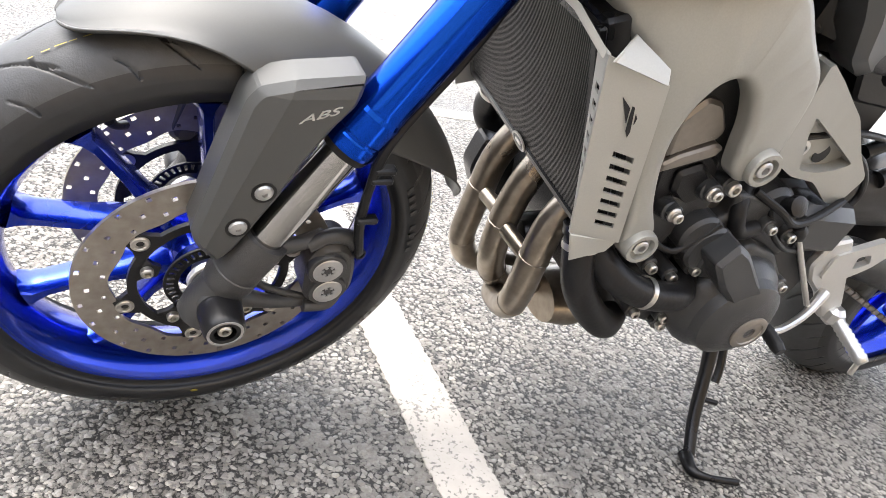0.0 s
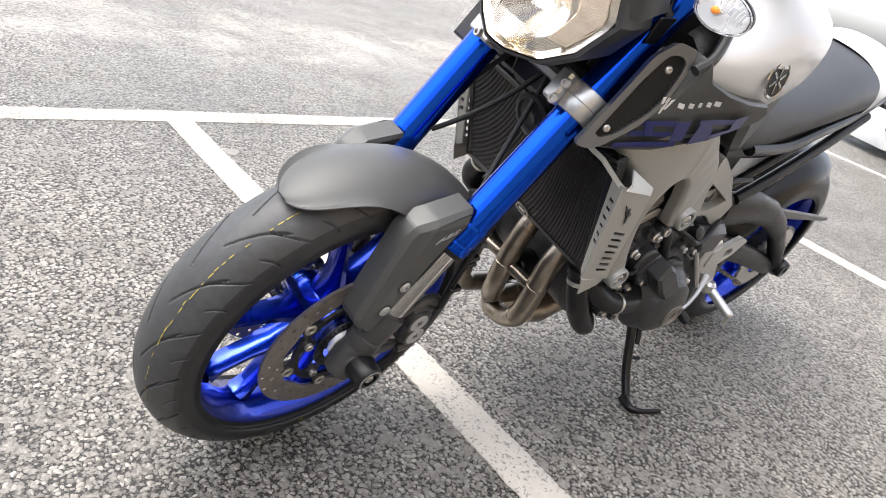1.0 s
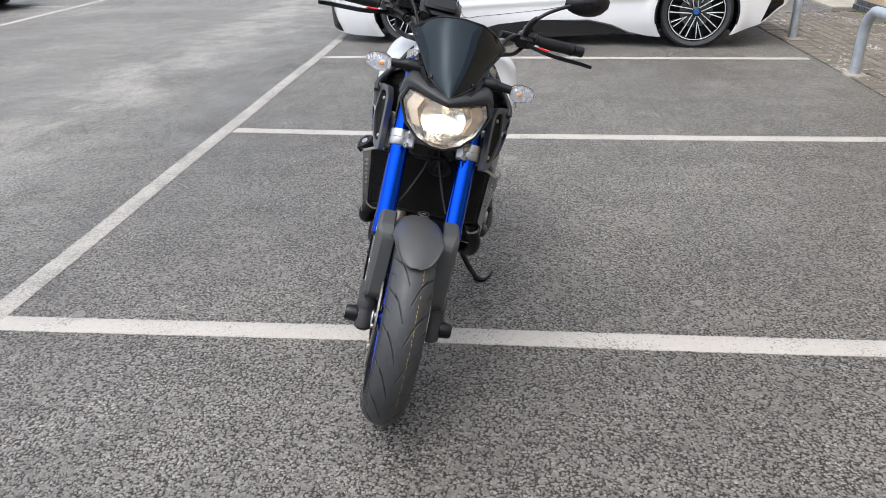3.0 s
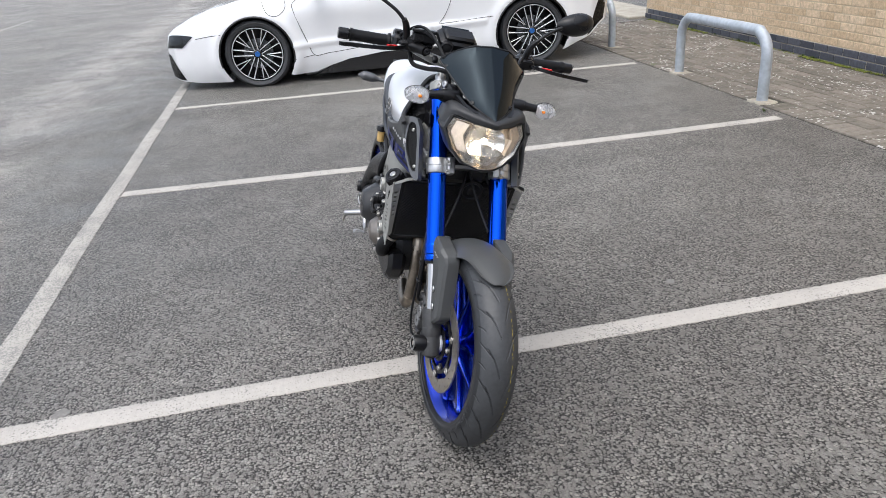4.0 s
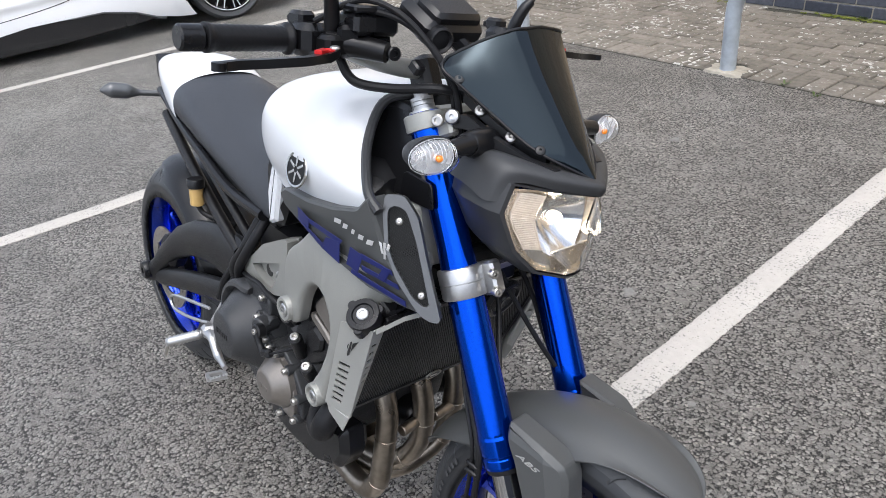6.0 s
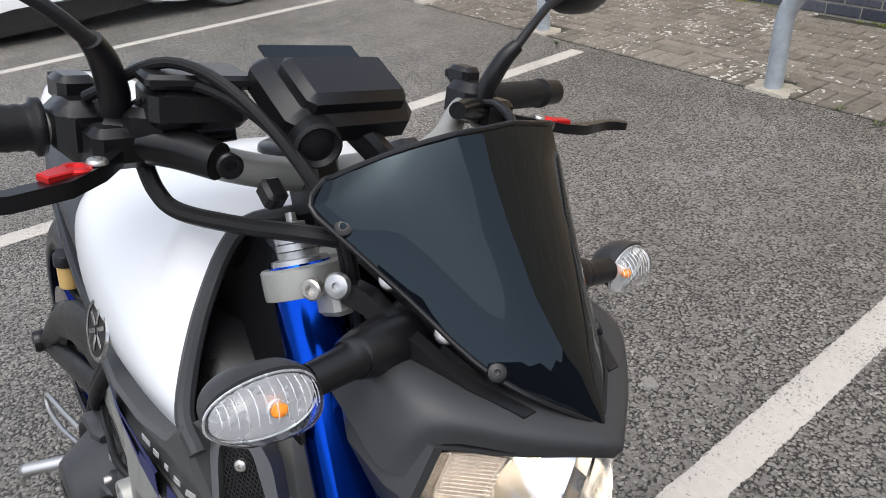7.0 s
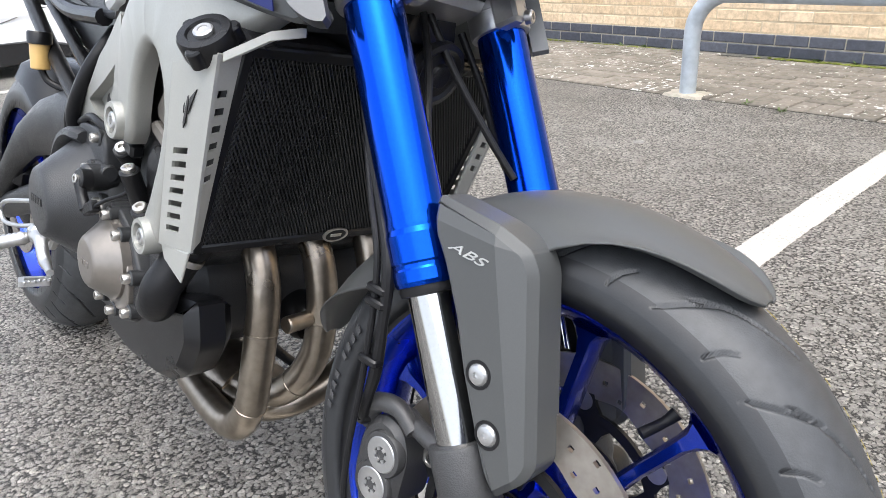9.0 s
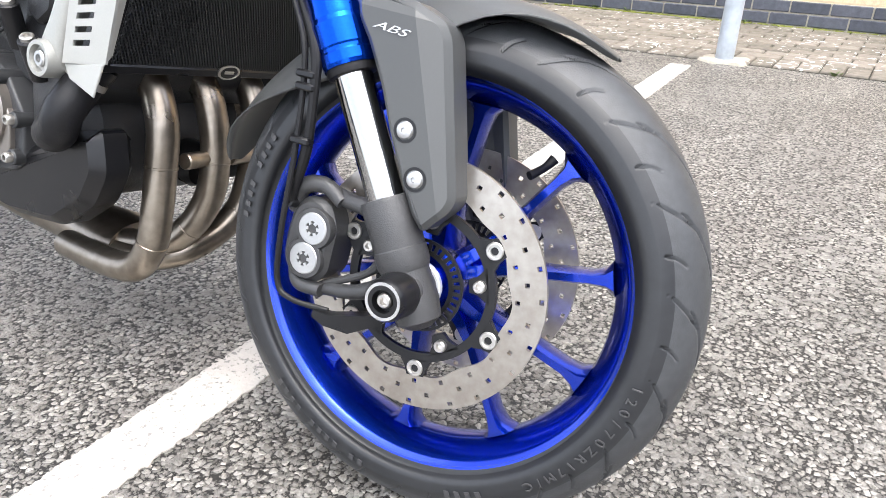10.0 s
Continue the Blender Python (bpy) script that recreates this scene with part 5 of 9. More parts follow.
# headlight: shell, reflector, lit bulb, clear lens
def shell_ring(x0, k, dz=0.0, flat_=0.0):
    pts = [(-0.070, 0.0, 0.912), (-0.100, 0.055, 0.918), (-0.132, 0.103, 0.926), (-0.134, 0.117, 0.890), (-0.123, 0.094, 0.838), (-0.112, 0.058, 0.805), (-0.088, 0.018, 0.796), (-0.086, 0.0, 0.796)]
    full = pts + [(x, -y, z) for x, y, z in pts[-2:0:-1]]
    cz = 0.863
    return [Vector((x0 + (x if not flat_ else x * (1 - flat_) - 0.11 * flat_), y * k, cz + (z - cz) * k + dz)) for x, y, z in full]


bm = BM()
loft(bm, [shell_ring(0.003, 1.02), shell_ring(0.001, 1.075), shell_ring(-0.02, 1.10), shell_ring(-0.075, 1.06, 0.005, 0.3), shell_ring(-0.125, 0.85, 0.01, 0.6), shell_ring(-0.15, 0.6, 0.01, 0.8)], caps=False)
bm.faces.ensure_lookup_table()
lamp = part("headlight", bm, M_GREYDARK, bike, "angular dark grey headlight shell, lamp lit", 30)
out_ = shell_ring(0.0, 0.995)
def round_(pts, n):
    """The closed outline taken at n even steps of angle about its middle."""
    c = Vector((0, 0, 0.863))
    res = []
    for k in range(n):
        a = 2 * math.pi * k / n
        d = Vector((0, math.cos(a), math.sin(a)))
        best = None
        for p, q in zip(pts, pts[1:] + pts[:1]):
            e = Vector((0, q.y - p.y, q.z - p.z))
            den = d.y * e.z - d.z * e.y
            if abs(den) < 1e-9:
                continue
            w = Vector((0, p.y - c.y, p.z - c.z))
            r, u = (w.y * e.z - w.z * e.y) / den, (w.y * d.z - w.z * d.y) / den
            if r > 0 and -1e-6 <= u <= 1 + 1e-6:
                best = p.lerp(q, u)
        res.append(best)
    return res
rim_ = [Vector((-0.102 - 0.02 * abs(math.cos(a)), 0.060 * math.cos(a), 0.864 + 0.050 * math.sin(a))) for a in (2 * math.pi * k / 48 for k in range(48))]
bm = loft(BM(), [round_(out_, 48), [p.lerp(q, 0.35) - Vector((0.006, 0, 0)) for p, q in zip(round_(out_, 48), rim_)], rim_], caps=False)
part("lamp_surround", bm, M_LAMPIN, lamp, "silvered surround inside the headlight", 40)
bowl = [[Vector((-0.158 + (p.x + 0.158) * (k ** 2), p.y * k, 0.864 + (p.z - 0.864) * k)) for p in rim_] for k in (1.0, 0.86, 0.7, 0.52, 0.34, 0.18, 0.02)]
part("reflector", loft(BM(), bowl, caps=False), M_REFL, lamp, "smooth mirror bowl reflector", 70)
for s in (1, -1):
    bm = BM()
    loft(bm, [[Vector((-0.104, 0.066 * s, 0.912)), Vector((-0.126, 0.098 * s, 0.918)), Vector((-0.138, 0.104 * s, 0.905)), Vector((-0.12, 0.068 * s, 0.9))],
              [Vector((-0.108, 0.080 * s, 0.880)), Vector((-0.126, 0.110 * s, 0.884)), Vector((-0.138, 0.106 * s, 0.884)), Vector((-0.125, 0.08 * s, 0.88))],
              [Vector((-0.102, 0.062 * s, 0.835)), Vector((-0.116, 0.084 * s, 0.836)), Vector((-0.13, 0.08 * s, 0.84)), Vector((-0.12, 0.06 * s, 0.84))]])
    tuck = lambda v: Vector((v.x - 0.007, v.y * 0.93, v.z))
    warp(bm, tuck)
    part("side_lamp_insert", bm, M_SIDELAMP, lamp, "silvered side lamp pocket with fine ribs", 20)
    ribs = BM()
    for i in range(27):
        f = i / 26
        z = 0.911 - 0.071 * f
        if f < 0.42:
            a_, b_ = Vector((-0.104, 0.066 + 0.014 * f / 0.42, z)), Vector((-0.126, 0.098 + 0.012 * f / 0.42, z + 0.004))
        else:
            g_ = (f - 0.42) / 0.58
            a_, b_ = Vector((-0.108 + 0.006 * g_, 0.080 - 0.017 * g_, z)), Vector((-0.126 + 0.010 * g_, 0.110 - 0.025 * g_, z + 0.002))
        a_, b_ = Vector((a_.x + 0.0015, a_.y * s, a_.z)), Vector((b_.x + 0.0015, b_.y * s, b_.z))
        rod(ribs, a_, b_, 0.0006, 6)
    for f in (0.0, 1.0):
        tube(ribs, [(-0.1025 - 0.021 * f, (0.066 + 0.032 * f) * s, 0.913), (-0.1065 - 0.0185 * f, (0.080 + 0.030 * f) * s, 0.881), (-0.1005 - 0.0135 * f, (0.062 + 0.022 * f) * s, 0.836)], 0.001, 6, 3)
    warp(ribs, tuck)
    part("side_lamp_ribs", ribs, M_SIDELAMP, lamp, "warm silvered ribs in the side lamp")["kind"] = "stuff"
bm = BM()
for i in range(15):
    z = 0.806 + i * 0.0019
    w_ = 0.014 + i * 0.0025
    box(bm, (0.004, w_ * 2, 0.0013), Matrix.Translation((-0.092 - i * 0.00036, 0, z)), 0.0005)
part("lower_reflector", bm, M_LAMPIN, lamp, "fine silvered steps under the bowl")
bm = BM()
bmesh.ops.create_uvsphere(bm, u_segments=20, v_segments=12, radius=0.0085, matrix=Matrix.Translation((-0.132, 0.0, 0.866)) @ Matrix.Diagonal((1.5, 1, 1, 1)))
part("bulb", bm, M_LAMP, lamp, "lit halogen bulb")
def lens_ring(dx, k):
    """A ring of the smooth bulged lens, drawn in towards its crown."""
    return [Vector((p.x + dx + (-0.066 + dx - p.x) * (1 - k) * 0.62, p.y * k, 0.863 + (p.z - 0.863) * k)) for p in round_(shell_ring(0.0, 1.0), 72)]
KS = (1.0, 0.985, 0.95, 0.88, 0.76, 0.6, 0.42, 0.22, 0.06)
bm = loft(BM(), [lens_ring(0.002 + 0.006 * (1 - k ** 6), k) for k in KS[::-1]] + [lens_ring(0.006 * (1 - k ** 6), k) for k in KS], caps=True)
part("lens", bm, M_CLEAR, lamp, "clear headlight lens", 80).visible_shadow = False

# cowl between lens and screen, and the arms that carry the screen
bm = skin(fine([[(-0.064, 0, 0.914), (-0.095, 0.055, 0.922), (-0.130, 0.104, 0.931), (-0.142, 0.122, 0.905)],
           [(-0.060, 0, 0.928), (-0.095, 0.058, 0.938), (-0.140, 0.112, 0.946), (-0.160, 0.130, 0.905)],
           [(-0.085, 0, 0.937), (-0.120, 0.06, 0.950), (-0.165, 0.110, 0.958), (-0.190, 0.128, 0.915)],
           [(-0.14, 0, 0.945), (-0.17, 0.06, 0.955), (-0.205, 0.105, 0.960), (-0.230, 0.12, 0.92)]], 4))
part("headlight_cowl", thick(bm, 0.003), M_GREYDARK, bike, "dark grey cowl above the headlight", 60)
for s in (1, -1):
    bm = BM()
    loft(bm, [[Vector(p) + Vector(q) for q in ((0, -0.006 * s, -0.009), (0, 0.006 * s, -0.009), (0, 0.006 * s, 0.009), (0, -0.006 * s, 0.009))] for p in ((-0.262, 0.094 * s, 0.985), (-0.225, 0.094 * s, 0.988), (-0.19, 0.085 * s, 0.968), (-0.14, 0.07 * s, 0.948), (-0.105, 0.05 * s, 0.938))])
    loft(bm, [[Vector(p) + Vector(q) for q in ((0, -0.005 * s, -0.006), (0, 0.005 * s, -0.006), (0, 0.005 * s, 0.006), (0, -0.005 * s, 0.006))] for p in ((-0.24, 0.092 * s, 1.020), (-0.222, 0.076 * s, 1.000), (-0.179, 0.057 * s, 0.972), (-0.130, 0.040 * s, 0.950))])
    part("screen_bracket", bm, M_BLACK, bike, "black arms under the screen")
# wind screen
scr = []
for mid, crease, edge in (((-0.076, 0, 0.934), (-0.079, 0.004, 0.934), (-0.083, 0.007, 0.936)), ((-0.094, 0, 0.958), (-0.097, 0.013, 0.957), (-0.113, 0.045, 0.955)), ((-0.114, 0, 0.986), (-0.117, 0.023, 0.985), (-0.145, 0.067, 0.972)),
                          ((-0.138, 0, 1.019), (-0.141, 0.033, 1.017), (-0.190, 0.090, 1.004)), ((-0.164, 0, 1.056), (-0.168, 0.042, 1.053), (-0.230, 0.118, 1.038)), ((-0.186, 0, 1.091), (-0.190, 0.049, 1.087), (-0.252, 0.130, 1.056)),
                          ((-0.200, 0, 1.116), (-0.204, 0.051, 1.111), (-0.262, 0.114, 1.068))):
    m_, c_, e = Vector(mid), Vector(crease), Vector(edge)
    row = [m_, m_.lerp(c_, 0.5) + Vector((0.0008, 0, 0)), c_]
    for f in (0.25, 0.5, 0.75, 0.92, 1.0):
        p = c_.lerp(e, f)
        p += Vector((0.003, 0.002, 0.004)) * (math.sin(f * math.pi) * min(1, (e - c_).length / 0.08))
        row.append(p)
    scr.append(row)
screen = part("windscreen", thick(skin(scr), 0.003), M_SMOKE, bike, "small dark smoked fly screen", 28)
bm = BM()
tube(bm, [scr[i][-1] for i in range(7)] + scr[6][::-1][1:], 0.0022, 8, 3)
tube(bm, [Vector((p.x, -p.y, p.z)) for p in [scr[i][-1] for i in range(7)] + scr[6][::-1][1:]], 0.0022, 8, 3)
part("screen_edge", bm, M_BLACK, screen)
for s in (1, -1):
    for p in ((-0.236, 0.115, 1.044), (-0.134, 0.058, 0.966)):
        part("screen_screw", button(BM(), (p[0] + 0.002, p[1] * s, p[2] + 0.001), (0.6, 0.6 * s, 0.6), 0.0075, 0.004), M_BLACK, screen)
    for p in ((-0.222, 0.080, 1.003), (-0.179, 0.062, 0.975)):
        part("bracket_screw", button(BM(), (p[0], p[1] * s, p[2]), (0.5, 0.8 * s, 0.5), 0.0085, 0.006), M_STEEL, screen)
bm = BM()
for i, w_ in enumerate((0.007, 0.005, 0.003, 0.006, 0.006)):
    f = 0.30 + i * 0.085
    p = scr[2][0].lerp(scr[2][-1], f) + Vector((0.004, 0.0, 0.0025))
    box(bm, (0.001, w_, 0.0045), Matrix.Translation(p) @ Matrix.Rotation(radians(-38), 4, "Z") @ Matrix.Rotation(radians(-30), 4, "Y"))
part("screen_badge", bm, M_RINGGREY, screen, "small pale maker's bars")["kind"] = "stuff"

# direction indicators
for s in (1, -1):
    ind = part("indicator", tube(BM(), [(-0.215, 0.06 * s, 0.958), (-0.205, 0.09 * s, 0.964), (-0.198, 0.125 * s, 0.968), (-0.195, 0.135 * s, 0.968), (-0.193, 0.165 * s, 0.966)], [0.026, 0.022, 0.0165, 0.0125, 0.0115], 20), M_BLACK, bike, "indicator with a clear lens and amber bulb")
    C = Vector((-0.192, 0.196 * s, 0.961))
    def egg(dx0, dx1, k=1.0, dz=0.0):
        """Half an egg lying along y: broad by the stalk, blunt at the tip, bulging from dx0 to dx1."""
        rings = []
        for q in np.linspace(0, math.pi, 19):
            t = 0.5 - 0.5 * math.cos(q)
            y = -0.033 * k + 0.070 * k * t
            w_ = 0.0272 * k * math.sin(q) ** 0.85 * (1.08 - 0.22 * t) + 0.0004
            rings.append([C + Vector((dx0 + (dx1 - dx0) * math.sin(a) * min(1, w_ / 0.024) - 0.12 * y, y * s, dz + 0.84 * w_ * math.cos(a))) for a in np.linspace(0, math.pi, 16)])
        return rings
    part("lamp_back", loft(BM(), egg(0.0, -0.030, 1.0, 0.003)), M_GREYDARK, ind, "dark grey indicator shell")
    part("lamp_reflector", loft(BM(), egg(0.0015, -0.010, 0.93)), M_LAMPSILVER, ind, "silvered reflector")
    out_, in_ = egg(0.001, 0.022, 1.0), egg(0.001, 0.0205, 0.97)
    part("lamp_lens", loft(BM(), out_ + in_[::-1], caps=False), M_CLEAR, ind, "clear lens").visible_shadow = False
    # moulded ribs over the upper half of the lens, and the rim where it meets the shell
    bm = BM()
    for r_ in egg(0.001, 0.0195, 0.955)[3:16]:
        tube(bm, [r_[m_] for m_ in (1, 3, 5, 7)], 0.00032, 6, 3)
    rim_r = egg(0.001, 0.021, 1.0)
    tube(bm, [r_[0] for r_ in rim_r] + [r_[-1] for r_ in rim_r[::-1]], 0.0009, 6, 1)
    part("lens_ribs", bm, M_LAMPSILVER, ind, "fine moulded ribs")["kind"] = "stuff"
    bm = BM()
    bmesh.ops.create_uvsphere(bm, u_segments=14, v_segments=8, radius=0.0044, matrix=Matrix.Translation(C + Vector((0.006, -0.006 * s, -0.002))) @ Matrix.Diagonal((1, 1.3, 1, 1)))
    part("amber_bulb", bm, M_ORANGE, ind)
    part("bulb_socket", rod(BM(), C + Vector((-0.004, -0.006 * s, -0.002)), C + Vector((0.003, -0.006 * s, -0.002)), 0.0065, 16), M_LAMPSILVER, ind)

# handlebar and controls
bar = part("handlebar", tube(BM(), [(-0.452, -0.358, 1.069), (-0.446, -0.26, 1.069), (-0.43, -0.19, 1.066), (-0.385, -0.12, 1.045), (-0.365, -0.06, 1.035), (-0.362, 0, 1.035), (-0.365, 0.06, 1.035), (-0.385, 0.12, 1.045), (-0.43, 0.19, 1.066), (-0.446, 0.26, 1.069), (-0.452, 0.358, 1.069)],
                             [0.011, 0.011, 0.0115, 0.014, 0.0142, 0.0142, 0.0142, 0.014, 0.0115, 0.011, 0.011], 16), M_FRAME, bike, "grey tapered handlebar")
for s in (1, -1):
    part("bar_riser", box(BM(), (0.045, 0.035, 0.06), Matrix.Translation((-0.362, 0.05 * s, 1.025)) @ Matrix.Rotation(-RAKE, 4, "Y"), 0.008), M_SATIN, bar)
    bm = lathe(BM(), [(0.0195, 0), (0.0215, 0.001), (0.0215, 0.006), (0.0175, 0.008)] + [(0.0172 if k % 2 else 0.0164, 0.012 + k * 0.0042) for k in range(24)] + [(0.0175, 0.114), (0.019, 0.116), (0.019, 0.121), (0.016, 0.122)], frame_to((-0.444, 0.233 * s, 1.069), (-0.06, s, 0)), 24)
    part("grip", bm, M_RUBBER, bar, "black ribbed rubber grip", 70)
    part("bar_end", rod(BM(), (-0.4515, 0.356 * s, 1.069), (-0.4535, 0.388 * s, 1.069), 0.0165, 24), M_BLACK, bar)
    bm = BM()
    box(bm, (0.05, 0.05, 0.045), Matrix.Translation((-0.435, 0.206 * s, 1.07)), 0.010)
    box(bm, (0.032, 0.028, 0.022), Matrix.Translation((-0.452, 0.208 * s, 1.095)), 0.005)
    part("switch_gear", bm, M_BLACK, bar, "black switch housing")
    part("switch", box(BM(), (0.008, 0.018, 0.010), Matrix.Translation((-0.472, 0.208 * s, 1.094)), 0.002), M_RUBBER, bar)
    # lever with red adjuster
    bm = BM()
    loft(bm, [[Vector((x, y * s, z)) + Vector(q) for q in ((-w_ * 0.62, 0, -0.0055), (w_ * 0.62, 0, -0.0055), (w_ * 0.5, 0, 0.005), (-w_ * 0.5, 0, 0.005))] for x, y, z, w_ in ((-0.375, 0.205, 1.064, 0.012), (-0.352, 0.225, 1.063, 0.014), (-0.336, 0.25, 1.060, 0.013), (-0.331, 0.285, 1.057, 0.012), (-0.345, 0.33, 1.053, 0.011), (-0.353, 0.365, 1.051, 0.010), (-0.350, 0.385, 1.050, 0.011), (-0.347, 0.393, 1.050, 0.009))])
    lathe(bm, [(0.002, -0.005), (0.0085, -0.0048), (0.0085, 0.0048), (0.002, 0.005)], frame_to((-0.3470, 0.392 * s, 1.050), (0, 0, 1)), 20)
    part("lever", bm, M_BLACKMETAL, bar, "short black anodised lever")
    bm = lathe(BM(), [(0.0105, 0), (0.0105, 0.005), (0.0085, 0.0065), (0.0055, 0.0065), (0.005, 0.005), (0.001, 0.005)], frame_to((-0.348, 0.242 * s, 1.062), (0, 0, 1)), 12)
    slab(bm, [(-0.340, 0.243 * s), (-0.332, 0.262 * s), (-0.342, 0.266 * s), (-0.352, 0.252 * s)], 1.063, 1.0685, 0.001, Matrix(((1, 0, 0, 0), (0, 0, 1, 0), (0, 1, 0, 0), (0, 0, 0, 1))))
    part("lever_adjuster", bm, M_RED, bar, "red lever adjuster")
    part("lever_pivot", button(BM(), (-0.35, 0.228 * s, 1.068), (0, 0, 1), 0.007, 0.004), M_STEEL, bar)
    bm = BM()
    for k, w_ in enumerate((0.004, 0.003, 0.004, 0.003, 0.004, 0.003)):
        box(bm, (0.001, w_, 0.0042), Matrix.Translation((-0.3345 - k * 0.0022, (0.305 + k * 0.0068) * s, 1.0555 - k * 0.0007)) @ Matrix.Rotation(radians(18 * s), 4, "Z"))
    part("lever_marks", bm, M_BADGE, bar, "small white bars")["kind"] = "stuff"
    bm = BM()
    box(bm, (0.03, 0.05, 0.03), Matrix.Translation((-0.392, 0.195 * s, 1.066)), 0.006)
    tube(bm, [(-0.395, 0.185 * s, 1.068), (-0.385, 0.150 * s, 1.074), (-0.37, 0.12 * s, 1.078)], [0.013, 0.012, 0.009], 12)
    part("lever_perch", bm, M_BLACKMETAL, bar)
    # mirror
    mir = part("mirror", tube(BM(), [(-0.405, 0.195 * s, 1.075), (-0.40, 0.197 * s, 1.10), (-0.392, 0.205 * s, 1.125), (-0.385, 0.215 * s, 1.14)], [0.009, 0.011, 0.010, 0.008], 12), M_BLACK, bike, "black mirror on a bent stem")
    part("mirror_stem", tube(BM(), [(-0.386, 0.214 * s, 1.138), (-0.39, 0.24 * s, 1.16), (-0.40, 0.275 * s, 1.180), (-0.405, 0.30 * s, 1.192)], [0.0055, 0.005, 0.005, 0.007], 12), M_BLACK, mir)
    rings = []
    for t in np.linspace(0, 1, 9):
        y = 0.285 + 0.125 * t
        hgt = 0.038 * math.sqrt(max(0.02, 1 - (2 * t - 1.0) ** 2 * 0.92)) * (0.8 + 0.3 * t)
        dep = 0.030 * math.sqrt(max(0.02, 1 - (2 * t - 1) ** 2))
        rings.append([Vector((-0.418 + dep * max(0.0, math.cos(a)) * 1.1, y * s, 1.207 + 0.02 * (t - 0.5) + hgt * math.sin(a))) for a in np.linspace(-math.pi / 2, math.pi / 2, 9)])
    part("mirror_shell", loft(BM(), rings), M_BLACK, mir)
    part("mirror_glass", slab(BM(), [(0.292 * s, 1.195), (0.31 * s, 1.183), (0.39 * s, 1.19), (0.402 * s, 1.212), (0.385 * s, 1.236), (0.31 * s, 1.222)], -0.4195, -0.4225, 0.0006, Matrix(((0, 1, 0, 0), (1, 0, 0, 0), (0, 0, 1, 0), (0, 0, 0, 1)))), M_REFL, mir)
# brake fluid reservoir at the throttle side, clutch cable at the other
bm = BM()
box(bm, (0.05, 0.07, 0.03), Matrix.Translation((-0.378, -0.150, 1.098)) @ Matrix.Rotation(radians(-10), 4, "Z"), 0.006)
box(bm, (0.056, 0.076, 0.010), Matrix.Translation((-0.378, -0.150, 1.117)) @ Matrix.Rotation(radians(-10), 4, "Z"), 0.003)
part("fluid_reservoir", bm, M_BLACK, bar, "black brake fluid box")
part("reservoir_bolt", bolt(BM(), (-0.330, -0.147, 1.064), (1, -0.3, 0.1), 0.0095, 0.008, 18), M_BLACKMETAL, bar)
bm = tube(BM(), [(-0.405, -0.200, 1.070), (-0.375, -0.170, 1.068), (-0.338, -0.150, 1.064)], [0.017, 0.0165, 0.014], 16)
box(bm, (0.030, 0.034, 0.030), Matrix.Translation((-0.385, -0.178, 1.080)) @ Matrix.Rotation(radians(-35), 4, "Z"), 0.006)
part("master_cylinder", bm, M_BLACKMETAL, bar, "black brake master cylinder")
part("brake_switch", box(BM(), (0.020, 0.016, 0.016), Matrix.Translation((-0.299, -0.130, 1.050)) @ Matrix.Rotation(radians(35), 4, "Y"), 0.003), M_BLACK, bar)
# instrument
bm = BM()
box(bm, (0.075, 0.115, 0.035), Matrix.Translation((-0.325, -0.065, 1.108)) @ Matrix.Rotation(radians(28), 4, "Y"), 0.010)
box(bm, (0.05, 0.09, 0.02), Matrix.Translation((-0.31, -0.065, 1.122)) @ Matrix.Rotation(radians(28), 4, "Y"), 0.006)
dash = part("instrument", bm, M_BLACK, bike, "black instrument pod on its bracket")
part("instrument_face", box(BM(), (0.055, 0.085, 0.003), Matrix.Translation((-0.338, -0.065, 1.128)) @ Matrix.Rotation(radians(28), 4, "Y"), 0.001), M_SMOKE, dash)
part("rubber_mount", lathe(BM(), [(0.004, 0.006), (0.012, 0.004), (0.015, 0.008), (0.0175, 0.006), (0.0175, -0.02), (0.014, -0.026)], frame_to((-0.285, -0.105, 1.088), (1, -0.3, -0.2)), 24), M_RUBBER, dash)
part("instrument_bracket", tube(BM(), [(-0.31, -0.06, 1.095), (-0.29, -0.03, 1.06), (-0.28, 0.0, 1.02)], 0.012, 10), M_BLACK, dash)
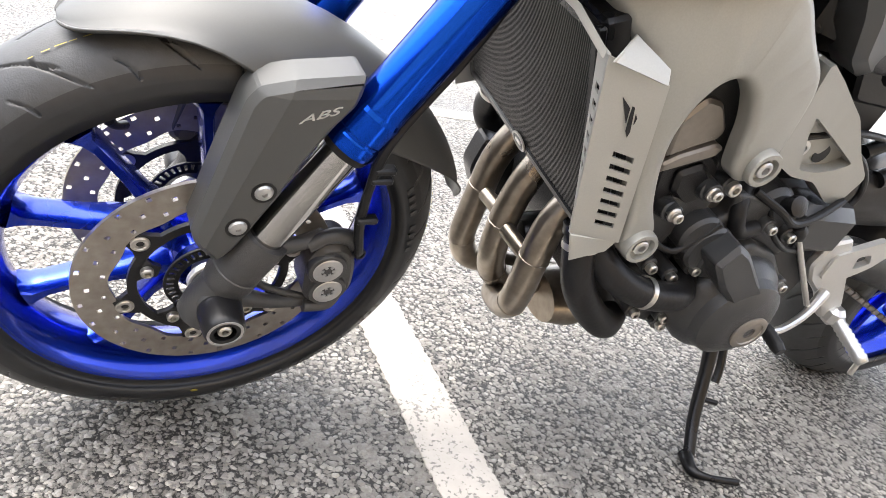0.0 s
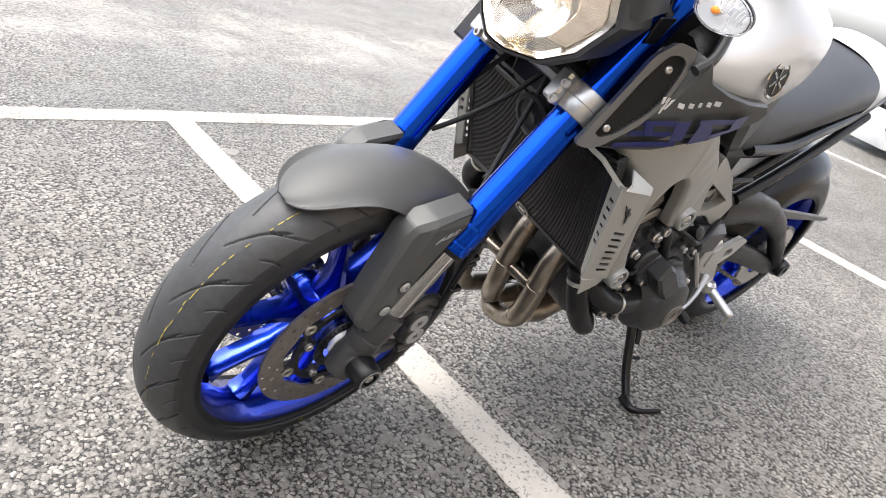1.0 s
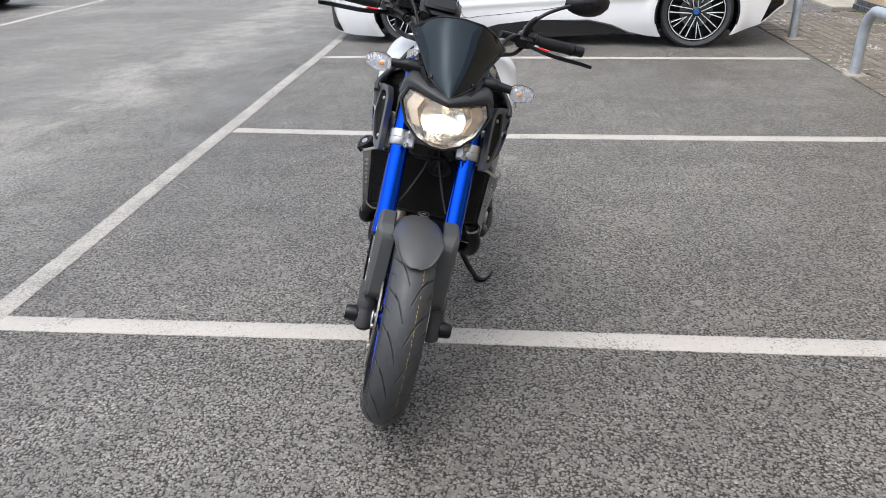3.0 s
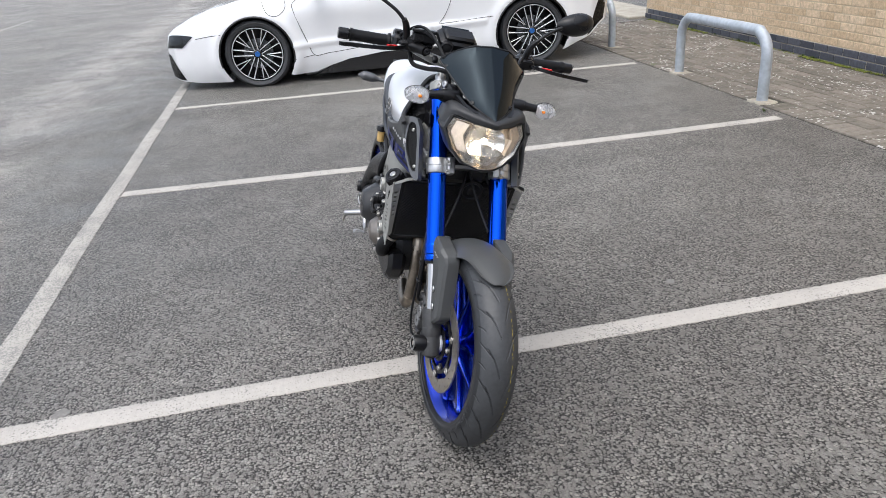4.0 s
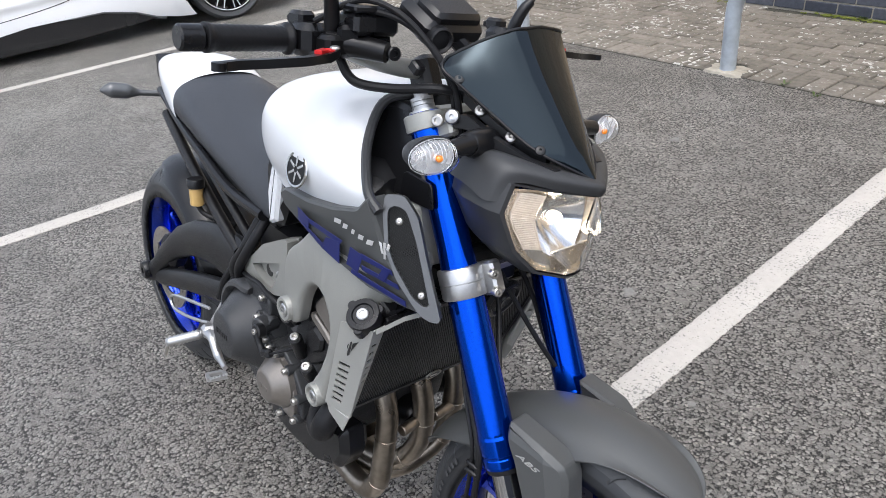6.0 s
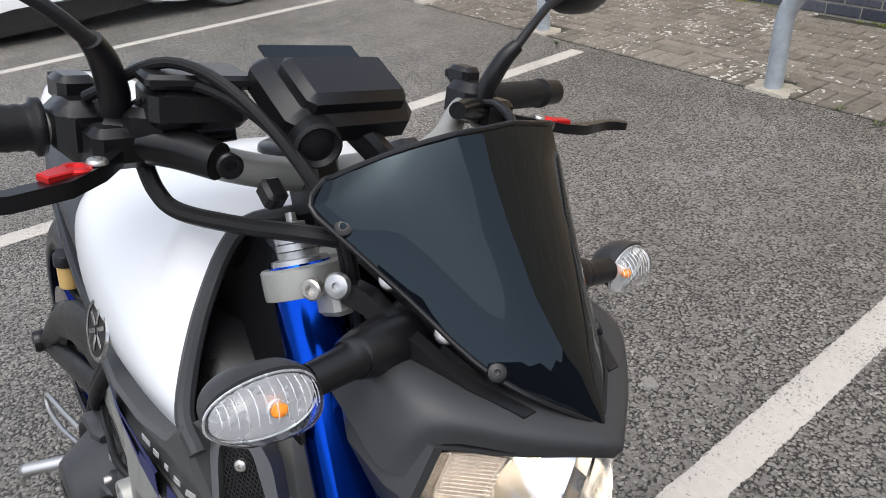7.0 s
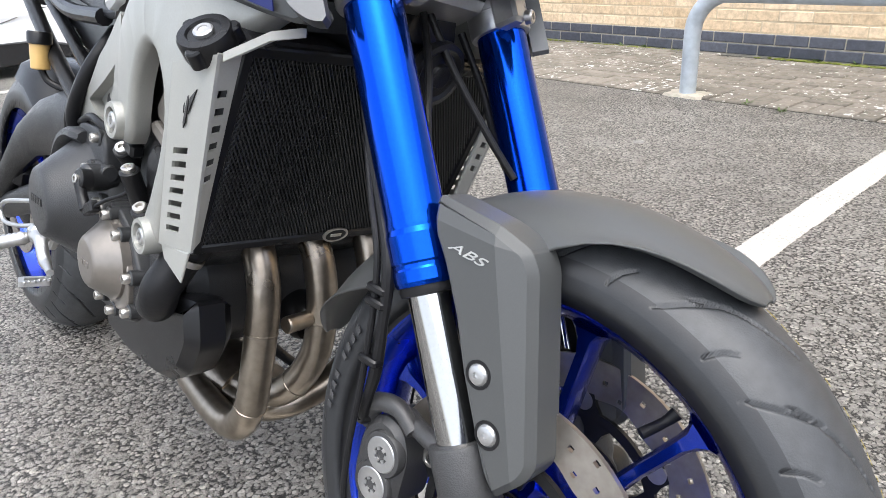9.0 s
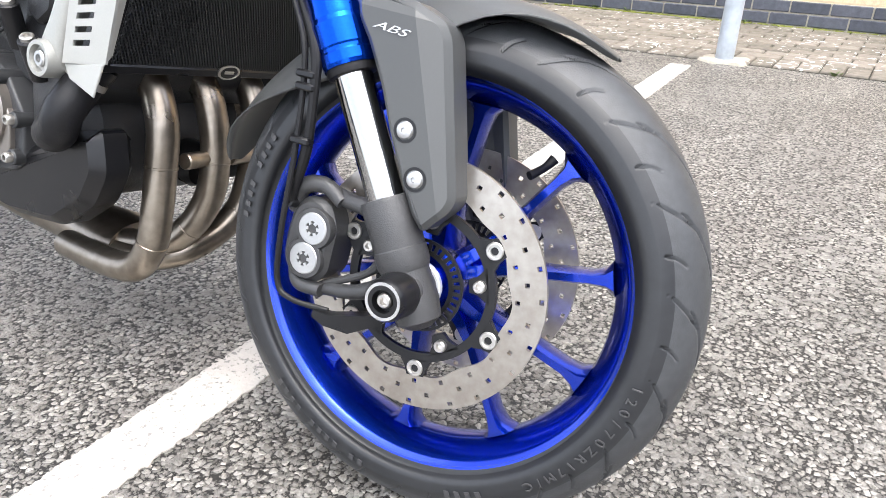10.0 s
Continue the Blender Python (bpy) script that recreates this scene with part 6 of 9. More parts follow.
# cables
for pts, r in (([(-0.40, -0.185, 1.09), (-0.36, -0.16, 1.115), (-0.30, -0.13, 1.095), (-0.255, -0.10, 1.03), (-0.25, -0.08, 0.95), (-0.25, -0.05, 0.86)], 0.0048),
               ([(-0.42, -0.21, 1.095), (-0.37, -0.17, 1.128), (-0.31, -0.14, 1.108), (-0.262, -0.105, 1.04), (-0.262, -0.08, 0.96), (-0.26, -0.05, 0.86)], 0.0042),
               ([(-0.405, -0.178, 1.05), (-0.390, -0.174, 1.028), (-0.368, -0.166, 1.018), (-0.325, -0.140, 1.018), (-0.273, -0.117, 1.026), (-0.25, -0.08, 1.02)], 0.0068),
               ([(-0.40, 0.185, 1.075), (-0.35, 0.16, 1.085), (-0.30, 0.13, 1.07), (-0.26, 0.10, 1.0), (-0.25, 0.08, 0.93), (-0.25, 0.05, 0.84)], 0.0048),
               ([(-0.41, 0.20, 1.05), (-0.37, 0.17, 1.03), (-0.31, 0.13, 1.03), (-0.265, 0.09, 1.01)], 0.006),
               ([(-0.232, 0.004, 0.76), (-0.200, -0.012, 0.705), (-0.165, -0.040, 0.645), (-0.135, -0.068, 0.60)], 0.0042),
               ([(-0.232, 0.010, 0.76), (-0.200, 0.028, 0.700), (-0.158, 0.052, 0.635), (-0.130, 0.070, 0.595)], 0.0042)):
    part("cable", tube(BM(), pts, r, 10), M_RUBBER, bike)
XF.pop()

# ---- tank, side panels, seat and tail ----
T = [
    [(-0.372, 0, 1.004), (-0.374, 0.06, 1.003), (-0.384, 0.108, 0.992), (-0.362, 0.150, 0.940), (-0.302, 0.190, 0.895), (-0.272, 0.192, 0.872)],
    [(-0.42, 0, 1.016), (-0.42, 0.075, 1.013), (-0.425, 0.138, 0.998), (-0.412, 0.182, 0.950), (-0.375, 0.206, 0.895), (-0.345, 0.190, 0.842)],
    [(-0.50, 0, 1.014), (-0.50, 0.095, 1.010), (-0.502, 0.158, 0.993), (-0.495, 0.200, 0.950), (-0.465, 0.210, 0.888), (-0.44, 0.188, 0.822)],
    [(-0.585, 0, 1.002), (-0.585, 0.095, 0.998), (-0.585, 0.158, 0.982), (-0.58, 0.195, 0.946), (-0.555, 0.200, 0.880), (-0.535, 0.176, 0.812)],
    [(-0.655, 0, 0.976), (-0.655, 0.085, 0.972), (-0.652, 0.138, 0.955), (-0.645, 0.170, 0.915), (-0.630, 0.175, 0.865), (-0.61, 0.160, 0.815)],
    [(-0.715, 0, 0.925), (-0.715, 0.06, 0.920), (-0.712, 0.095, 0.900), (-0.705, 0.118, 0.868), (-0.69, 0.124, 0.840), (-0.67, 0.118, 0.81)],
]
tank = part("tank", thick(skin(fine(T)), 0.004), M_WHITE, bike, "pearl white fuel tank", 60)
part("tank_cap", lathe(BM(), [(0.001, 0.008), (0.03, 0.008), (0.033, 0.006), (0.034, 0), (0.02, -0.004)], frame_to((-0.50, 0, 1.012), (-0.05, 0, 1)), 40), M_BLACKMETAL, tank)
for s in (1, -1):
    part("tank_rim", tube(BM(), [Vector((p[0] + 0.004, p[1] * s, p[2] - 0.003)) for p in T[0]], 0.0075, 10, 6), M_GREYDARK, tank, "dark grey rim along the tank's front edge")
    part("tank_badge", lathe(BM(), [(0.0275, 0), (0.0295, 0.0015), (0.0275, 0.0035), (0.0245, 0.0032), (0.0245, 0.0018), (0.001, 0.0018)], frame_to((-0.4535, 0.2115 * s, 0.8825), (0.03, s, 0.22)), 48), M_CHROME, tank, "round chrome badge with a dark face")
    part("badge_face", lathe(BM(), [(0.0243, 0.0019), (0.0243, 0.0024), (0.001, 0.0024)], frame_to((-0.4535, 0.2115 * s, 0.8825), (0.03, s, 0.22)), 40), M_BLACKMETAL, tank)
    bm = BM()
    m = frame_to((-0.4535, 0.2115 * s, 0.8825), (0.03, s, 0.22))
    for i in range(6):
        box(bm, (0.016, 0.0042, 0.0012), m @ Matrix.Rotation(math.pi / 6 + i * math.pi / 3, 4, "Z") @ Matrix.Translation((0.0125, 0, 0.003)), 0.0003)
    part("badge_rays", bm, M_CHROME, tank)["kind"] = "stuff"
    # black inner panel ahead of the tank
    bm = slab(BM(), fillet([(-0.262, 0.865), (-0.33, 0.865), (-0.40, 0.90), (-0.42, 0.955), (-0.40, 0.985), (-0.36, 0.992), (-0.300, 0.985), (-0.272, 0.945), (-0.256, 0.90)], 0.008, 3), 0.085 * s, 0.125 * s, 0.006)
    warp(bm, lambda v: Vector((v.x, v.y - s * 0.35 * max(0, v.z - 0.9), v.z)))
    part("inner_panel", bm, M_BLACK, bike, "black inner panel beside the steering head")

Yx = lambda x: float(np.interp(x, [-0.62, -0.52, -0.42, -0.35, -0.29, -0.25, -0.20, -0.15], [0.176, 0.198, 0.205, 0.202, 0.193, 0.178, 0.152, 0.140]))
for s in (1, -1):
    W_ = lambda v: Vector((v.x, s * (Yx(v.x) + v.y + 0.10 * (v.z - 0.80)), v.z))
    out = fillet([(-0.203, 0.730), (-0.228, 0.766), (-0.254, 0.798), (-0.263, 0.825), (-0.274, 0.865), (-0.281, 0.890), (-0.305, 0.864), (-0.36, 0.851), (-0.43, 0.842), (-0.505, 0.838), (-0.535, 0.822), (-0.515, 0.802), (-0.45, 0.786), (-0.38, 0.766), (-0.30, 0.744), (-0.24, 0.728), (-0.212, 0.722)], 0.006, 2)
    bm = slab(BM(), out, -0.03, 0.004, 0.004)
    shroud = part("side_panel", warp(bm, W_), M_GREY, bike, "matt dark grey side panel with a mesh scoop")
    # the scoop lies on a face of its own, turned forwards
    SM = Matrix.Translation((-0.272, 0.1775 * s, 0.865)) @ Matrix(((0.616, 0.618, 0.489, 0), (-0.675 * s, 0.734 * s, -0.078 * s, 0), (0.407, 0.282, -0.869, 0), (0, 0, 0, 1)))
    outer = fillet([(0.008, -0.024), (0.033, -0.013), (0.041, 0.023), (0.033, 0.082), (0.023, 0.172), (0.008, 0.165), (-0.003, 0.150), (-0.017, 0.094), (-0.018, 0.05), (-0.004, 0.0)], 0.006, 3)
    inner = fillet([(0.006, -0.004), (0.018, -0.004), (0.029, 0.008), (0.0275, 0.055), (0.0155, 0.144), (0.0065, 0.142), (-0.0035, 0.125), (-0.0125, 0.075), (-0.0125, 0.05), (-0.001, 0.012)], 0.006, 3)
    bm = ring_slab(BM(), outer, inner, -0.016, 0.003, 64, SM)
    part("scoop_frame", bm, M_SILVERPAINT, shroud, "satin silver scoop surround")
    bm = BM()
    def inside(x, z):
        n_, c_ = len(inner), False
        for i in range(n_):
            (x1, z1), (x2, z2) = inner[i], inner[i - 1]
            if (z1 > z) != (z2 > z) and x < (x2 - x1) * (z - z1) / (z2 - z1) + x1:
                c_ = not c_
        return c_
    for fam in (1, -1):
        for k in range(-40, 40):
            q0 = None
            for t in np.linspace(-0.09, 0.09, 161):
                x, z = 0.008 + k * 0.0036 + t * 0.6 * fam, 0.07 + t
                if inside(x, z):
                    q0 = q0 or (x, z)
                    q1 = (x, z)
            if q0 and q0 != q1:
                a_, b_ = Vector((q0[0], -0.004, q0[1])), Vector((q1[0], -0.004, q1[1]))
                d_ = (b_ - a_).normalized().cross(Vector((0, 1, 0))) * 0.0006
                e_ = Vector((0, 0.0006, 0))
                loft(bm, [[SM @ (p + d_ + e_), SM @ (p - d_ + e_), SM @ (p - d_ - e_), SM @ (p + d_ - e_)] for p in (a_, b_)])
    part("scoop_mesh", bm, M_MESH, shroud, "black wire mesh")["kind"] = "stuff"
    bm = slab(BM(), inner, -0.012, -0.008, 0.0005, SM)
    part("scoop_backing", bm, M_BLACK, shroud)
    for x, z in ((0.0135, 0.0185), (0.0085, 0.1265)):
        p = SM @ Vector((x, -0.004, z))
        part("panel_screw", button(BM(), p, (0.618, 0.734 * s, 0.28), 0.0056, 0.0045), M_STEEL, shroud)
    # pale maker's bars and the dark blue graphic
    bm = BM()
    for i, w_ in enumerate((0.014, 0.009, 0.006, 0.010, 0.010)):
        x = -0.345 + i * 0.0158
        z = 0.834 - i * 0.0036
        slab(bm, [(x + w_ / 2 + 0.0015, z + 0.0038), (x - w_ / 2 + 0.0015, z + 0.0038), (x - w_ / 2 - 0.0015, z - 0.0038), (x + w_ / 2 - 0.0015, z - 0.0038)], 0.004, 0.0048, 0.0002)
    for dx in (-1, 0, 1):
        slab(bm, [(-0.260 + dx * 0.007, 0.826), (-0.256 + dx * 0.007, 0.826 - abs(dx) * 0.002), (-0.258 + dx * 0.003, 0.800 + abs(dx) * 0.008), (-0.261 + dx * 0.003, 0.800 + abs(dx) * 0.008)], 0.004, 0.0048, 0.0002)
    part("panel_mark", warp(bm, W_), M_BADGE, shroud, "pale slanted bars")["kind"] = "stuff"
    for i, poly in enumerate(([(-0.465, 0.795), (-0.462, 0.820), (-0.425, 0.812), (-0.432, 0.788)], [(-0.425, 0.812), (-0.432, 0.804), (-0.345, 0.796), (-0.338, 0.804)], [(-0.345, 0.800), (-0.380, 0.796), (-0.398, 0.773), (-0.350, 0.762)],
                 [(-0.462, 0.795), (-0.432, 0.794), (-0.385, 0.780), (-0.392, 0.771)],
                 [(-0.322, 0.800), (-0.296, 0.794), (-0.310, 0.762), (-0.334, 0.768)], [(-0.300, 0.797), (-0.250, 0.785), (-0.248, 0.777), (-0.300, 0.788)], [(-0.300, 0.778), (-0.242, 0.764), (-0.240, 0.756), (-0.300, 0.770)],
                 [(-0.262, 0.787), (-0.250, 0.785), (-0.262, 0.762), (-0.274, 0.766)], [(-0.325, 0.756), (-0.232, 0.731), (-0.232, 0.740), (-0.322, 0.764)])):
        part("panel_stripe", warp(slab(BM(), poly, 0.004, 0.0045 + 0.00008 * i, 0.0002), W_), M_BLUEGFX, shroud, "dark blue painted stripe")
    # grey panel between tank and seat
    bm = slab(BM(), fillet([(-0.555, 0.805), (-0.60, 0.83), (-0.66, 0.86), (-0.70, 0.82), (-0.70, 0.74), (-0.665, 0.70), (-0.62, 0.72), (-0.585, 0.77)], 0.01, 3), 0.10 * s, 0.165 * s, 0.012)
    warp(bm, lambda v: Vector((v.x, v.y - s * 0.25 * max(0, -0.6 - v.x), v.z)))
    part("knee_panel", bm, M_BLACK if s < 0 else M_SILVERPAINT, bike, "black knee panel" if s < 0 else "satin silver knee panel")
    bm = slab(BM(), fillet([(-0.600, 0.862), (-0.588, 0.838), (-0.598, 0.790), (-0.612, 0.735), (-0.640, 0.722), (-0.640, 0.790), (-0.622, 0.840)], 0.006, 3), 0.12 * s, 0.171 * s, 0.006)
    if s < 0:
        part("knee_strip", bm, M_WHITE, bike, "pearl white strip between seat and tank")
    bm = slab(BM(), fillet([(-0.36, 0.77), (-0.355, 0.858), (-0.300, 0.876), (-0.266, 0.866), (-0.250, 0.77)], 0.010, 3), 0.04 * s, 0.127 * s, 0.008)
    part("frame_nose", bm, M_FRAME, bike, "satin grey frame nose beside the steering head")

SEAT = [
    [(-0.63, 0, 0.872), (-0.63, 0.05, 0.868), (-0.625, 0.095, 0.842), (-0.63, 0.140, 0.770), (-0.64, 0.158, 0.712)],
    [(-0.72, 0, 0.846), (-0.72, 0.06, 0.842), (-0.72, 0.112, 0.812), (-0.715, 0.148, 0.760), (-0.70, 0.158, 0.712)],
    [(-0.84, 0, 0.832), (-0.84, 0.085, 0.828), (-0.84, 0.135, 0.800), (-0.83, 0.152, 0.765), (-0.81, 0.148, 0.732)],
    [(-0.98, 0, 0.855), (-0.98, 0.092, 0.851), (-0.98, 0.140, 0.824), (-0.97, 0.150, 0.790), (-0.95, 0.140, 0.757)],
    [(-1.12, 0, 0.893), (-1.125, 0.082, 0.888), (-1.13, 0.127, 0.862), (-1.13, 0.137, 0.820), (-1.11, 0.125, 0.784)],
    [(-1.21, 0, 0.908), (-1.22, 0.072, 0.902), (-1.23, 0.114, 0.872), (-1.24, 0.124, 0.826), (-1.23, 0.114, 0.795)],
]
soften(part("seat", thick(skin(SEAT), 0.02), M_SEAT, bike, "black vinyl rider's seat", 60), 2)
TAIL = [
    [(-1.16, 0, 0.905), (-1.17, 0.075, 0.898), (-1.19, 0.117, 0.866), (-1.20, 0.130, 0.820), (-1.19, 0.120, 0.790)],
    [(-1.20, 0, 0.926), (-1.21, 0.076, 0.918), (-1.22, 0.115, 0.880), (-1.23, 0.127, 0.832), (-1.22, 0.117, 0.795)],
    [(-1.27, 0, 0.936), (-1.27, 0.070, 0.927), (-1.28, 0.106, 0.890), (-1.29, 0.115, 0.842), (-1.28, 0.105, 0.804)],
    [(-1.36, 0, 0.926), (-1.36, 0.060, 0.918), (-1.37, 0.088, 0.892), (-1.37, 0.094, 0.858), (-1.36, 0.085, 0.822)],
    [(-1.47, 0, 0.908), (-1.47, 0.038, 0.902), (-1.47, 0.056, 0.888), (-1.47, 0.060, 0.868), (-1.46, 0.052, 0.845)],
]
tail = part("tail_cowl", thick(skin(TAIL), 0.004), M_WHITE, bike, "pearl white tail cowl", 60)
soften(tail, 2)
bm = loft(BM(), [[Vector((x, y * w_, z)) for y, z in ((-1, z0), (1, z0), (1, z1), (-1, z1))] for x, w_, z0, z1 in ((-1.16, 0.09, 0.77, 0.80), (-1.40, 0.062, 0.80, 0.86), (-1.50, 0.05, 0.845, 0.9), (-1.535, 0.035, 0.865, 0.888))])
part("tail_lamp_housing", bm, M_BLACK, tail)
bm = BM()
loft(bm, [[Vector((x, y * w_, z + dz)) for y, dz in ((-1, -0.01), (1, -0.01), (1, 0.01), (-1, 0.01))] for x, w_, z in ((-1.34, 0.05, 0.80), (-1.42, 0.045, 0.775), (-1.47, 0.04, 0.745))])
part("plate_hanger", bm, M_BLACK, tail, "short black plate hanger under the tail")
for s in (1, -1):
    part("rear_indicator", tube(BM(), [(-1.46, 0.05 * s, 0.80), (-1.475, 0.11 * s, 0.805), (-1.48, 0.14 * s, 0.81), (-1.485, 0.18 * s, 0.815), (-1.49, 0.205 * s, 0.815)], [0.008, 0.008, 0.02, 0.021, 0.004], 14), M_SILVERPAINT, tail, "grey rear indicator")
    part("grab_edge", tube(BM(), [(-0.70, 0.150 * s, 0.715), (-0.85, 0.148 * s, 0.722), (-1.0, 0.138 * s, 0.755), (-1.15, 0.122 * s, 0.782), (-1.40, 0.082 * s, 0.825)], [0.012, 0.012, 0.011, 0.010, 0.008], 10), M_BLACK, bike)

# ---- frame, radiator, engine ----
def cushion(outline, a, b, r, steps=4):
    """An outline of (x, z) from y = a to b whose outer rim is rounded by r."""
    o = [Vector(p) for p in outline]
    n = len(o)
    if sum(o[i].x * o[(i + 1) % n].y - o[(i + 1) % n].x * o[i].y for i in range(n)) < 0:
        o = o[::-1]
    sg = 1 if b > a else -1
    rings = [[Vector((p.x, a, p.y)) for p in o]]
    for k in range(steps + 1):
        q = math.pi / 2 * k / steps
        d, h = r * (1 - math.cos(q)), b - sg * r * (1 - math.sin(q))
        ring = []
        for i in range(n):
            e1, e2 = (o[i] - o[i - 1]).normalized(), (o[(i + 1) % n] - o[i]).normalized()
            v = Vector((-e1.y - e2.y, e1.x + e2.x))
            v = v / max(0.5, v.length_squared / 2)
            ring.append(Vector((o[i].x + v.x * d, h, o[i].y + v.y * d)))
        rings.append(ring)
    bm = loft(BM(), rings)
    bm.normal_update()
    bmesh.ops.triangulate(bm, faces=[f for f in bm.faces if len(f.verts) > 4])
    for x in (-0.69, -0.65, -0.61, -0.57, -0.535, -0.50, -0.465, -0.43, -0.405, -0.38, -0.355, -0.33, -0.31, -0.29, -0.27):
        bmesh.ops.bisect_plane(bm, geom=bm.verts[:] + bm.edges[:] + bm.faces[:], plane_co=(x, 0, 0), plane_no=(1, 0, 0))
    return bm


SPAR = fillet([(-0.25, 0.742), (-0.285, 0.708), (-0.315, 0.685), (-0.330, 0.660), (-0.347, 0.628), (-0.378, 0.553), (-0.396, 0.507), (-0.406, 0.474), (-0.428, 0.459), (-0.449, 0.470), (-0.449, 0.497), (-0.419, 0.535), (-0.399, 0.576), (-0.388, 0.618), (-0.391, 0.655), (-0.405, 0.685), (-0.428, 0.692), (-0.457, 0.676), (-0.484, 0.642), (-0.498, 0.606), (-0.511, 0.580), (-0.532, 0.567), (-0.560, 0.570), (-0.574, 0.590), (-0.574, 0.62), (-0.568, 0.66), (-0.560, 0.69), (-0.543, 0.712), (-0.498, 0.742), (-0.45, 0.785), (-0.34, 0.81), (-0.25, 0.80)], 0.02, 5)
REAR = fillet([(-0.548, 0.725), (-0.575, 0.600), (-0.636, 0.576), (-0.690, 0.570), (-0.750, 0.538), (-0.778, 0.540), (-0.792, 0.583), (-0.742, 0.616), (-0.681, 0.665), (-0.600, 0.704)], 0.008, 3)
POCKET = fillet([(-0.594, 0.660), (-0.608, 0.634), (-0.642, 0.586), (-0.680, 0.584), (-0.711, 0.590), (-0.738, 0.602), (-0.646, 0.640)], 0.006, 3)
for s in (1, -1):
    fw = lambda v: Vector((v.x, s * (v.y + float(np.interp(v.x, [-0.80, -0.69, -0.65, -0.61, -0.57, -0.535, -0.50, -0.465, -0.43, -0.405, -0.38, -0.355, -0.33, -0.31, -0.29, -0.27, -0.25], [0.160, 0.166, 0.169, 0.174, 0.181, 0.187, 0.193, 0.198, 0.201, 0.202, 0.200, 0.196, 0.189, 0.181, 0.170, 0.156, 0.138])) - 0.12 * max(0, v.z - 0.72)), v.z))
    fr_side = part("frame_spar", warp(cushion(SPAR, -0.026, 0.0, 0.011), fw), M_FRAME, bike, "satin grey cast aluminium frame spar", 50)
    part("frame_plate", warp(ring_slab(BM(), REAR, POCKET, -0.034, -0.003, 72), fw), M_FRAME, fr_side, "cast plate towards the swingarm pivot", 40)
    part("plate_web", warp(slab(BM(), REAR, -0.034, -0.022, 0.003), fw), M_FRAME, fr_side)
    # boss and front mount
    part("engine_mount", lathe(BM(), [(0.022, -0.03), (0.0215, -0.004), (0.020, 0.0), (0.0155, 0.0), (0.014, -0.007), (0.005, -0.008)], frame_to((-0.4285, 0.210 * s, 0.482), (0, s, 0)), 32), M_FRAME, fr_side)
    part("mount_bolt", bolt(BM(), (-0.4285, 0.201 * s, 0.482), (0, s, 0), 0.0095, 0.008, 24), M_ALU, fr_side)
    part("frame_boss", lathe(BM(), [(0.023, -0.04), (0.023, -0.003), (0.0215, 0.0), (0.016, 0.0), (0.0145, -0.008), (0.005, -0.009)], frame_to((-0.544, 0.198 * s, 0.596), (0, s, 0)), 32), M_FRAME, fr_side)
    part("boss_bolt", bolt(BM(), (-0.544, 0.189 * s, 0.596), (0, s, 0), 0.0105, 0.009, 20), M_ALU, fr_side)
    part("pocket_bolt", bolt(BM(), (-0.640, 0.149 * s, 0.608), (0, s, 0), 0.012, 0.006, 20), M_ALU, fr_side)
    # black disc on the web, painting in the shade of an uncut hole
    part("hole_disc", lathe(BM(), [(0.013, 0), (0.013, 0.002), (0.001, 0.002)], frame_to((-0.688, 0.146 * s, 0.603), (0, s, 0)), 20), M_BLACK, fr_side, "black disc standing for a dark hole in the frame plate")

# radiator with its mesh guard
RA, RB = Vector((-0.258, 0, 0.702)), Vector((-0.366, 0, 0.476))
rd = (RB - RA).normalized()
rn = Vector((rd.z * -1, 0, rd.x)) * -1
rn = Vector((0.903, 0, -0.43))
hgt = (RB - RA).length
RM = Matrix.Translation(RA) @ Matrix((Vector((0, 1, 0)), rd, rn)).transposed().to_4x4()
bm = BM()
box(bm, (0.34, hgt, 0.03), RM @ Matrix.Translation((0, hgt / 2, -0.022)), 0.004)
rad = part("radiator", bm, M_BLACK, bike, "black radiator behind a mesh guard")
bm = BM()
for x, y, w_, h_ in ((0, 0.006, 0.36, 0.012), (0, hgt - 0.006, 0.36, 0.012), (-0.174, hgt / 2, 0.012, hgt), (0.174, hgt / 2, 0.012, hgt)):
    box(bm, (w_, h_, 0.010), RM @ Matrix.Translation((x, y, 0)), 0.002)
part("guard_frame", bm, M_BLACK, rad)
bm = BM()
nx = 76
for k in range(-45, nx):
    for sg in (1, -1):
        x0 = -0.168 + k * 0.0045
        a, b = (x0, 0.012), (x0 + (hgt - 0.024) * 0.55, hgt - 0.012)
        pts = []
        for (u, v) in (a, b):
            pts.append([u, v])
        # clip at the sides
        (u0, v0), (u1, v1) = pts
        if u1 < -0.168 or u0 > 0.168:
            continue
        if u0 < -0.168:
            v0 += (-0.168 - u0) / (u1 - u0) * (v1 - v0)
            u0 = -0.168
        if u1 > 0.168:
            v1 = v0 + (0.168 - u0) / (u1 - u0) * (v1 - v0)
            u1 = 0.168
        p, q = RM @ Vector((u0 * sg, v0, 0.002 * (1 if sg > 0 else 0))), RM @ Vector((u1 * sg, v1, 0.002 * (1 if sg > 0 else 0)))
        d_ = (q - p).normalized().cross(rn) * 0.0007
        loft(bm, [[c + d_ + rn * 0.0008, c - d_ + rn * 0.0008, c - d_ - rn * 0.0008, c + d_ - rn * 0.0008] for c in (p, q)])
part("guard_mesh", bm, M_MESHGREY, rad, "black expanded mesh")["kind"] = "stuff"
GB = RM @ Matrix.Translation((0.006, hgt - 0.009, 0.005)) @ Matrix.Diagonal((1.25, 0.72, 1, 1))
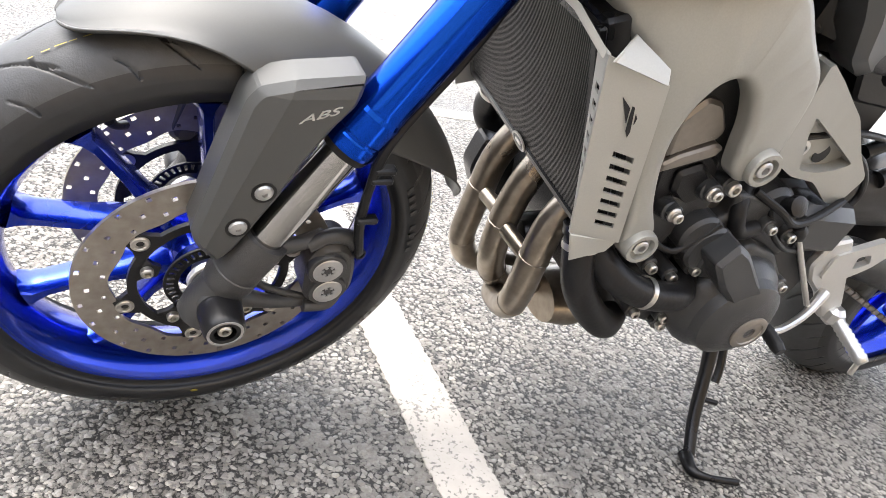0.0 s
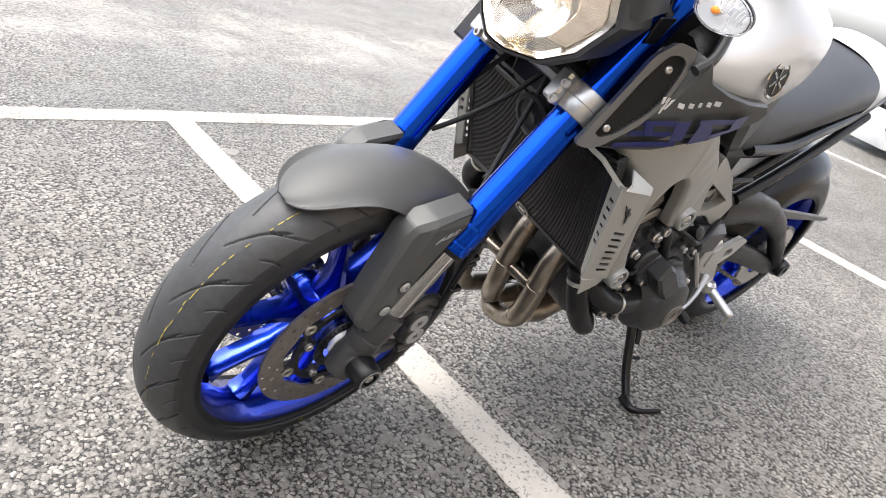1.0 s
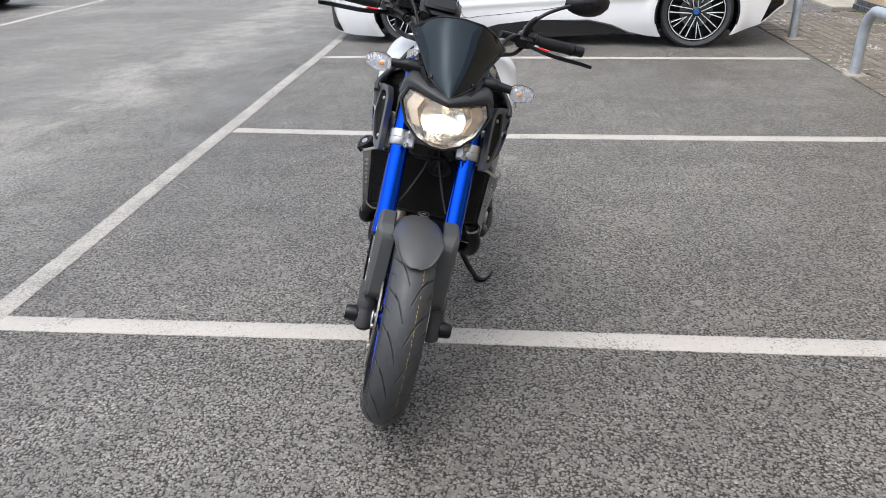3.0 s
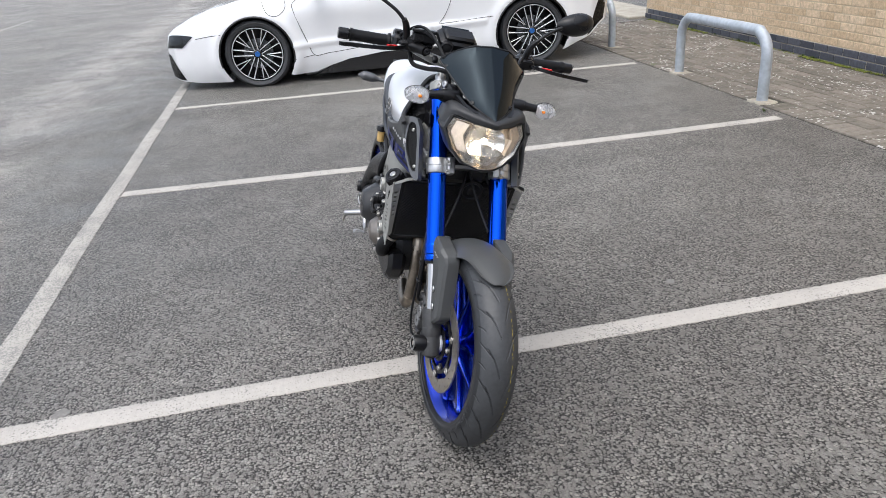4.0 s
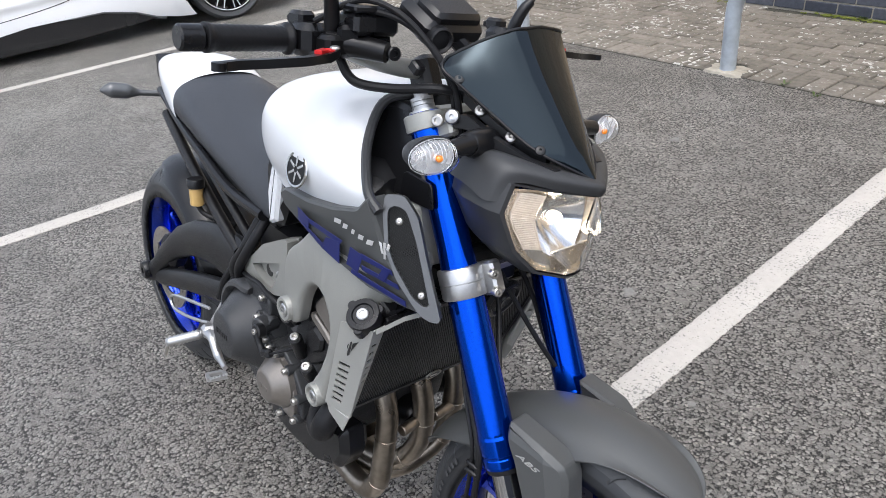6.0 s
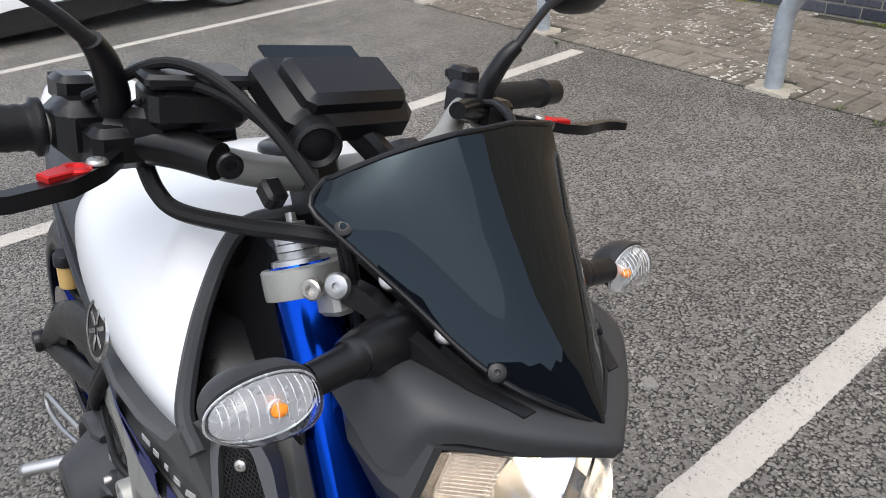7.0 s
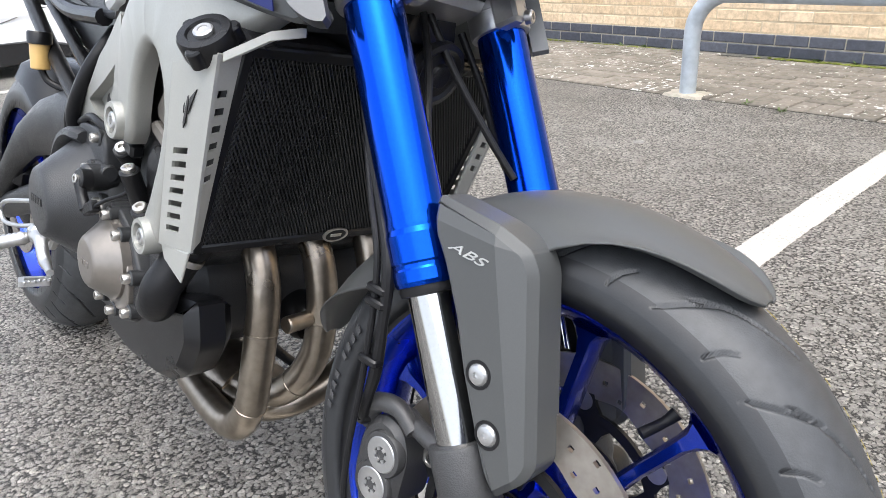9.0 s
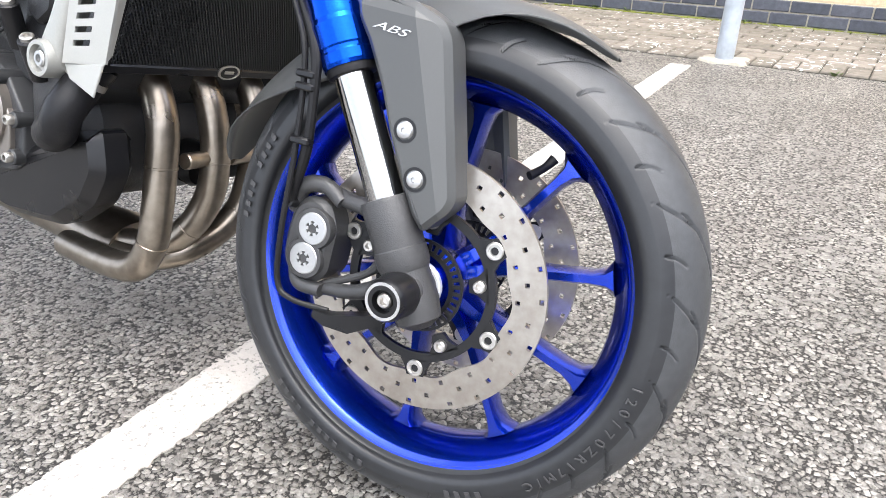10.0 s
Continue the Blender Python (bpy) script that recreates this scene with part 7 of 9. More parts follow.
part("badge_face", lathe(BM(), [(0.0135, 0), (0.0135, 0.0016), (0.001, 0.0018)], GB, 32), M_BLACK, rad)
bm = lathe(BM(), [(0.0122, 0), (0.0122, 0.0026), (0.015, 0.0022), (0.015, 0)], GB, 36, True)
box(bm, (0.013, 0.006, 0.0024), GB @ Matrix.Translation((0, 0, 0.0016)), 0.0004)
part("guard_badge", bm, M_STEEL, rad, "small oval maker's badge")


def plate(fn, us, vs, skip, d):
    """A bent sheet with cut-outs: fn gives the place of (u, v); cells named by skip are left open."""
    bm = BM()
    g = {}
    nu, nv = len(us), len(vs)
    for i in range(nu):
        for j in range(nv):
            p, nrm__ = fn(us[i], vs[j])
            g[i, j, 1], g[i, j, 0] = bm.verts.new(p), bm.verts.new(p - nrm__ * d)
    full = lambda i, j: 0 <= i < nu - 1 and 0 <= j < nv - 1 and not skip(i, j)
    for i in range(nu - 1):
        for j in range(nv - 1):
            if not full(i, j):
                continue
            for k in (0, 1):
                bm.faces.new([g[i, j, k], g[i + 1, j, k], g[i + 1, j + 1, k], g[i, j + 1, k]])
            for (a, b), nb in (((i, j), (i + 1, j)), (i, j - 1)), (((i, j + 1), (i + 1, j + 1)), (i, j + 1)), (((i, j), (i, j + 1)), (i - 1, j)), (((i + 1, j), (i + 1, j + 1)), (i + 1, j)):
                if not full(*nb):
                    bm.faces.new([g[(*a, 0)], g[(*b, 0)], g[(*b, 1)], g[(*a, 1)]])
    return bm


for s in (1, -1):
    # side face: front edge and rear edge from top to bottom
    fe = lambda v: Vector((float(np.interp(v, [0, 1], [-0.256, -0.333])), 0.205 * s - 0.012 * s * v, float(np.interp(v, [0, 1], [0.690, 0.486]))))
    re_ = lambda v: Vector((float(np.interp(v, [0, 1], [-0.328, -0.402])), 0.214 * s - 0.016 * s * v, float(np.interp(v, [0, 1], [0.678, 0.480]))))
    vs = [0, 0.16]
    for k in range(7):
        vs += [0.43 + k * 0.073, 0.43 + k * 0.073 + 0.033]
    vs += [1.0]
    us = [0, 0.42, 0.80, 1.0]
    bm = plate(lambda u, v: (fe(v).lerp(re_(v), u), Vector((0, s, 0))), us, vs, lambda i, j: i == 1 and j >= 2 and j % 2 == 0 and j < len(vs) - 2, 0.003)
    # the tongue at the foot
    slab(bm, [(-0.333, 0.486), (-0.402, 0.480), (-0.394, 0.464), (-0.352, 0.448)], 0.1925 * s, 0.1955 * s, 0.001)
    # front face, folded back to the core
    fi = lambda v: Vector((float(np.interp(v, [0, 1], [-0.260, -0.338])), 0.180 * s, float(np.interp(v, [0, 1], [0.690, 0.496]))))
    vs2 = [0, 0.14]
    for k in range(6):
        vs2 += [0.16 + k * 0.085, 0.16 + k * 0.085 + 0.04]
    vs2 += [1.0]
    bm2 = plate(lambda u, v: (fi(v).lerp(fe(v), u), Vector((0.8, 0.3 * s, -0.4))), [0, 0.3, 0.75, 1.0], vs2, lambda i, j: i == 1 and j >= 2 and j % 2 == 0 and j < len(vs2) - 2, 0.003)
    merge(bm, bm2)
    part("radiator_cover", bm, M_SILVERGUARD, rad, "slotted satin silver radiator side cover", 30)
    bm = BM()
    loft(bm, [[Vector(p) + Vector((0, 0.002 * s * q, dz)) for q, dz in ((-1, -0.004), (1, -0.004), (1, 0.004), (-1, 0.004))] for p in ((-0.256, 0.198 * s, 0.688), (-0.246, 0.183 * s, 0.698), (-0.234, 0.165 * s, 0.710), (-0.222, 0.14 * s, 0.716))])
    part("cover_arm", bm, M_SILVERGUARD, rad)
    if s > 0:
        slab_ = slab(BM(), [(-0.258, 0.688), (-0.262, 0.699), (-0.290, 0.706), (-0.320, 0.692), (-0.328, 0.676), (-0.300, 0.681)], 0.196, 0.200, 0.001)
        warp(slab_, lambda v: Vector((v.x, v.y + (0.014 if v.z < 0.70 else -0.012), v.z)))
        part("cover_top", slab_, M_SILVERGUARD, rad)
    bm = BM()
    mid = fe(0.22).lerp(re_(0.22), 0.55)
    for poly in ([(0.002, 0.010), (-0.002, 0.010), (-0.003, -0.016), (0.0, -0.022), (0.003, -0.016)], [(0.0045, 0.008), (0.017, 0.017), (0.010, 0.002), (0.0055, -0.008)], [(-0.0045, 0.008), (-0.017, 0.017), (-0.010, 0.002), (-0.0055, -0.008)]):
        slab(bm, [(mid.x + dx * 0.85 + 0.37 * dz, mid.z + dz) for dx, dz in poly], mid.y - 0.0005 * s, mid.y + 0.0008 * s, 0.0001)
    part("cover_mark", bm, M_BLACK, rad, "plain dark cut-out mark")
# filler cap, hoses
CM = frame_to((-0.285, -0.201, 0.702), (0.30, -0.58, 0.76))
bm = lathe(BM(), [(0.018, -0.03), (0.022, -0.028), (0.022, -0.014), (0.0255, -0.013), (0.0262, -0.010), (0.0262, 0.006), (0.0245, 0.009), (0.017, 0.0095), (0.0155, 0.007), (0.012, 0.007), (0.001, 0.007)], CM, 40)
for k in range(3):
    lathe(bm, [(0.0075, -0.010), (0.0075, 0.005), (0.006, 0.007), (0.001, 0.007)], CM @ Matrix.Rotation(radians(120 * k + 35), 4, "Z") @ Matrix.Translation((0.0250, 0, 0)), 14)
part("filler_cap", bm, M_BLACK, rad, "black radiator cap")
part("cap_rivet", lathe(BM(), [(0.0095, 0), (0.0095, 0.003), (0.008, 0.0042), (0.005, 0.0042), (0.0045, 0.003), (0.001, 0.003)], CM @ Matrix.Translation((0, 0, 0.007)), 24), M_ALU, rad)
for pts, r in (([(-0.377, 0.162, 0.474), (-0.384, 0.174, 0.436), (-0.397, 0.187, 0.400), (-0.438, 0.187, 0.358), (-0.486, 0.178, 0.324), (-0.525, 0.15, 0.310)], 0.0205),
               ([(-0.395, 0.155, 0.458), (-0.420, 0.190, 0.433), (-0.455, 0.202, 0.416), (-0.500, 0.206, 0.405), (-0.545, 0.202, 0.404), (-0.572, 0.17, 0.41)], 0.0195),
               ([(-0.398, -0.160, 0.480), (-0.409, -0.172, 0.452), (-0.416, -0.188, 0.425), (-0.430, -0.188, 0.400), (-0.458, -0.178, 0.392), (-0.49, -0.15, 0.400)], 0.0225)):
    part("coolant_hose", tube(BM(), pts, r, 18), M_RUBBER, rad, "black ribbed coolant hose")
    k = 1 if r != 0.0195 else 3
    d_ = Vector(pts[k]) - Vector(pts[k - 1])
    part("hose_clamp", lathe(BM(), [(r, -0.004), (r + 0.0018, -0.004), (r + 0.0018, 0.004), (r, 0.004)], frame_to(Vector(pts[k - 1]).lerp(Vector(pts[k]), 0.6), d_), 28, True), M_STEEL, rad, "steel hose clamp")
    part("hose_collar", lathe(BM(), [(r, -0.006), (r + 0.003, -0.006), (r + 0.003, 0.006), (r, 0.006)], frame_to(Vector(pts[0]).lerp(Vector(pts[1]), 0.1), Vector(pts[1]) - Vector(pts[0])), 28, True), M_BLACK, rad)
# horn
bm = lathe(BM(), [(0.001, 0.004), (0.012, 0.006), (0.014, 0.002), (0.026, 0.0), (0.03, 0.003), (0.036, 0.002), (0.037, -0.006), (0.03, -0.016), (0.015, -0.024), (0.012, -0.035)], frame_to((-0.222, 0.028, 0.690), (0.9, 0.05, -0.35)), 36)
part("horn", bm, M_SATIN, bike, "round black horn")
bm = BM()
box(bm, (0.16, 0.22, 0.12), Matrix.Translation((-0.42, 0, 0.86)), 0.03)
part("airbox", bm, M_BLACK, bike, "black airbox behind the yokes")
part("wiring_box", box(BM(), (0.10, 0.16, 0.08), Matrix.Translation((-0.33, 0, 0.79)), 0.02), M_BLACK, bike)
part("steering_cover", box(BM(), (0.10, 0.15, 0.06), Matrix.Translation((-0.285, 0, 0.735)), 0.015), M_BLACK, bike)
# filler block added so that the gap under the tank stays dark
bm = loft(BM(), [[Vector((x, y * w_, z)) for y, z in ((-1, 0.80), (1, 0.80), (1, z1), (0.8, z1 + 0.02), (-0.8, z1 + 0.02), (-1, z1))] for x, w_, z1 in ((-0.325, 0.165, 0.87), (-0.36, 0.175, 0.89), (-0.45, 0.18, 0.885), (-0.60, 0.14, 0.87))])
part("under_tank_filler", bm, M_BLACK, bike, "black filler block closing the gap under the tank")
for s in (1, -1):
    bm = slab(BM(), fillet([(-0.232, 0.868), (-0.238, 0.905), (-0.30, 0.91), (-0.31, 0.868)], 0.008, 3), 0.122 * s, 0.126 * s, 0.001)
    part("inner_duct", bm, M_BLACK, bike, "black inner duct panel")

# engine
bm = slab(BM(), fillet([(-0.445, 0.40), (-0.460, 0.33), (-0.52, 0.285), (-0.62, 0.265), (-0.80, 0.255), (-0.90, 0.31), (-0.91, 0.44), (-0.86, 0.535), (-0.70, 0.545), (-0.60, 0.50), (-0.47, 0.45)], 0.03, 4), -0.135, 0.135, 0.02)
eng = part("engine", bm, M_CASE, bike, "dark three-cylinder engine block")
bm = slab(BM(), fillet([(-0.405, 0.455), (-0.385, 0.565), (-0.360, 0.66), (-0.40, 0.72), (-0.52, 0.72), (-0.56, 0.62), (-0.60, 0.50), (-0.58, 0.44), (-0.47, 0.42)], 0.015, 3), -0.150, 0.150, 0.012)
part("cylinder_block", bm, M_CASE, eng, "dark cylinder block and head")
for s in (1, -1):
    bm = slab(BM(), fillet([(-0.431, 0.574), (-0.420, 0.622), (-0.440, 0.652), (-0.464, 0.650), (-0.492, 0.620), (-0.488, 0.606), (-0.460, 0.592)], 0.006, 3), 0.140 * s, 0.164 * s, 0.004)
    part("head_cover", bm, M_BRONZE, eng, "warm grey head end cover")
    bm = slab(BM(), fillet([(-0.428, 0.570), (-0.446, 0.584), (-0.487, 0.604), (-0.500, 0.600), (-0.496, 0.588), (-0.450, 0.566), (-0.432, 0.558)], 0.003, 2), 0.14 * s, 0.168 * s, 0.003)
    part("head_gasket_band", bm, M_BRONZE, eng, "warm grey joint band under the head cover")
    bm = slab(BM(), fillet([(-0.452, 0.515), (-0.436, 0.566), (-0.490, 0.596), (-0.528, 0.572), (-0.546, 0.500), (-0.520, 0.474)], 0.008, 3), 0.13 * s, 0.158 * s, 0.006)
    part("cylinder_side", bm, M_SATIN, eng)
    bm = slab(BM(), fillet([(-0.470, 0.532), (-0.462, 0.560), (-0.492, 0.576), (-0.514, 0.560), (-0.520, 0.528), (-0.498, 0.515)], 0.006, 3), 0.15 * s, 0.167 * s, 0.005)
    part("casting_boss", bm, M_SATIN, eng)
    for x, z in ((-0.475, 0.513), (-0.512, 0.547), (-0.540, 0.556)) if s > 0 else ():
        part("bolt_post", rod(BM(), (x, 0.12 * s, z - 0.012), (x, 0.176 * s, z), 0.0125, 16), M_CASE, eng)
        part("engine_bolt", bolt(BM(), (x, 0.176 * s, z), (0, s, 0.1), 0.0095, 0.009, 16), M_STEEL, eng)
# generator side, left
GC = Vector((-0.655, 0, 0.380))
bm = lathe(BM(), [(0.082, 0.125), (0.083, 0.190), (0.078, 0.203), (0.068, 0.214), (0.063, 0.228), (0.048, 0.238), (0.032, 0.242), (0.001, 0.242)], frame_to(GC, (0, 1, 0)), 30)
part("generator_cover", bm, M_CASE, eng, "black domed generator cover", 22)
bm = slab(BM(), fillet([(-0.540, 0.474), (-0.566, 0.503), (-0.590, 0.492), (-0.655, 0.434), (-0.615, 0.410), (-0.568, 0.444)], 0.005, 3), 0.17, 0.232, 0.006)
part("cover_panel", warp(bm, lambda v: Vector((v.x, v.y - 0.25 * max(0, v.z - 0.46), v.z))), M_CASE, eng)
part("inspection_plug", lathe(BM(), [(0.028, 0), (0.028, 0.004), (0.025, 0.006), (0.020, 0.006), (0.019, 0.004), (0.009, 0.004), (0.0085, -0.002), (0.001, -0.002)], frame_to((-0.667, 0.2405, 0.374), (0, 1, 0)), 32), M_BRONZE, eng, "warm grey inspection plug")
def cover(outline, y0, y1, name, r=0.008, label=""):
    """A cast cover with a rounded rim, standing out sideways."""
    return part(name, cushion(fillet(outline, 0.012, 3), y0, y1, r, 3), M_CASE, eng, label, 40)


def flank_bolt(x, z, y, s_, r=0.0072, boss=0.0115):
    """A screw in its round boss."""
    part("bolt_boss", rod(BM(), (x, y - 0.05 * s_, z), (x, y, z), boss, 18, 0.12), M_CASE, eng)
    part("engine_bolt", bolt(BM(), (x, y, z), (0, s_, 0), r, 0.009, 14), M_STEEL, eng)


cover([(-0.600, 0.400), (-0.604, 0.447), (-0.635, 0.482), (-0.69, 0.468), (-0.742, 0.425), (-0.768, 0.374), (-0.775, 0.318), (-0.745, 0.282), (-0.69, 0.276), (-0.635, 0.295), (-0.605, 0.345)], 0.12, 0.188, "crankcase_cover", 0.008, "black crankcase side cover")
cover([(-0.515, 0.470), (-0.530, 0.500), (-0.578, 0.508), (-0.568, 0.545), (-0.615, 0.545), (-0.690, 0.516), (-0.735, 0.476), (-0.722, 0.448), (-0.643, 0.476), (-0.605, 0.462), (-0.590, 0.440), (-0.550, 0.428)], 0.12, 0.172, "gear_case_cover", 0.008, "black gear case cover")
cover([(-0.448, 0.452), (-0.470, 0.512), (-0.500, 0.552), (-0.540, 0.560), (-0.545, 0.51), (-0.512, 0.47), (-0.505, 0.425), (-0.468, 0.422)], 0.12, 0.166, "water_pump_cover", 0.007, "black water pump cover")
cover([(-0.470, 0.402), (-0.510, 0.345), (-0.575, 0.310), (-0.62, 0.322), (-0.600, 0.372), (-0.545, 0.400), (-0.50, 0.425)], 0.11, 0.166, "oil_pump_cover", 0.007, "black lower side cover")
for k, (cx, cz, cr) in enumerate(((-0.538, 0.486, 0.030), (-0.560, 0.470, 0.034), (-0.583, 0.455, 0.030))):
    part("gear_hump", lathe(BM(), [(cr, 0.13), (cr, 0.183 + 0.004 * k), (cr - 0.004, 0.188 + 0.004 * k), (0.001, 0.189 + 0.004 * k)], frame_to((cx, 0, cz), (0, 1, 0)), 36), M_CASE, eng)
for x, z, y in ((-0.513, 0.549, 0.182), (-0.477, 0.513, 0.182), (-0.603, 0.468, 0.190), (-0.559, 0.437, 0.188), (-0.534, 0.420, 0.184), (-0.490, 0.434, 0.184), (-0.614, 0.404, 0.198), (-0.690, 0.497, 0.184), (-0.643, 0.508, 0.184),
                (-0.735, 0.418, 0.196), (-0.678, 0.300, 0.196), (-0.583, 0.337, 0.178), (-0.586, 0.322, 0.178), (-0.523, 0.347, 0.178), (-0.754, 0.345, 0.194)):
    flank_bolt(x, z, y, 1)
for x, z, r, y0, y1 in ((-0.66, 0.52, 0.034, 0.10, 0.165), (-0.70, 0.47, 0.04, 0.10, 0.165), (-0.73, 0.505, 0.03, 0.08, 0.16)):
    part("engine_cover", lathe(BM(), [(r, y0), (r, y1 - r * 0.25), (r * 0.8, y1), (r * 0.3, y1 + 0.002), (0.001, y1 + 0.002)], frame_to((x, 0, z), (0, 1, 0)), 24), M_CASE, eng)
part("breather_hose", tube(BM(), [(-0.60, 0.15, 0.545), (-0.585, 0.17, 0.525), (-0.60, 0.178, 0.495), (-0.63, 0.175, 0.50)], 0.011, 12), M_RUBBER, eng)
bm = BM()
box(bm, (0.12, 0.07, 0.08), Matrix.Translation((-0.775, 0.14, 0.495)), 0.015)
part("sprocket_cover", bm, M_CASE, eng, "black sprocket cover")
# clutch side, right: a blunt cone with a flat badge face, a raised ridge and a bolted side panel
CC = Vector((-0.745, 0, 0.455))
bm = lathe(BM(), [(0.101, -0.12), (0.101, -0.160), (0.098, -0.166), (0.092, -0.169), (0.083, -0.180), (0.054, -0.221), (0.049, -0.228), (0.044, -0.2305), (0.001, -0.2305)], frame_to(CC, (0, 1, 0)), 56)
part("clutch_cover", bm, M_CASE, eng, "black cone-shaped clutch cover", 30)
rings = []
for k in range(19):
    a = radians(76 + 7 * k)
    w_ = 1.0 if 0 < k < 18 else 0.5
    d_ = Vector((math.cos(a), 0, math.sin(a)))
    rings.append([CC + d_ * r_ + Vector((0, y_, 0)) for r_, y_ in ((0.106, -0.14), (0.106, -0.170 - 0.011 * w_), (0.102, -0.174 - 0.014 * w_), (0.094, -0.175 - 0.015 * w_), (0.088, -0.172 - 0.010 * w_), (0.086, -0.14))])
part("cover_ridge", loft(BM(), rings), M_CASE, eng, "raised ridge round the cover", 40)
bm = cushion(fillet([(-0.765, 0.560), (-0.735, 0.574), (-0.668, 0.570), (-0.650, 0.548), (-0.655, 0.478), (-0.690, 0.425), (-0.76, 0.44)], 0.010, 3), -0.12, -0.170, 0.006)
part("cover_panel", bm, M_CASE, eng)
bm = BM()
for k in range(6):
    box(bm, (0.0062, 0.002, 0.011), Matrix.Translation((-0.727 - 0.0085 * k, -0.2310, 0.457)), 0.0005)
part("raised_bars", bm, M_SATIN, eng, "raised cast maker's bars")["kind"] = "stuff"
for x, y, z in ((-0.749, -0.160, 0.557), (-0.678, -0.182, 0.514), (-0.672, -0.172, 0.556), (-0.658, -0.176, 0.470), (-0.840, -0.150, 0.492), (-0.838, -0.150, 0.420), (-0.790, -0.150, 0.368)):
    flank_bolt(x, z, y, -1, 0.0068)
part("bolt_bar", rod(BM(), (-0.676, -0.168, 0.514), (-0.642, -0.166, 0.510), 0.0125, 18), M_CASE, eng)
# the release arm on its boss
part("arm_boss", lathe(BM(), [(0.019, -0.04), (0.019, -0.004), (0.016, 0.0), (0.012, 0.001), (0.001, 0.001)], frame_to((-0.655, -0.196, 0.504), (0.25, -1, 0)), 28), M_CASE, eng)
part("arm_pivot", lathe(BM(), [(0.0145, -0.012), (0.0145, 0.002), (0.012, 0.004), (0.001, 0.004)], frame_to((-0.639, -0.205, 0.506), (0.1, -1, 0.15)), 24), M_SATIN, eng)
part("engine_bolt", bolt(BM(), (-0.639, -0.209, 0.507), (0.1, -1, 0.15), 0.0065, 0.004, 14), M_STEEL, eng)
part("clutch_arm", tube(BM(), [(-0.639, -0.205, 0.504), (-0.630, -0.206, 0.487), (-0.619, -0.205, 0.470)], [0.0085, 0.0065, 0.008], 12), M_SATIN, eng)
part("arm_clevis", box(BM(), (0.036, 0.014, 0.016), Matrix.Translation((-0.606, -0.203, 0.474)) @ Matrix.Rotation(radians(-22), 4, "Y"), 0.003), M_SATIN, eng)
# warm grey pick-up cover: a cone on a bolted flange
SC = Vector((-0.605, 0, 0.403))
bm = cushion(fillet([(-0.612, 0.462), (-0.590, 0.458), (-0.569, 0.437), (-0.545, 0.400), (-0.549, 0.352), (-0.560, 0.338), (-0.600, 0.336), (-0.645, 0.348), (-0.668, 0.385), (-0.664, 0.430), (-0.640, 0.460)], 0.009, 3), -0.11, -0.180, 0.003)
part("cover_flange", bm, M_BRONZE, eng, "warm grey cover flange")
bm = cushion(fillet([(-0.625, 0.476), (-0.595, 0.472), (-0.562, 0.452), (-0.528, 0.402), (-0.532, 0.340), (-0.555, 0.325), (-0.60, 0.322), (-0.66, 0.338), (-0.684, 0.385), (-0.680, 0.440), (-0.650, 0.474)], 0.011, 3), -0.11, -0.172, 0.005)
part("flange_seat", bm, M_CASE, eng)
bm = lathe(BM(), [(0.055, -0.15), (0.055, -0.184), (0.052, -0.187), (0.035, -0.2095), (0.031, -0.2125), (0.027, -0.213), (0.001, -0.213)], frame_to(SC, (0, 1, 0)), 48)
part("starter_cover", bm, M_BRONZE, eng, "round warm grey engine cover")
bm = BM()
for k in range(3):
    box(bm, (0.007, 0.002, 0.008), Matrix.Translation((SC.x + 0.010 - 0.010 * k, -0.2132, SC.z - 0.002)), 0.0005)
part("raised_bars", bm, M_BRONZE, eng)["kind"] = "stuff"
for x, z in ((-0.607, 0.464), (-0.569, 0.445), (-0.535, 0.396), (-0.542, 0.347), (-0.598, 0.333), (-0.640, 0.341), (-0.634, 0.466)):
    flank_bolt(x, z, -0.182, -1, 0.0068, 0.0105)
# slanting bolt tubes and small castings in front of it
for a_, b_ in (((-0.546, -0.160, 0.486), (-0.533, -0.181, 0.537)), ((-0.504, -0.160, 0.452), (-0.489, -0.184, 0.498)), ((-0.600, -0.150, 0.530), (-0.578, -0.172, 0.556))):
    part("bolt_tube", rod(BM(), a_, b_, 0.0125, 20, 0.12), M_SATIN, eng)
    d_ = Vector(b_) - Vector(a_)
    part("engine_bolt", bolt(BM(), b_, d_, 0.0085, 0.006, 16), M_STEEL, eng)
part("sensor_plug", box(BM(), (0.030, 0.018, 0.020), Matrix.Translation((-0.562, -0.164, 0.560)) @ Matrix.Rotation(radians(15), 4, "Y"), 0.004), M_BLACK, eng)
bm = cushion(fillet([(-0.53, 0.450), (-0.500, 0.470), (-0.46, 0.490), (-0.452, 0.470), (-0.47, 0.420), (-0.53, 0.380)], 0.012, 3), -0.11, -0.160, 0.008)
part("crankcase_web", bm, M_CASE, eng)
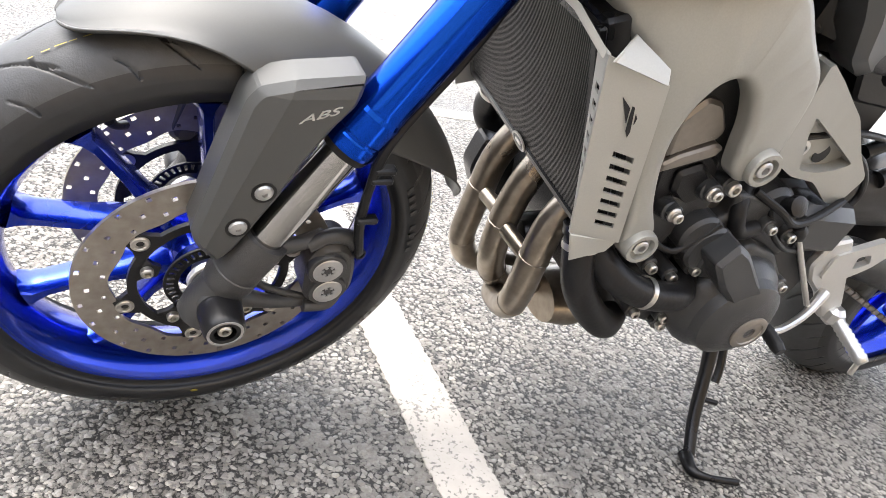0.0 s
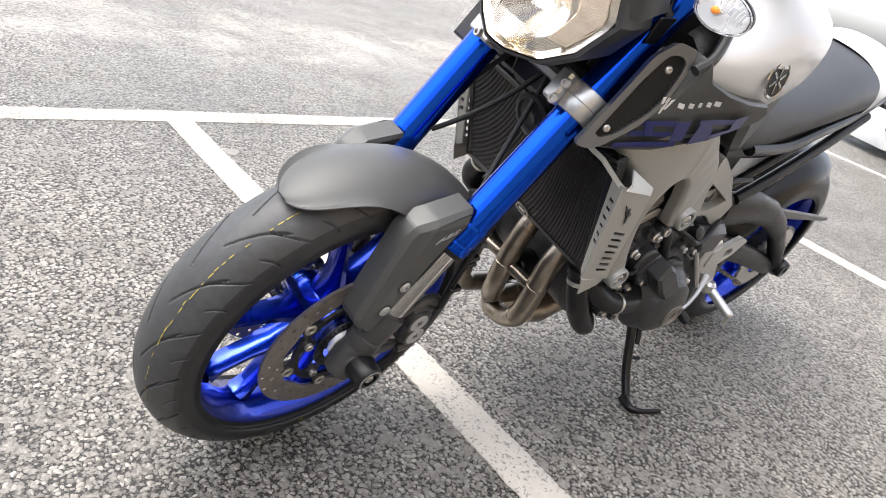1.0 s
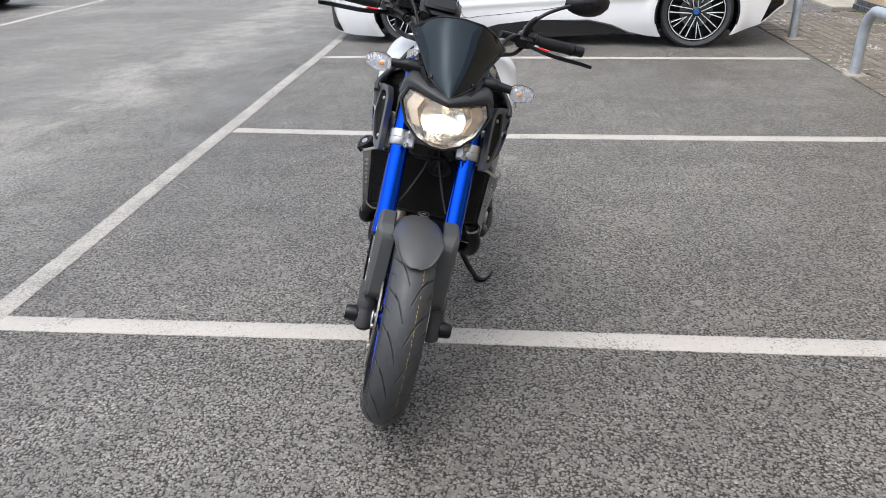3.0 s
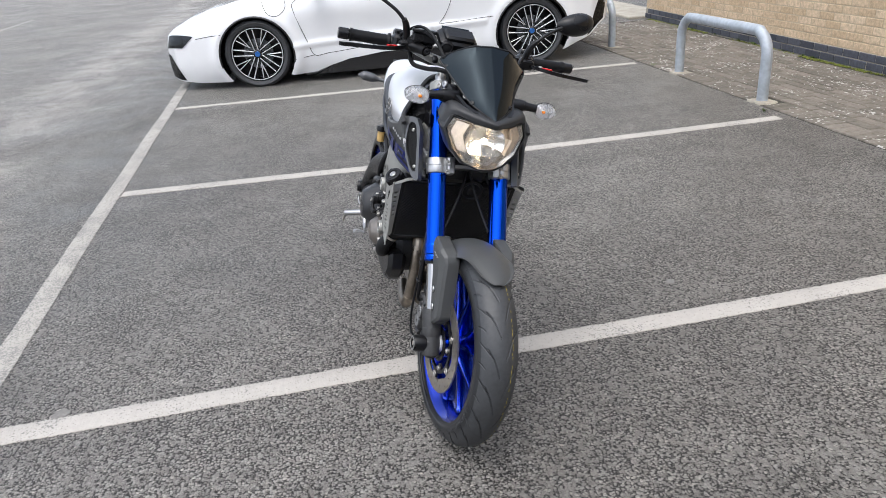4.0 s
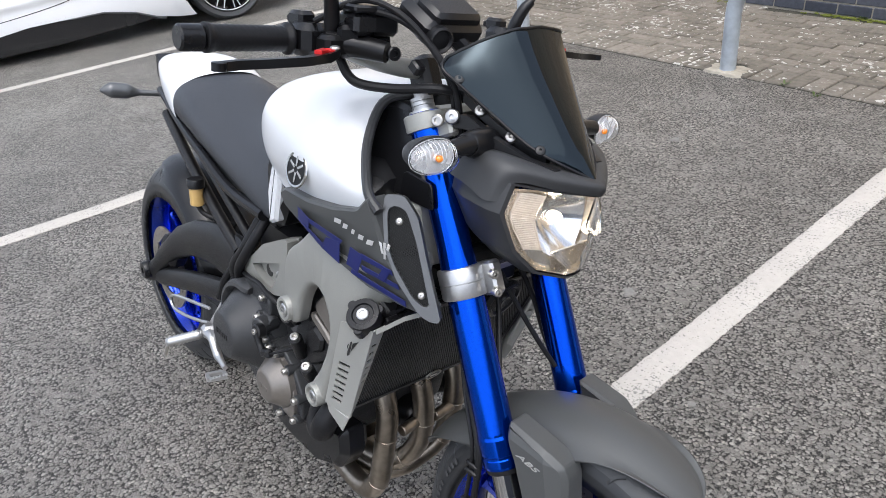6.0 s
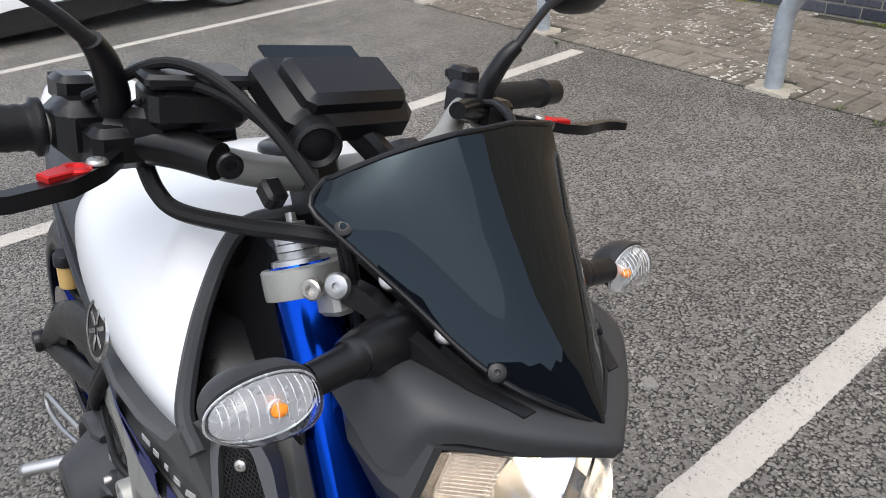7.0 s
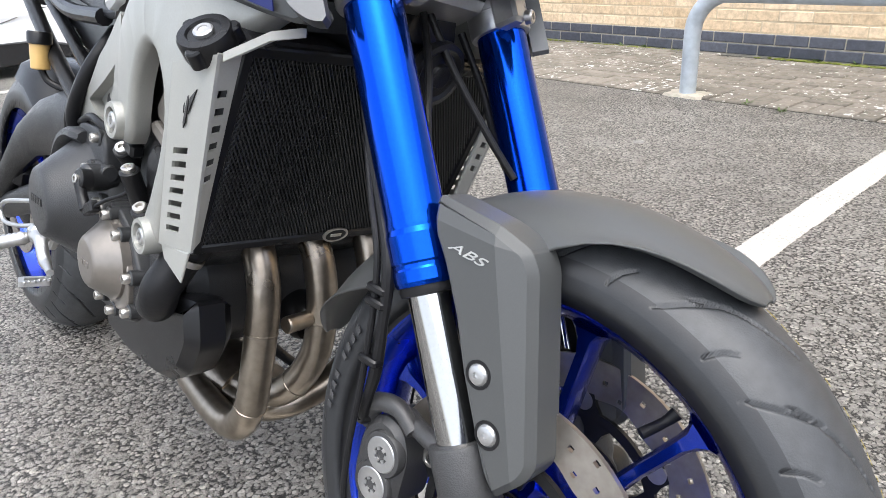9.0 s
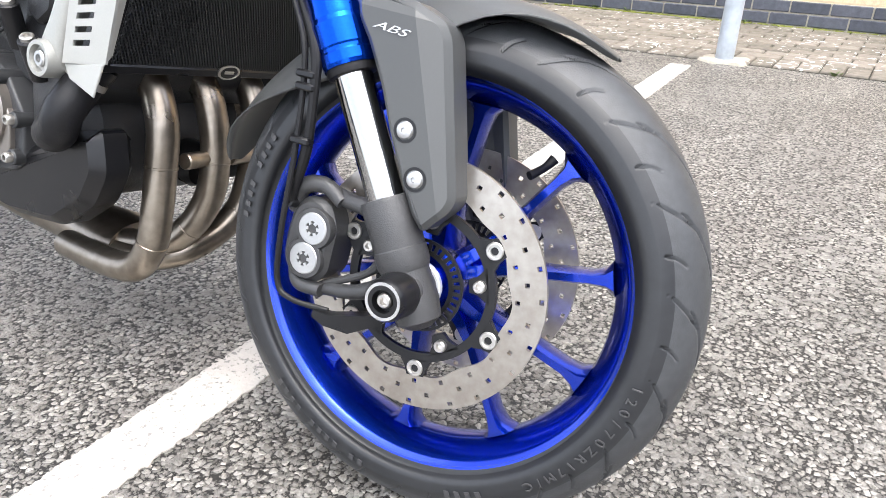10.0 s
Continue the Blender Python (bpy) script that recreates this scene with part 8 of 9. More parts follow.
for pts, r in (([(-0.585, -0.165, 0.562), (-0.63, -0.180, 0.580), (-0.68, -0.176, 0.584), (-0.74, -0.168, 0.572), (-0.82, -0.15, 0.555)], 0.005),
               ([(-0.590, -0.203, 0.480), (-0.570, -0.196, 0.492), (-0.548, -0.180, 0.505), (-0.530, -0.168, 0.53)], 0.0025),
               ([(-0.735, -0.12, 0.70), (-0.735, -0.15, 0.66), (-0.752, -0.165, 0.62), (-0.785, -0.168, 0.575), (-0.80, -0.160, 0.54)], 0.0105),
               ([(-0.77, -0.11, 0.70), (-0.775, -0.14, 0.65), (-0.79, -0.155, 0.61), (-0.83, -0.158, 0.565), (-0.85, -0.15, 0.53)], 0.0105)):
    part("engine_lead", tube(BM(), pts, r, 12), M_RUBBER, eng)
# leads and a sensor on the left flank
for pts, r in (([(-0.60, 0.165, 0.548), (-0.640, 0.185, 0.535), (-0.675, 0.188, 0.520), (-0.720, 0.180, 0.528), (-0.78, 0.16, 0.545)], 0.0055),
               ([(-0.640, 0.168, 0.53), (-0.655, 0.186, 0.50), (-0.690, 0.190, 0.480), (-0.735, 0.180, 0.470)], 0.004),
               ([(-0.470, 0.165, 0.470), (-0.500, 0.185, 0.462), (-0.525, 0.186, 0.475), (-0.55, 0.188, 0.51)], 0.004)):
    part("engine_lead", tube(BM(), pts, r, 10), M_RUBBER, eng)
part("sensor_body", lathe(BM(), [(0.001, 0.0), (0.010, 0.0), (0.010, 0.012), (0.014, 0.013), (0.014, 0.022), (0.008, 0.024), (0.001, 0.024)], frame_to((-0.665, 0.168, 0.535), (0.1, 0.8, 0.5)), 16), M_SATIN, eng)
# belly cover, right
bm = slab(BM(), fillet([(-0.395, 0.405), (-0.388, 0.350), (-0.415, 0.305), (-0.49, 0.262), (-0.60, 0.255), (-0.68, 0.275), (-0.68, 0.335), (-0.58, 0.345), (-0.48, 0.388)], 0.012, 3), -0.108, -0.168, 0.014)
warp(bm, lambda v: Vector((v.x, v.y + 0.25 * max(0, 0.30 - v.z), v.z)))
part("belly_cover", bm, M_BLACK, eng, "black plastic belly cover")
part("oil_filter", lathe(BM(), [(0.030, 0), (0.032, 0.01), (0.032, 0.05), (0.026, 0.06), (0.001, 0.06)], frame_to((-0.475, 0.02, 0.35), (1, 0, -0.2)), 28), M_BLACKMETAL, eng)

# exhaust headers: three bends into one collector
exh = None
for pts in ([(-0.435, 0.09, 0.50), (-0.405, 0.095, 0.455), (-0.392, 0.097, 0.415), (-0.394, 0.097, 0.365), (-0.400, 0.095, 0.315), (-0.410, 0.084, 0.268), (-0.426, 0.050, 0.230), (-0.445, 0.0, 0.206), (-0.49, -0.03, 0.196), (-0.60, -0.045, 0.19)],
            [(-0.435, 0.0, 0.50), (-0.402, 0.008, 0.452), (-0.388, 0.012, 0.405), (-0.386, 0.014, 0.355), (-0.394, 0.012, 0.303), (-0.420, 0.0, 0.252), (-0.47, -0.016, 0.218), (-0.60, -0.03, 0.20)],
            [(-0.435, -0.075, 0.50), (-0.405, -0.072, 0.450), (-0.390, -0.072, 0.404), (-0.390, -0.074, 0.353), (-0.393, -0.077, 0.299), (-0.400, -0.080, 0.247), (-0.430, -0.082, 0.206), (-0.50, -0.078, 0.195), (-0.62, -0.06, 0.19)]):
    p_ = part("exhaust_header", tube(BM(), pts, 0.021, 24, 8), M_HEADER, bike, "heat-tinted steel exhaust header pipe")
    exh = exh or p_
    for i in (3, 5):
        d_ = Vector(pts[i + 1]) - Vector(pts[i - 1])
        part("weld_seam", lathe(BM(), [(0.0207, -0.002), (0.0219, -0.001), (0.0219, 0.001), (0.0207, 0.002)], frame_to(pts[i], d_), 24, True), M_HEADER, p_)
    part("header_flange", lathe(BM(), [(0.0215, -0.006), (0.032, -0.006), (0.032, 0.004), (0.0215, 0.004)], frame_to(pts[0], (1, 0, -0.5)), 20, True), M_STEEL, p_)
for y0, y1 in ((0.105, 0.035), (0.015, -0.045)):
    part("balance_pipe", rod(BM(), (-0.390, y0, 0.36), (-0.380, y1, 0.36), 0.0115, 16), M_HEADER, exh)
bm = loft(BM(), [[Vector((x, w_ * math.cos(a), z + h_ * math.sin(a))) for a in np.linspace(0, 2 * math.pi, 24, endpoint=False)] for x, w_, h_, z in ((-0.53, 0.055, 0.035, 0.20), (-0.57, 0.06, 0.042, 0.20), (-0.66, 0.045, 0.04, 0.205), (-0.80, 0.05, 0.04, 0.22), (-0.86, 0.045, 0.038, 0.225), (-0.89, 0.03, 0.03, 0.228))])
part("muffler", bm, M_HEADER, bike, "short steel silencer slung under the engine")

# ---- rear end ----
RX = Vector((-1.432, 0, 0.303))
rim_, spokes_ = wheel_rim(RX, 0.074, 0.185, 10, radians(10))
rrim = part("rear_wheel", rim_, M_RIM, bike, "gloss blue cast ten-spoke rear wheel")
for sp_ in spokes_:
    part("spoke", sp_, M_RIM, rrim)
wheel_tyre(0.3085, 0.089, 0.2255, 18, "tyre", rrim, RX, 2)["label"] = "wide black rear tyre"
part("brake_disc", brake_disc(RX, -0.095, 0.085, 0.1225, 5, -1), M_DISC, rrim, "drilled steel brake disc")
bm = BM()
m = frame_to((RX.x, 0.10, RX.z), (0, 1, 0))
lathe(bm, [(0.06, -0.003), (0.106, -0.003), (0.106, 0.003), (0.06, 0.003)], m, 60, True)
for i in range(45):
    box(bm, (0.012, 0.006, 0.005), m @ Matrix.Rotation(2 * math.pi * i / 45, 4, "Z") @ Matrix.Translation((0.110, 0, 0)))
part("sprocket", bm, M_STEEL, rrim, "steel rear sprocket")
for s in (1, -1):
    part("hub_carrier", lathe(BM(), [(0.02, 0.04), (0.062, 0.05), (0.062, 0.09), (0.04, 0.10), (0.02, 0.10)], frame_to(RX, (0, s, 0)), 30), M_SATIN, rrim)
    # swinging arm: deep arch from the pivot to the axle
    bm = BM()
    rings = []
    for x, z, h_, w_ in ((-0.83, 0.50, 0.045, 0.022), (-0.92, 0.525, 0.05, 0.024), (-1.03, 0.528, 0.045, 0.024), (-1.14, 0.505, 0.042, 0.024), (-1.25, 0.455, 0.040, 0.024), (-1.35, 0.38, 0.036, 0.024), (-1.42, 0.315, 0.034, 0.022), (-1.475, 0.285, 0.028, 0.02)):
        yc = float(np.interp(x, [-1.45, -0.83], [0.135, 0.105])) * s
        h_ *= 1.0 if s > 0 else 1.35
        rings.append([Vector((x + 0.35 * h_ * math.sin(a), yc + w_ * math.cos(a), z + h_ * math.sin(a))) for a in np.linspace(0, 2 * math.pi, 14, endpoint=False)])
    loft(bm, rings)
    rings = []
    for x, z, h_, w_ in ((-0.86, 0.42, 0.035, 0.02), (-1.0, 0.41, 0.035, 0.02), (-1.2, 0.36, 0.032, 0.02), (-1.40, 0.30, 0.03, 0.02)):
        rings.append([Vector((x, float(np.interp(x, [-1.45, -0.83], [0.130, 0.10])) * s + w_ * math.cos(a), z + h_ * math.sin(a))) for a in np.linspace(0, 2 * math.pi, 12, endpoint=False)])
    loft(bm, rings)
    arm = part("swinging_arm", bm, M_SATIN, bike, "black arched swinging arm")
    part("axle_bobbin", lathe(BM(), [(0.012, 0), (0.024, 0.002), (0.026, 0.008), (0.026, 0.022), (0.023, 0.028), (0.01, 0.028), (0.009, 0.018), (0.001, 0.018)], frame_to((-1.445, 0.140 * s, 0.306), (0, s, 0)), 28), M_BLACK, arm, "black nylon crash bobbin")
    part("axle_nut", bolt(BM(), (-1.49, 0.142 * s, 0.285), (0, s, 0), 0.009, 0.01), M_STEEL, arm)
    # subframe tubes
    part("subframe_tube", tube(BM(), [(-0.89, 0.118 * s, 0.562), (-1.02, 0.115 * s, 0.625), (-1.18, 0.105 * s, 0.70), (-1.34, 0.09 * s, 0.775)], 0.0135, 14), M_SATIN, bike, "black subframe tube")
    part("subframe_stay", tube(BM(), [(-0.82, 0.115 * s, 0.60), (-0.95, 0.118 * s, 0.68), (-1.1, 0.11 * s, 0.745)], 0.0105, 12), M_SATIN, bike)
    part("seat_undertray", slab(BM(), fillet([(-0.70, 0.72), (-0.86, 0.73), (-1.12, 0.775), (-1.10, 0.73), (-0.92, 0.66), (-0.74, 0.66)], 0.01, 2), 0.07 * s, 0.105 * s, 0.005), M_BLACK, bike)
    # foot peg hanger
    hang = part("peg_hanger", slab(BM(), fillet([(-0.835, 0.475), (-0.87, 0.485), (-0.90, 0.45), (-0.985, 0.352), (-0.995, 0.320), (-0.96, 0.315), (-0.90, 0.37), (-0.85, 0.40), (-0.825, 0.43)], 0.008, 3), 0.150 * s, 0.166 * s, 0.004), M_ALUPAINT, bike, "silver cast foot peg hanger")
    if s > 0:
        bm = ring_slab(BM(), fillet([(-0.855, 0.455), (-0.94, 0.49), (-0.985, 0.475), (-0.955, 0.435), (-0.90, 0.40), (-0.86, 0.41)], 0.006, 2), fillet([(-0.905, 0.455), (-0.93, 0.462), (-0.945, 0.445), (-0.915, 0.43)], 0.004, 2), 0.160 * s, 0.170 * s, 40)
        part("heel_guard", bm, M_ALUPAINT, hang)
    else:
        part("heel_guard", tube(BM(), [(-0.955, -0.172, 0.405), (-1.03, -0.182, 0.392), (-1.12, -0.190, 0.372), (-1.152, -0.192, 0.352), (-1.13, -0.192, 0.332), (-1.05, -0.186, 0.342), (-0.965, -0.174, 0.362)], 0.0042, 10), M_ALU, hang)
    bm = lathe(BM(), [(0.009, 0)] + [(0.0125 if k % 2 else 0.0105, 0.006 + 0.0045 * k) for k in range(17)] + [(0.009, 0.084)], frame_to((-0.983, 0.172, 0.326), (-0.08, 1, -0.28)) if s > 0 else frame_to((-0.950, -0.196, 0.347), (-0.55, -0.85, -0.28)), 12)
    part("foot_peg", bm, M_ALU, hang, "ridged aluminium foot peg", 80)
    part("peg_bracket", box(BM(), (0.034, 0.03, 0.034), Matrix.Translation((-0.98, 0.168, 0.328) if s > 0 else (-0.945, -0.182, 0.352)), 0.008), M_ALU, hang)
    part("peg_feeler", rod(BM(), *(((-0.99, 0.245, 0.305), (-0.995, 0.248, 0.272)) if s > 0 else ((-0.992, -0.262, 0.318), (-1.008, -0.266, 0.286))), 0.005, 10), M_STEEL, hang)
# shift side
part("shift_lever", tube(BM(), [(-0.89, 0.175, 0.385), (-0.85, 0.195, 0.36), (-0.80, 0.21, 0.345), (-0.765, 0.215, 0.342)], [0.010, 0.007, 0.006, 0.006], 10), M_ALU, bike, "aluminium gear shift lever")
part("shift_rubber", lathe(BM(), [(0.006, 0), (0.010, 0.001)] + [(0.0108 if k % 2 else 0.0098, 0.005 + 0.004 * k) for k in range(9)] + [(0.008, 0.045)], frame_to((-0.762, 0.205, 0.343), (0.0, 1, -0.15)), 12), M_RUBBER, bike)
part("shift_rod", rod(BM(), (-0.708, 0.182, 0.500), (-0.848, 0.188, 0.372), 0.0045, 10), M_STEEL, bike)
part("shift_joint", lathe(BM(), [(0.001, -0.014), (0.009, -0.012), (0.012, 0), (0.009, 0.012), (0.001, 0.014)], frame_to((-0.704, 0.183, 0.505), (0.7, 0, 0.7)), 16), M_RUBBER, bike)
# brake pedal side
part("brake_pedal", tube(BM(), [(-0.945, -0.185, 0.352), (-0.905, -0.190, 0.352), (-0.875, -0.192, 0.325), (-0.848, -0.195, 0.322), (-0.825, -0.198, 0.320)], [0.013, 0.010, 0.010, 0.007, 0.006], 12), M_ALU, bike, "aluminium rear brake pedal")
bm = ring_slab(BM(), fillet([(-0.015, -0.022), (0.013, -0.022), (0.015, 0.022), (-0.013, 0.022)], 0.005, 3), fillet([(-0.008, -0.014), (0.006, -0.014), (0.008, 0.014), (-0.006, 0.014)], 0.003, 3), -0.004, 0.004, 40, Matrix.Translation((-0.820, -0.221, 0.311)) @ Matrix.Rotation(radians(-14), 4, "Z") @ Matrix(((1, 0, 0, 0), (0, 0, 1, 0), (0, 1, 0, 0), (0, 0, 0, 1))))
for k in range(6):
    box(bm, (0.006, 0.004, 0.005), Matrix.Translation((-0.806 + 0.002 * (k % 2), -0.203 - 0.0072 * k, 0.316)), 0.001)
part("pedal_pad", bm, M_ALU, bike)
part("brake_fluid_pot", lathe(BM(), [(0.014, -0.03), (0.016, -0.028), (0.0165, 0.012), (0.018, 0.013), (0.0185, 0.03), (0.016, 0.033), (0.001, 0.033)], frame_to((-1.07, -0.135, 0.648), (0, 0, 1)), 24), M_FLUID, bike, "amber fluid pot with a black cap")
part("pot_cap", lathe(BM(), [(0.0175, 0.013), (0.020, 0.014), (0.020, 0.032), (0.018, 0.035), (0.001, 0.035)], frame_to((-1.07, -0.135, 0.648), (0, 0, 1)), 24), M_BLACK, bike)
for pts, r in (([(-1.07, -0.135, 0.62), (-1.06, -0.125, 0.598), (-1.03, -0.10, 0.585), (-0.99, -0.08, 0.58)], 0.006), ([(-0.86, -0.13, 0.56), (-0.90, -0.15, 0.50), (-0.93, -0.155, 0.44)], 0.0085), ([(-0.84, -0.12, 0.60), (-0.87, -0.14, 0.54), (-0.86, -0.15, 0.47)], 0.007),
               ([(-0.70, 0.13, 0.62), (-0.78, 0.145, 0.60), (-0.84, 0.14, 0.545), (-0.80, 0.15, 0.50)], 0.005), ([(-0.62, 0.15, 0.62), (-0.72, 0.15, 0.64), (-0.85, 0.135, 0.63)], 0.005)):
    part("hose", tube(BM(), pts, r, 10), M_RUBBER, bike)
# rear caliper and hugger
bm = BM()
box(bm, (0.09, 0.05, 0.06), Matrix.Translation((-1.33, -0.11, 0.40)) @ Matrix.Rotation(radians(35), 4, "Y"), 0.012)
part("rear_caliper", bm, M_SATIN, bike, "black rear brake caliper")
secs = []
for deg in (80, 95, 110, 125, 140, 155, 168):
    a = radians(180 - deg)
    e = Vector((math.cos(a), 0, math.sin(a)))
    k = 1.0 if 85 < deg < 165 else 0.8
    secs.append([RX + e * (0.326 - d_) + Vector((0, y * k, 0)) for y, d_ in ((0, 0), (0.05, 0.004), (0.085, 0.02), (0.1, 0.05))])
part("rear_hugger", thick(skin(secs), 0.003), M_BLACK, bike, "black rear hugger", 60)
# chain in its two runs, and the grey guard above
bm = BM()
for z0, z1, n_ in ((0.530, 0.414, 42), (0.440, 0.195, 44)):
    for i in range(n_):
        t = i / n_
        p = Vector((-0.80 - 0.63 * t, 0.10, z0 + (z1 - z0) * t))
        ang = math.atan2(z1 - z0, -0.63)
        box(bm, (0.014, 0.016 if i % 2 else 0.011, 0.011), Matrix.Translation(p) @ Matrix.Rotation(-ang, 4, "Y"), 0.002)
part("chain", bm, M_CHAIN, bike, "steel drive chain")["kind"] = "stuff"
bm = slab(BM(), fillet([(-0.86, 0.525), (-0.92, 0.545), (-1.10, 0.53), (-1.62, 0.452), (-1.60, 0.44), (-1.10, 0.495), (-0.95, 0.505)], 0.006, 2), 0.112, 0.122, 0.003)
part("chain_guard", bm, M_SILVERPAINT, bike, "thin grey chain guard")
part("shock", lathe(BM(), [(0.012, 0), (0.02, 0.01)] + [(0.026 if k % 2 else 0.019, 0.02 + 0.012 * k) for k in range(10)] + [(0.02, 0.15), (0.02, 0.22)], frame_to((-0.90, 0.02, 0.46), (0.3, 0, 1)), 20), M_BLACKMETAL, bike, "black rear shock spring")
# side stand
st = part("side_stand", tube(BM(), [(-0.832, 0.105, 0.235), (-0.818, 0.150, 0.175), (-0.799, 0.200, 0.110), (-0.784, 0.245, 0.068)], [0.014, 0.0115, 0.0108, 0.010], 16), M_BLACKMETAL, bike, "black side stand, swung out")
part("stand_foot", tube(BM(), [(-0.780, 0.240, 0.066), (-0.772, 0.272, 0.066), (-0.79, 0.292, 0.072), (-0.842, 0.308, 0.073)], [0.013, 0.010, 0.006, 0.006], 12), M_BLACKMETAL, st)
part("stand_spring", tube(BM(), [(-0.856, 0.10, 0.245), (-0.850, 0.145, 0.185), (-0.842, 0.165, 0.155)], 0.0075, 10), M_BLACKMETAL, st)
part("stand_peg", rod(BM(), (-0.806, 0.18, 0.135), (-0.845, 0.19, 0.130), 0.005, 10), M_BLACKMETAL, st)
bm = BM()
for x0, y0, z0, sx, sy, sz in ((-0.74, 0.0, 0.62, 0.20, 0.20, 0.12), (-0.95, 0.0, 0.70, 0.30, 0.15, 0.08), (-0.66, 0, 0.76, 0.14, 0.24, 0.10)):
    box(bm, (sx, sy, sz), Matrix.Translation((x0, y0, z0)), 0.02)
part("under_seat_bay", bm, M_BLACK, bike, "black battery and wiring bay")

# ---- block paving and brick wall, piece by piece ----
def piece_mesh(name, size, bevel, material, seed=0):
    rnd = random.Random(seed)
    bm = BM()
    box(bm, size, Matrix(), bevel)
    bmesh.ops.recalc_face_normals(bm, faces=bm.faces)
    me = bpy.data.meshes.new(name)
    bm.to_mesh(me)
    bm.free()
    me.materials.append(material)
    return me


def block_mesh(me, poses, name, material, parent):
    """Many alike pieces in one mesh."""
    co = np.array([v.co[:] for v in me.vertices])
    faces = [tuple(p.vertices) for p in me.polygons]
    allv, allf = [], []
    for i, m in enumerate(poses):
        r = np.array(m)
        allv.append(co @ r[:3, :3].T + r[:3, 3])
        allf += [tuple(v + i * len(co) for v in f) for f in faces]
    out = bpy.data.meshes.new(name)
    out.from_pydata(np.concatenate(allv).tolist(), [], allf)
    out.materials.append(material)
    ob = new(name, out)
    ob.parent = parent
    ob["kind"] = "stuff"
    return ob


def place_pieces(name, me, poses, parent, material, rest):
    near = [m for m, k in poses if k]
    for m in near:
        ob = new(name, me)
        ob.parent = parent
        ob.matrix_local = m
    far = [m for m, k in poses if not k]
    if far:
        block_mesh(me, far, rest, material, parent)


E_A, E_B = Vector((-8.75, 3.5, 0)), Vector((5.0, 2.76, 0))
ed = (E_B - E_A).normalized()
en = Vector((-ed.y, ed.x, 0))


def wall_gap(p):
    """How far a place on the paving lies before the wall."""
    return -(p - WALL_A).dot(wn_)


bm = BM()
ring = [E_A + en * 0.0, E_B, Vector((5.0, 4.1, 0)), Vector((-8.75, 5.35, 0))]
loft(bm, [[p - Vector((0, 0, 0.1)) for p in ring], [p + Vector((0, 0, 0.002)) for p in ring]])
pavement = solid("pavement", bm, M_GRIT, "brown concrete block paving with white lichen", "paving", "structure")
rnd = random.Random(11)
paver = piece_mesh("paver", (0.193, 0.093, 0.05), 0.005, M_PAVER)
edge_paver = piece_mesh("edge_paver", (0.093, 0.193, 0.05), 0.005, M_PAVER)
poses, edge_poses = [], []


def settled(p):
    return Matrix.Translation(p + Vector((0, 0, -0.014 + rnd.uniform(-0.002, 0.0025)))) @ Matrix.Rotation(math.atan2(ed.y, ed.x) + rnd.uniform(-0.012, 0.012), 4, "Z") @ Matrix.Rotation(rnd.uniform(-0.012, 0.012), 4, "X") @ Matrix.Rotation(rnd.uniform(-0.01, 0.01), 4, "Y")


L = (E_B - E_A).length
FEET = [Vector((x, y, 0)) for x, y in ((-4.61, 3.35), (-3.18, 3.27), (-1.506, 3.166), (-0.182, 3.06), (-7.95, 3.6), (-6.5, 3.5), (1.3, 2.96), (2.7, 2.88))]
for i in range(int(L / 0.1)):
    p = E_A + ed * (0.05 + 0.1 * i) + en * 0.1
    if min((p - f).length for f in FEET) > 0.09:
        edge_poses.append((settled(p), -2.4 < p.x < 0.6))
for j in range(20):
    for i in range(int(L / 0.2)):
        p = E_A + ed * (0.1 + 0.2 * i + (0.1 if j % 2 else 0)) + en * (0.25 + 0.1 * j)
        if wall_gap(p) > 0.07:
            poses.append((settled(p), -2.35 < p.x < -0.05))
place_pieces("edge_paver", edge_paver, edge_poses[:], pavement, M_PAVER, "edge_pavers")
place_pieces("paver", paver, poses, pavement, M_PAVER, "pavers")

# the wall: two courses of blue-grey brick under buff ones
WL = (WALL_B - WALL_A).length
core = box(BM(), (WL - 0.012, 0.3, 3.2), Matrix.Translation((WL / 2, 0.1485, 1.6)))
XF.append(WM)
wall = solid("wall_north", core, M_MORTAR, "buff brick wall with a blue-grey brick plinth", "wall", "structure")
part("plinth_mortar", box(BM(), (WL - 0.02, 0.03, 0.158), Matrix.Translation((WL / 2, 0.002, 0.079))), M_PALEMORTAR, wall)
XF.pop()
brick = piece_mesh("brick", (0.215, 0.1, 0.065), 0.003, M_BUFF)
dark_brick = piece_mesh("plinth_brick", (0.215, 0.11, 0.065), 0.004, M_PLINTH)
buff, plinth = [], []
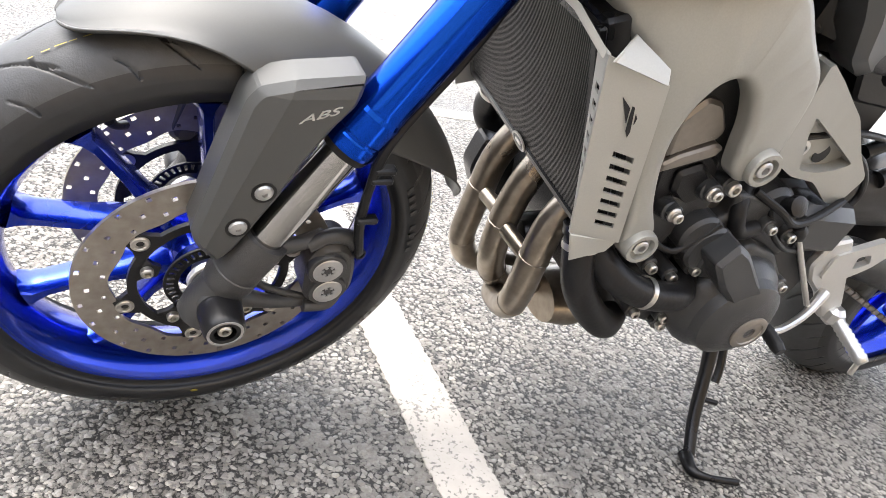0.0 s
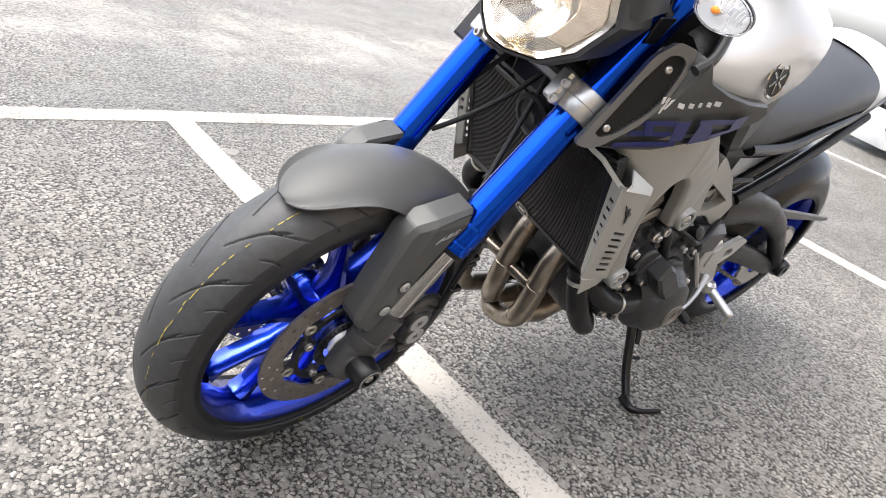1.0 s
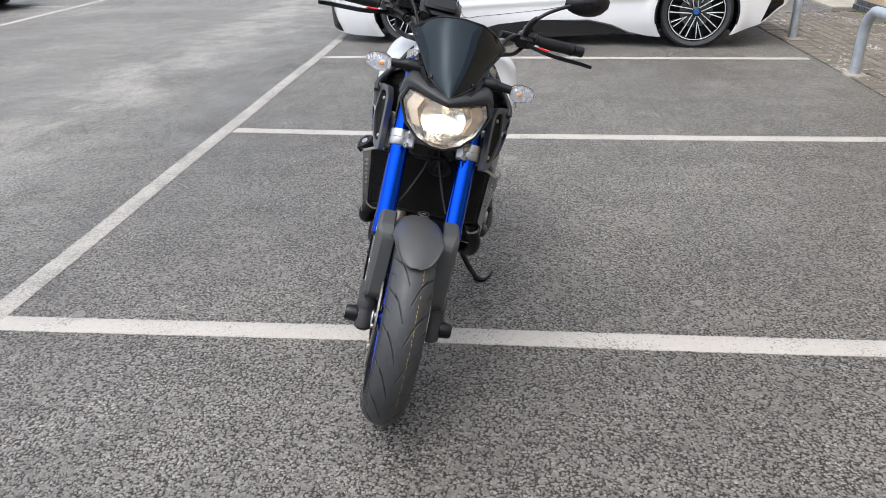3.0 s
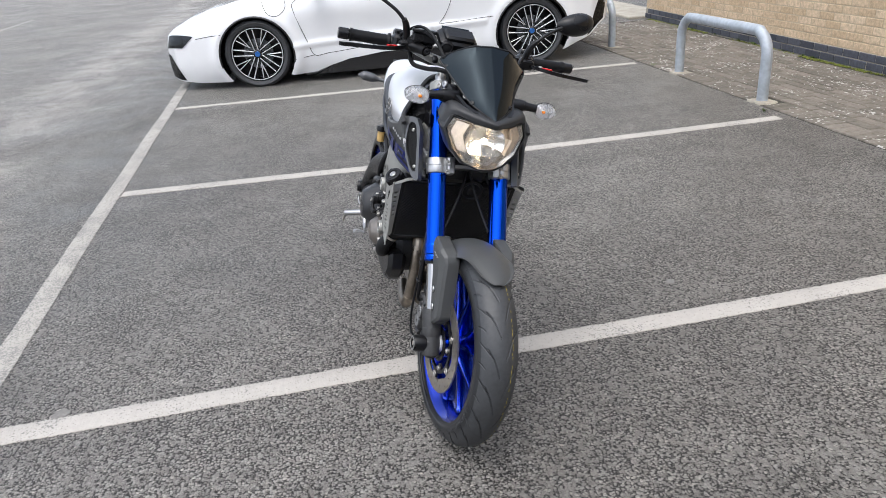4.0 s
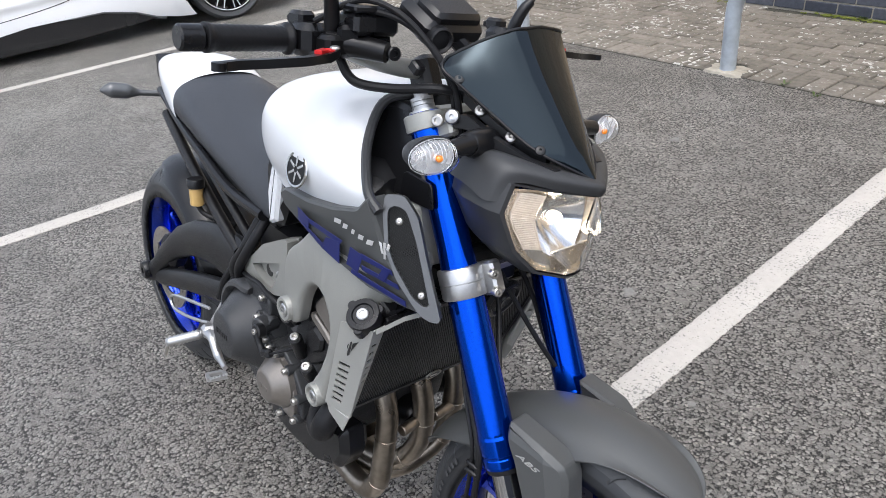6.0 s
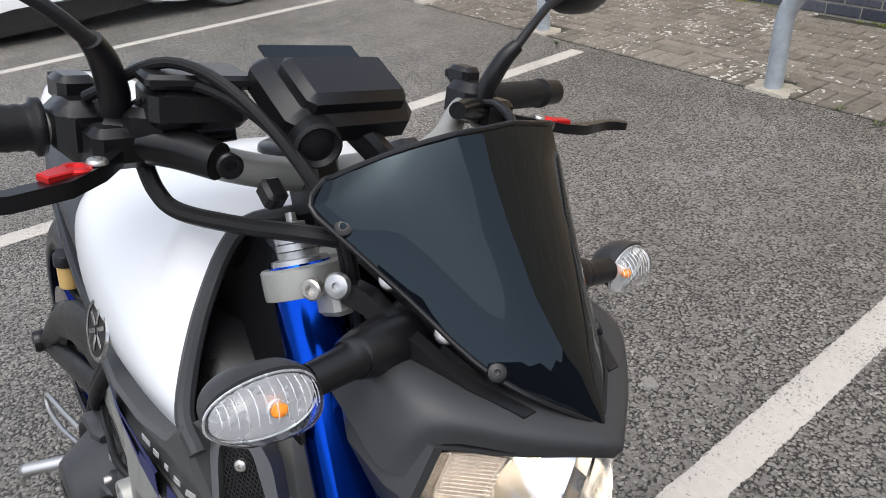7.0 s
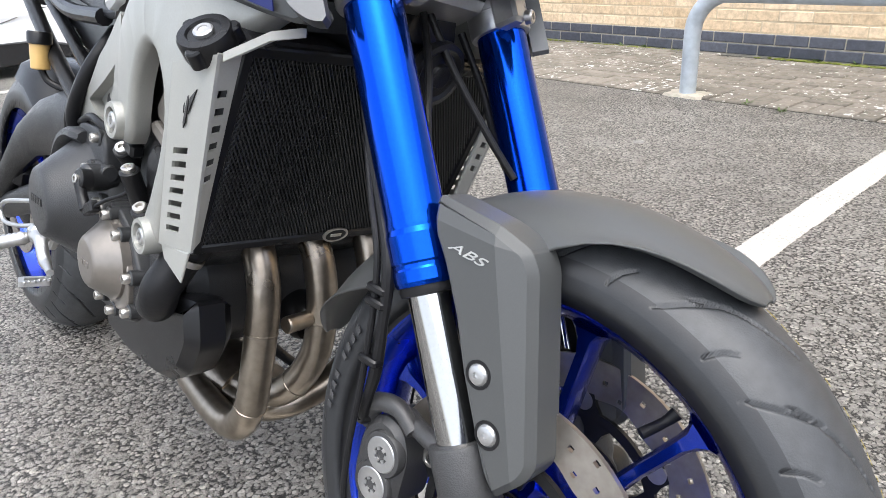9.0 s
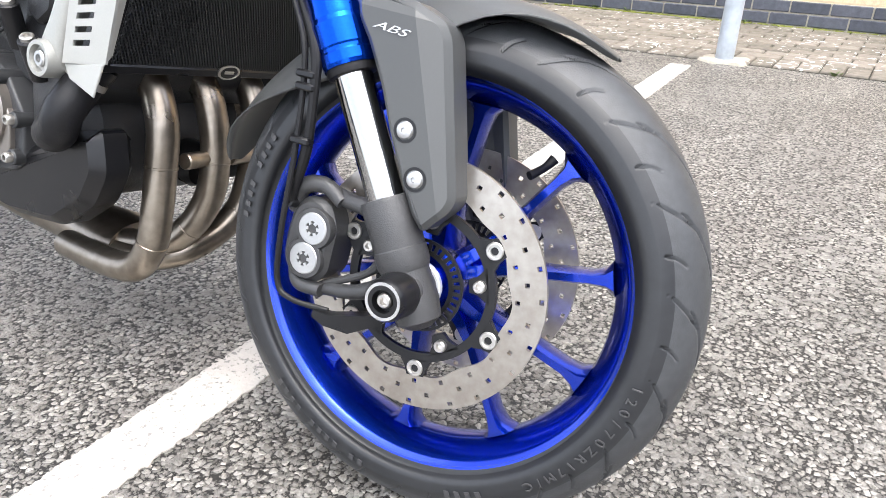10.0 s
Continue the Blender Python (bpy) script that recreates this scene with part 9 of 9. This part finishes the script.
for c in range(42):
    z = 0.0375 + 0.012 + 0.075 * c
    for i in range(int(WL / 0.225)):
        u = 0.1075 + 0.225 * i + (0.1125 if c % 2 else 0)
        if u + 0.1075 > WL:
            continue
        back = 0.05 - 0.004 + rnd.uniform(-0.0015, 0.0015) - (0.012 if c < 2 else 0)
        m = WM @ Matrix.Translation((u, back, z)) @ Matrix.Rotation(rnd.uniform(-0.006, 0.006), 4, "Z") @ Matrix.Rotation(rnd.uniform(-0.004, 0.004), 4, "Y")
        x = (WM @ Vector((u, 0, 0))).x
        if c < 2:
            plinth.append((m, -5.2 < x < 1.2))
        else:
            buff.append((m, -4.2 < x < 0.4 and c < 16))
place_pieces("brick", brick, buff, wall, M_BUFF, "bricks")
place_pieces("plinth_brick", dark_brick, plinth, wall, M_PLINTH, "plinth_bricks")

# moss and small weeds in the joint at the foot of the wall
bm = BM()
rnd = random.Random(5)
for k in range(2600):
    u = rnd.uniform(0.2, WL - 0.2)
    if math.sin(u * 1.7) + math.sin(u * 4.1 + 1) + rnd.uniform(-1, 1) < -0.3:
        continue
    p = WM @ Vector((u, -0.012 - abs(rnd.gauss(0, 0.03)), 0.008))
    r = rnd.uniform(0.005, 0.014)
    bmesh.ops.create_icosphere(bm, subdivisions=1, radius=r, matrix=Matrix.Translation(p) @ Matrix.Diagonal((1.5, 1.0, 0.55, 1)))
solid("moss", bm, M_MOSS, "yellow-green moss along the foot of the wall", "moss", "stuff")
bm = BM()
SPOTS = [(WM @ Vector((rnd.uniform(1, WL - 3), -0.03, 0.01))) for _ in range(16)] + [Vector((x, y, 0.003)) for x, y in ((-0.95, 3.03), (-2.9, 3.1), (-1.15, 3.1), (0.3, 2.98), (-5.1, 3.32))]
for s in SPOTS:
    for _ in range(14):
        a = rnd.uniform(0, 6.283)
        h = rnd.uniform(0.008, 0.026)
        lean = Vector((math.cos(a), math.sin(a), 0))
        side = Vector((-lean.y, lean.x, 0)) * rnd.uniform(0.003, 0.007)
        b0 = s + lean * rnd.uniform(0, 0.02)
        m0 = b0 + lean * h * 0.35 + Vector((0, 0, h * 0.8))
        t0 = b0 + lean * h * 0.9 + Vector((0, 0, h))
        v = [bm.verts.new(q) for q in (b0, m0 - side, t0, m0 + side)]
        bm.faces.new(v)
solid("weeds", bm, M_LEAF, "small green weeds in the paving joints", "weeds", "stuff")
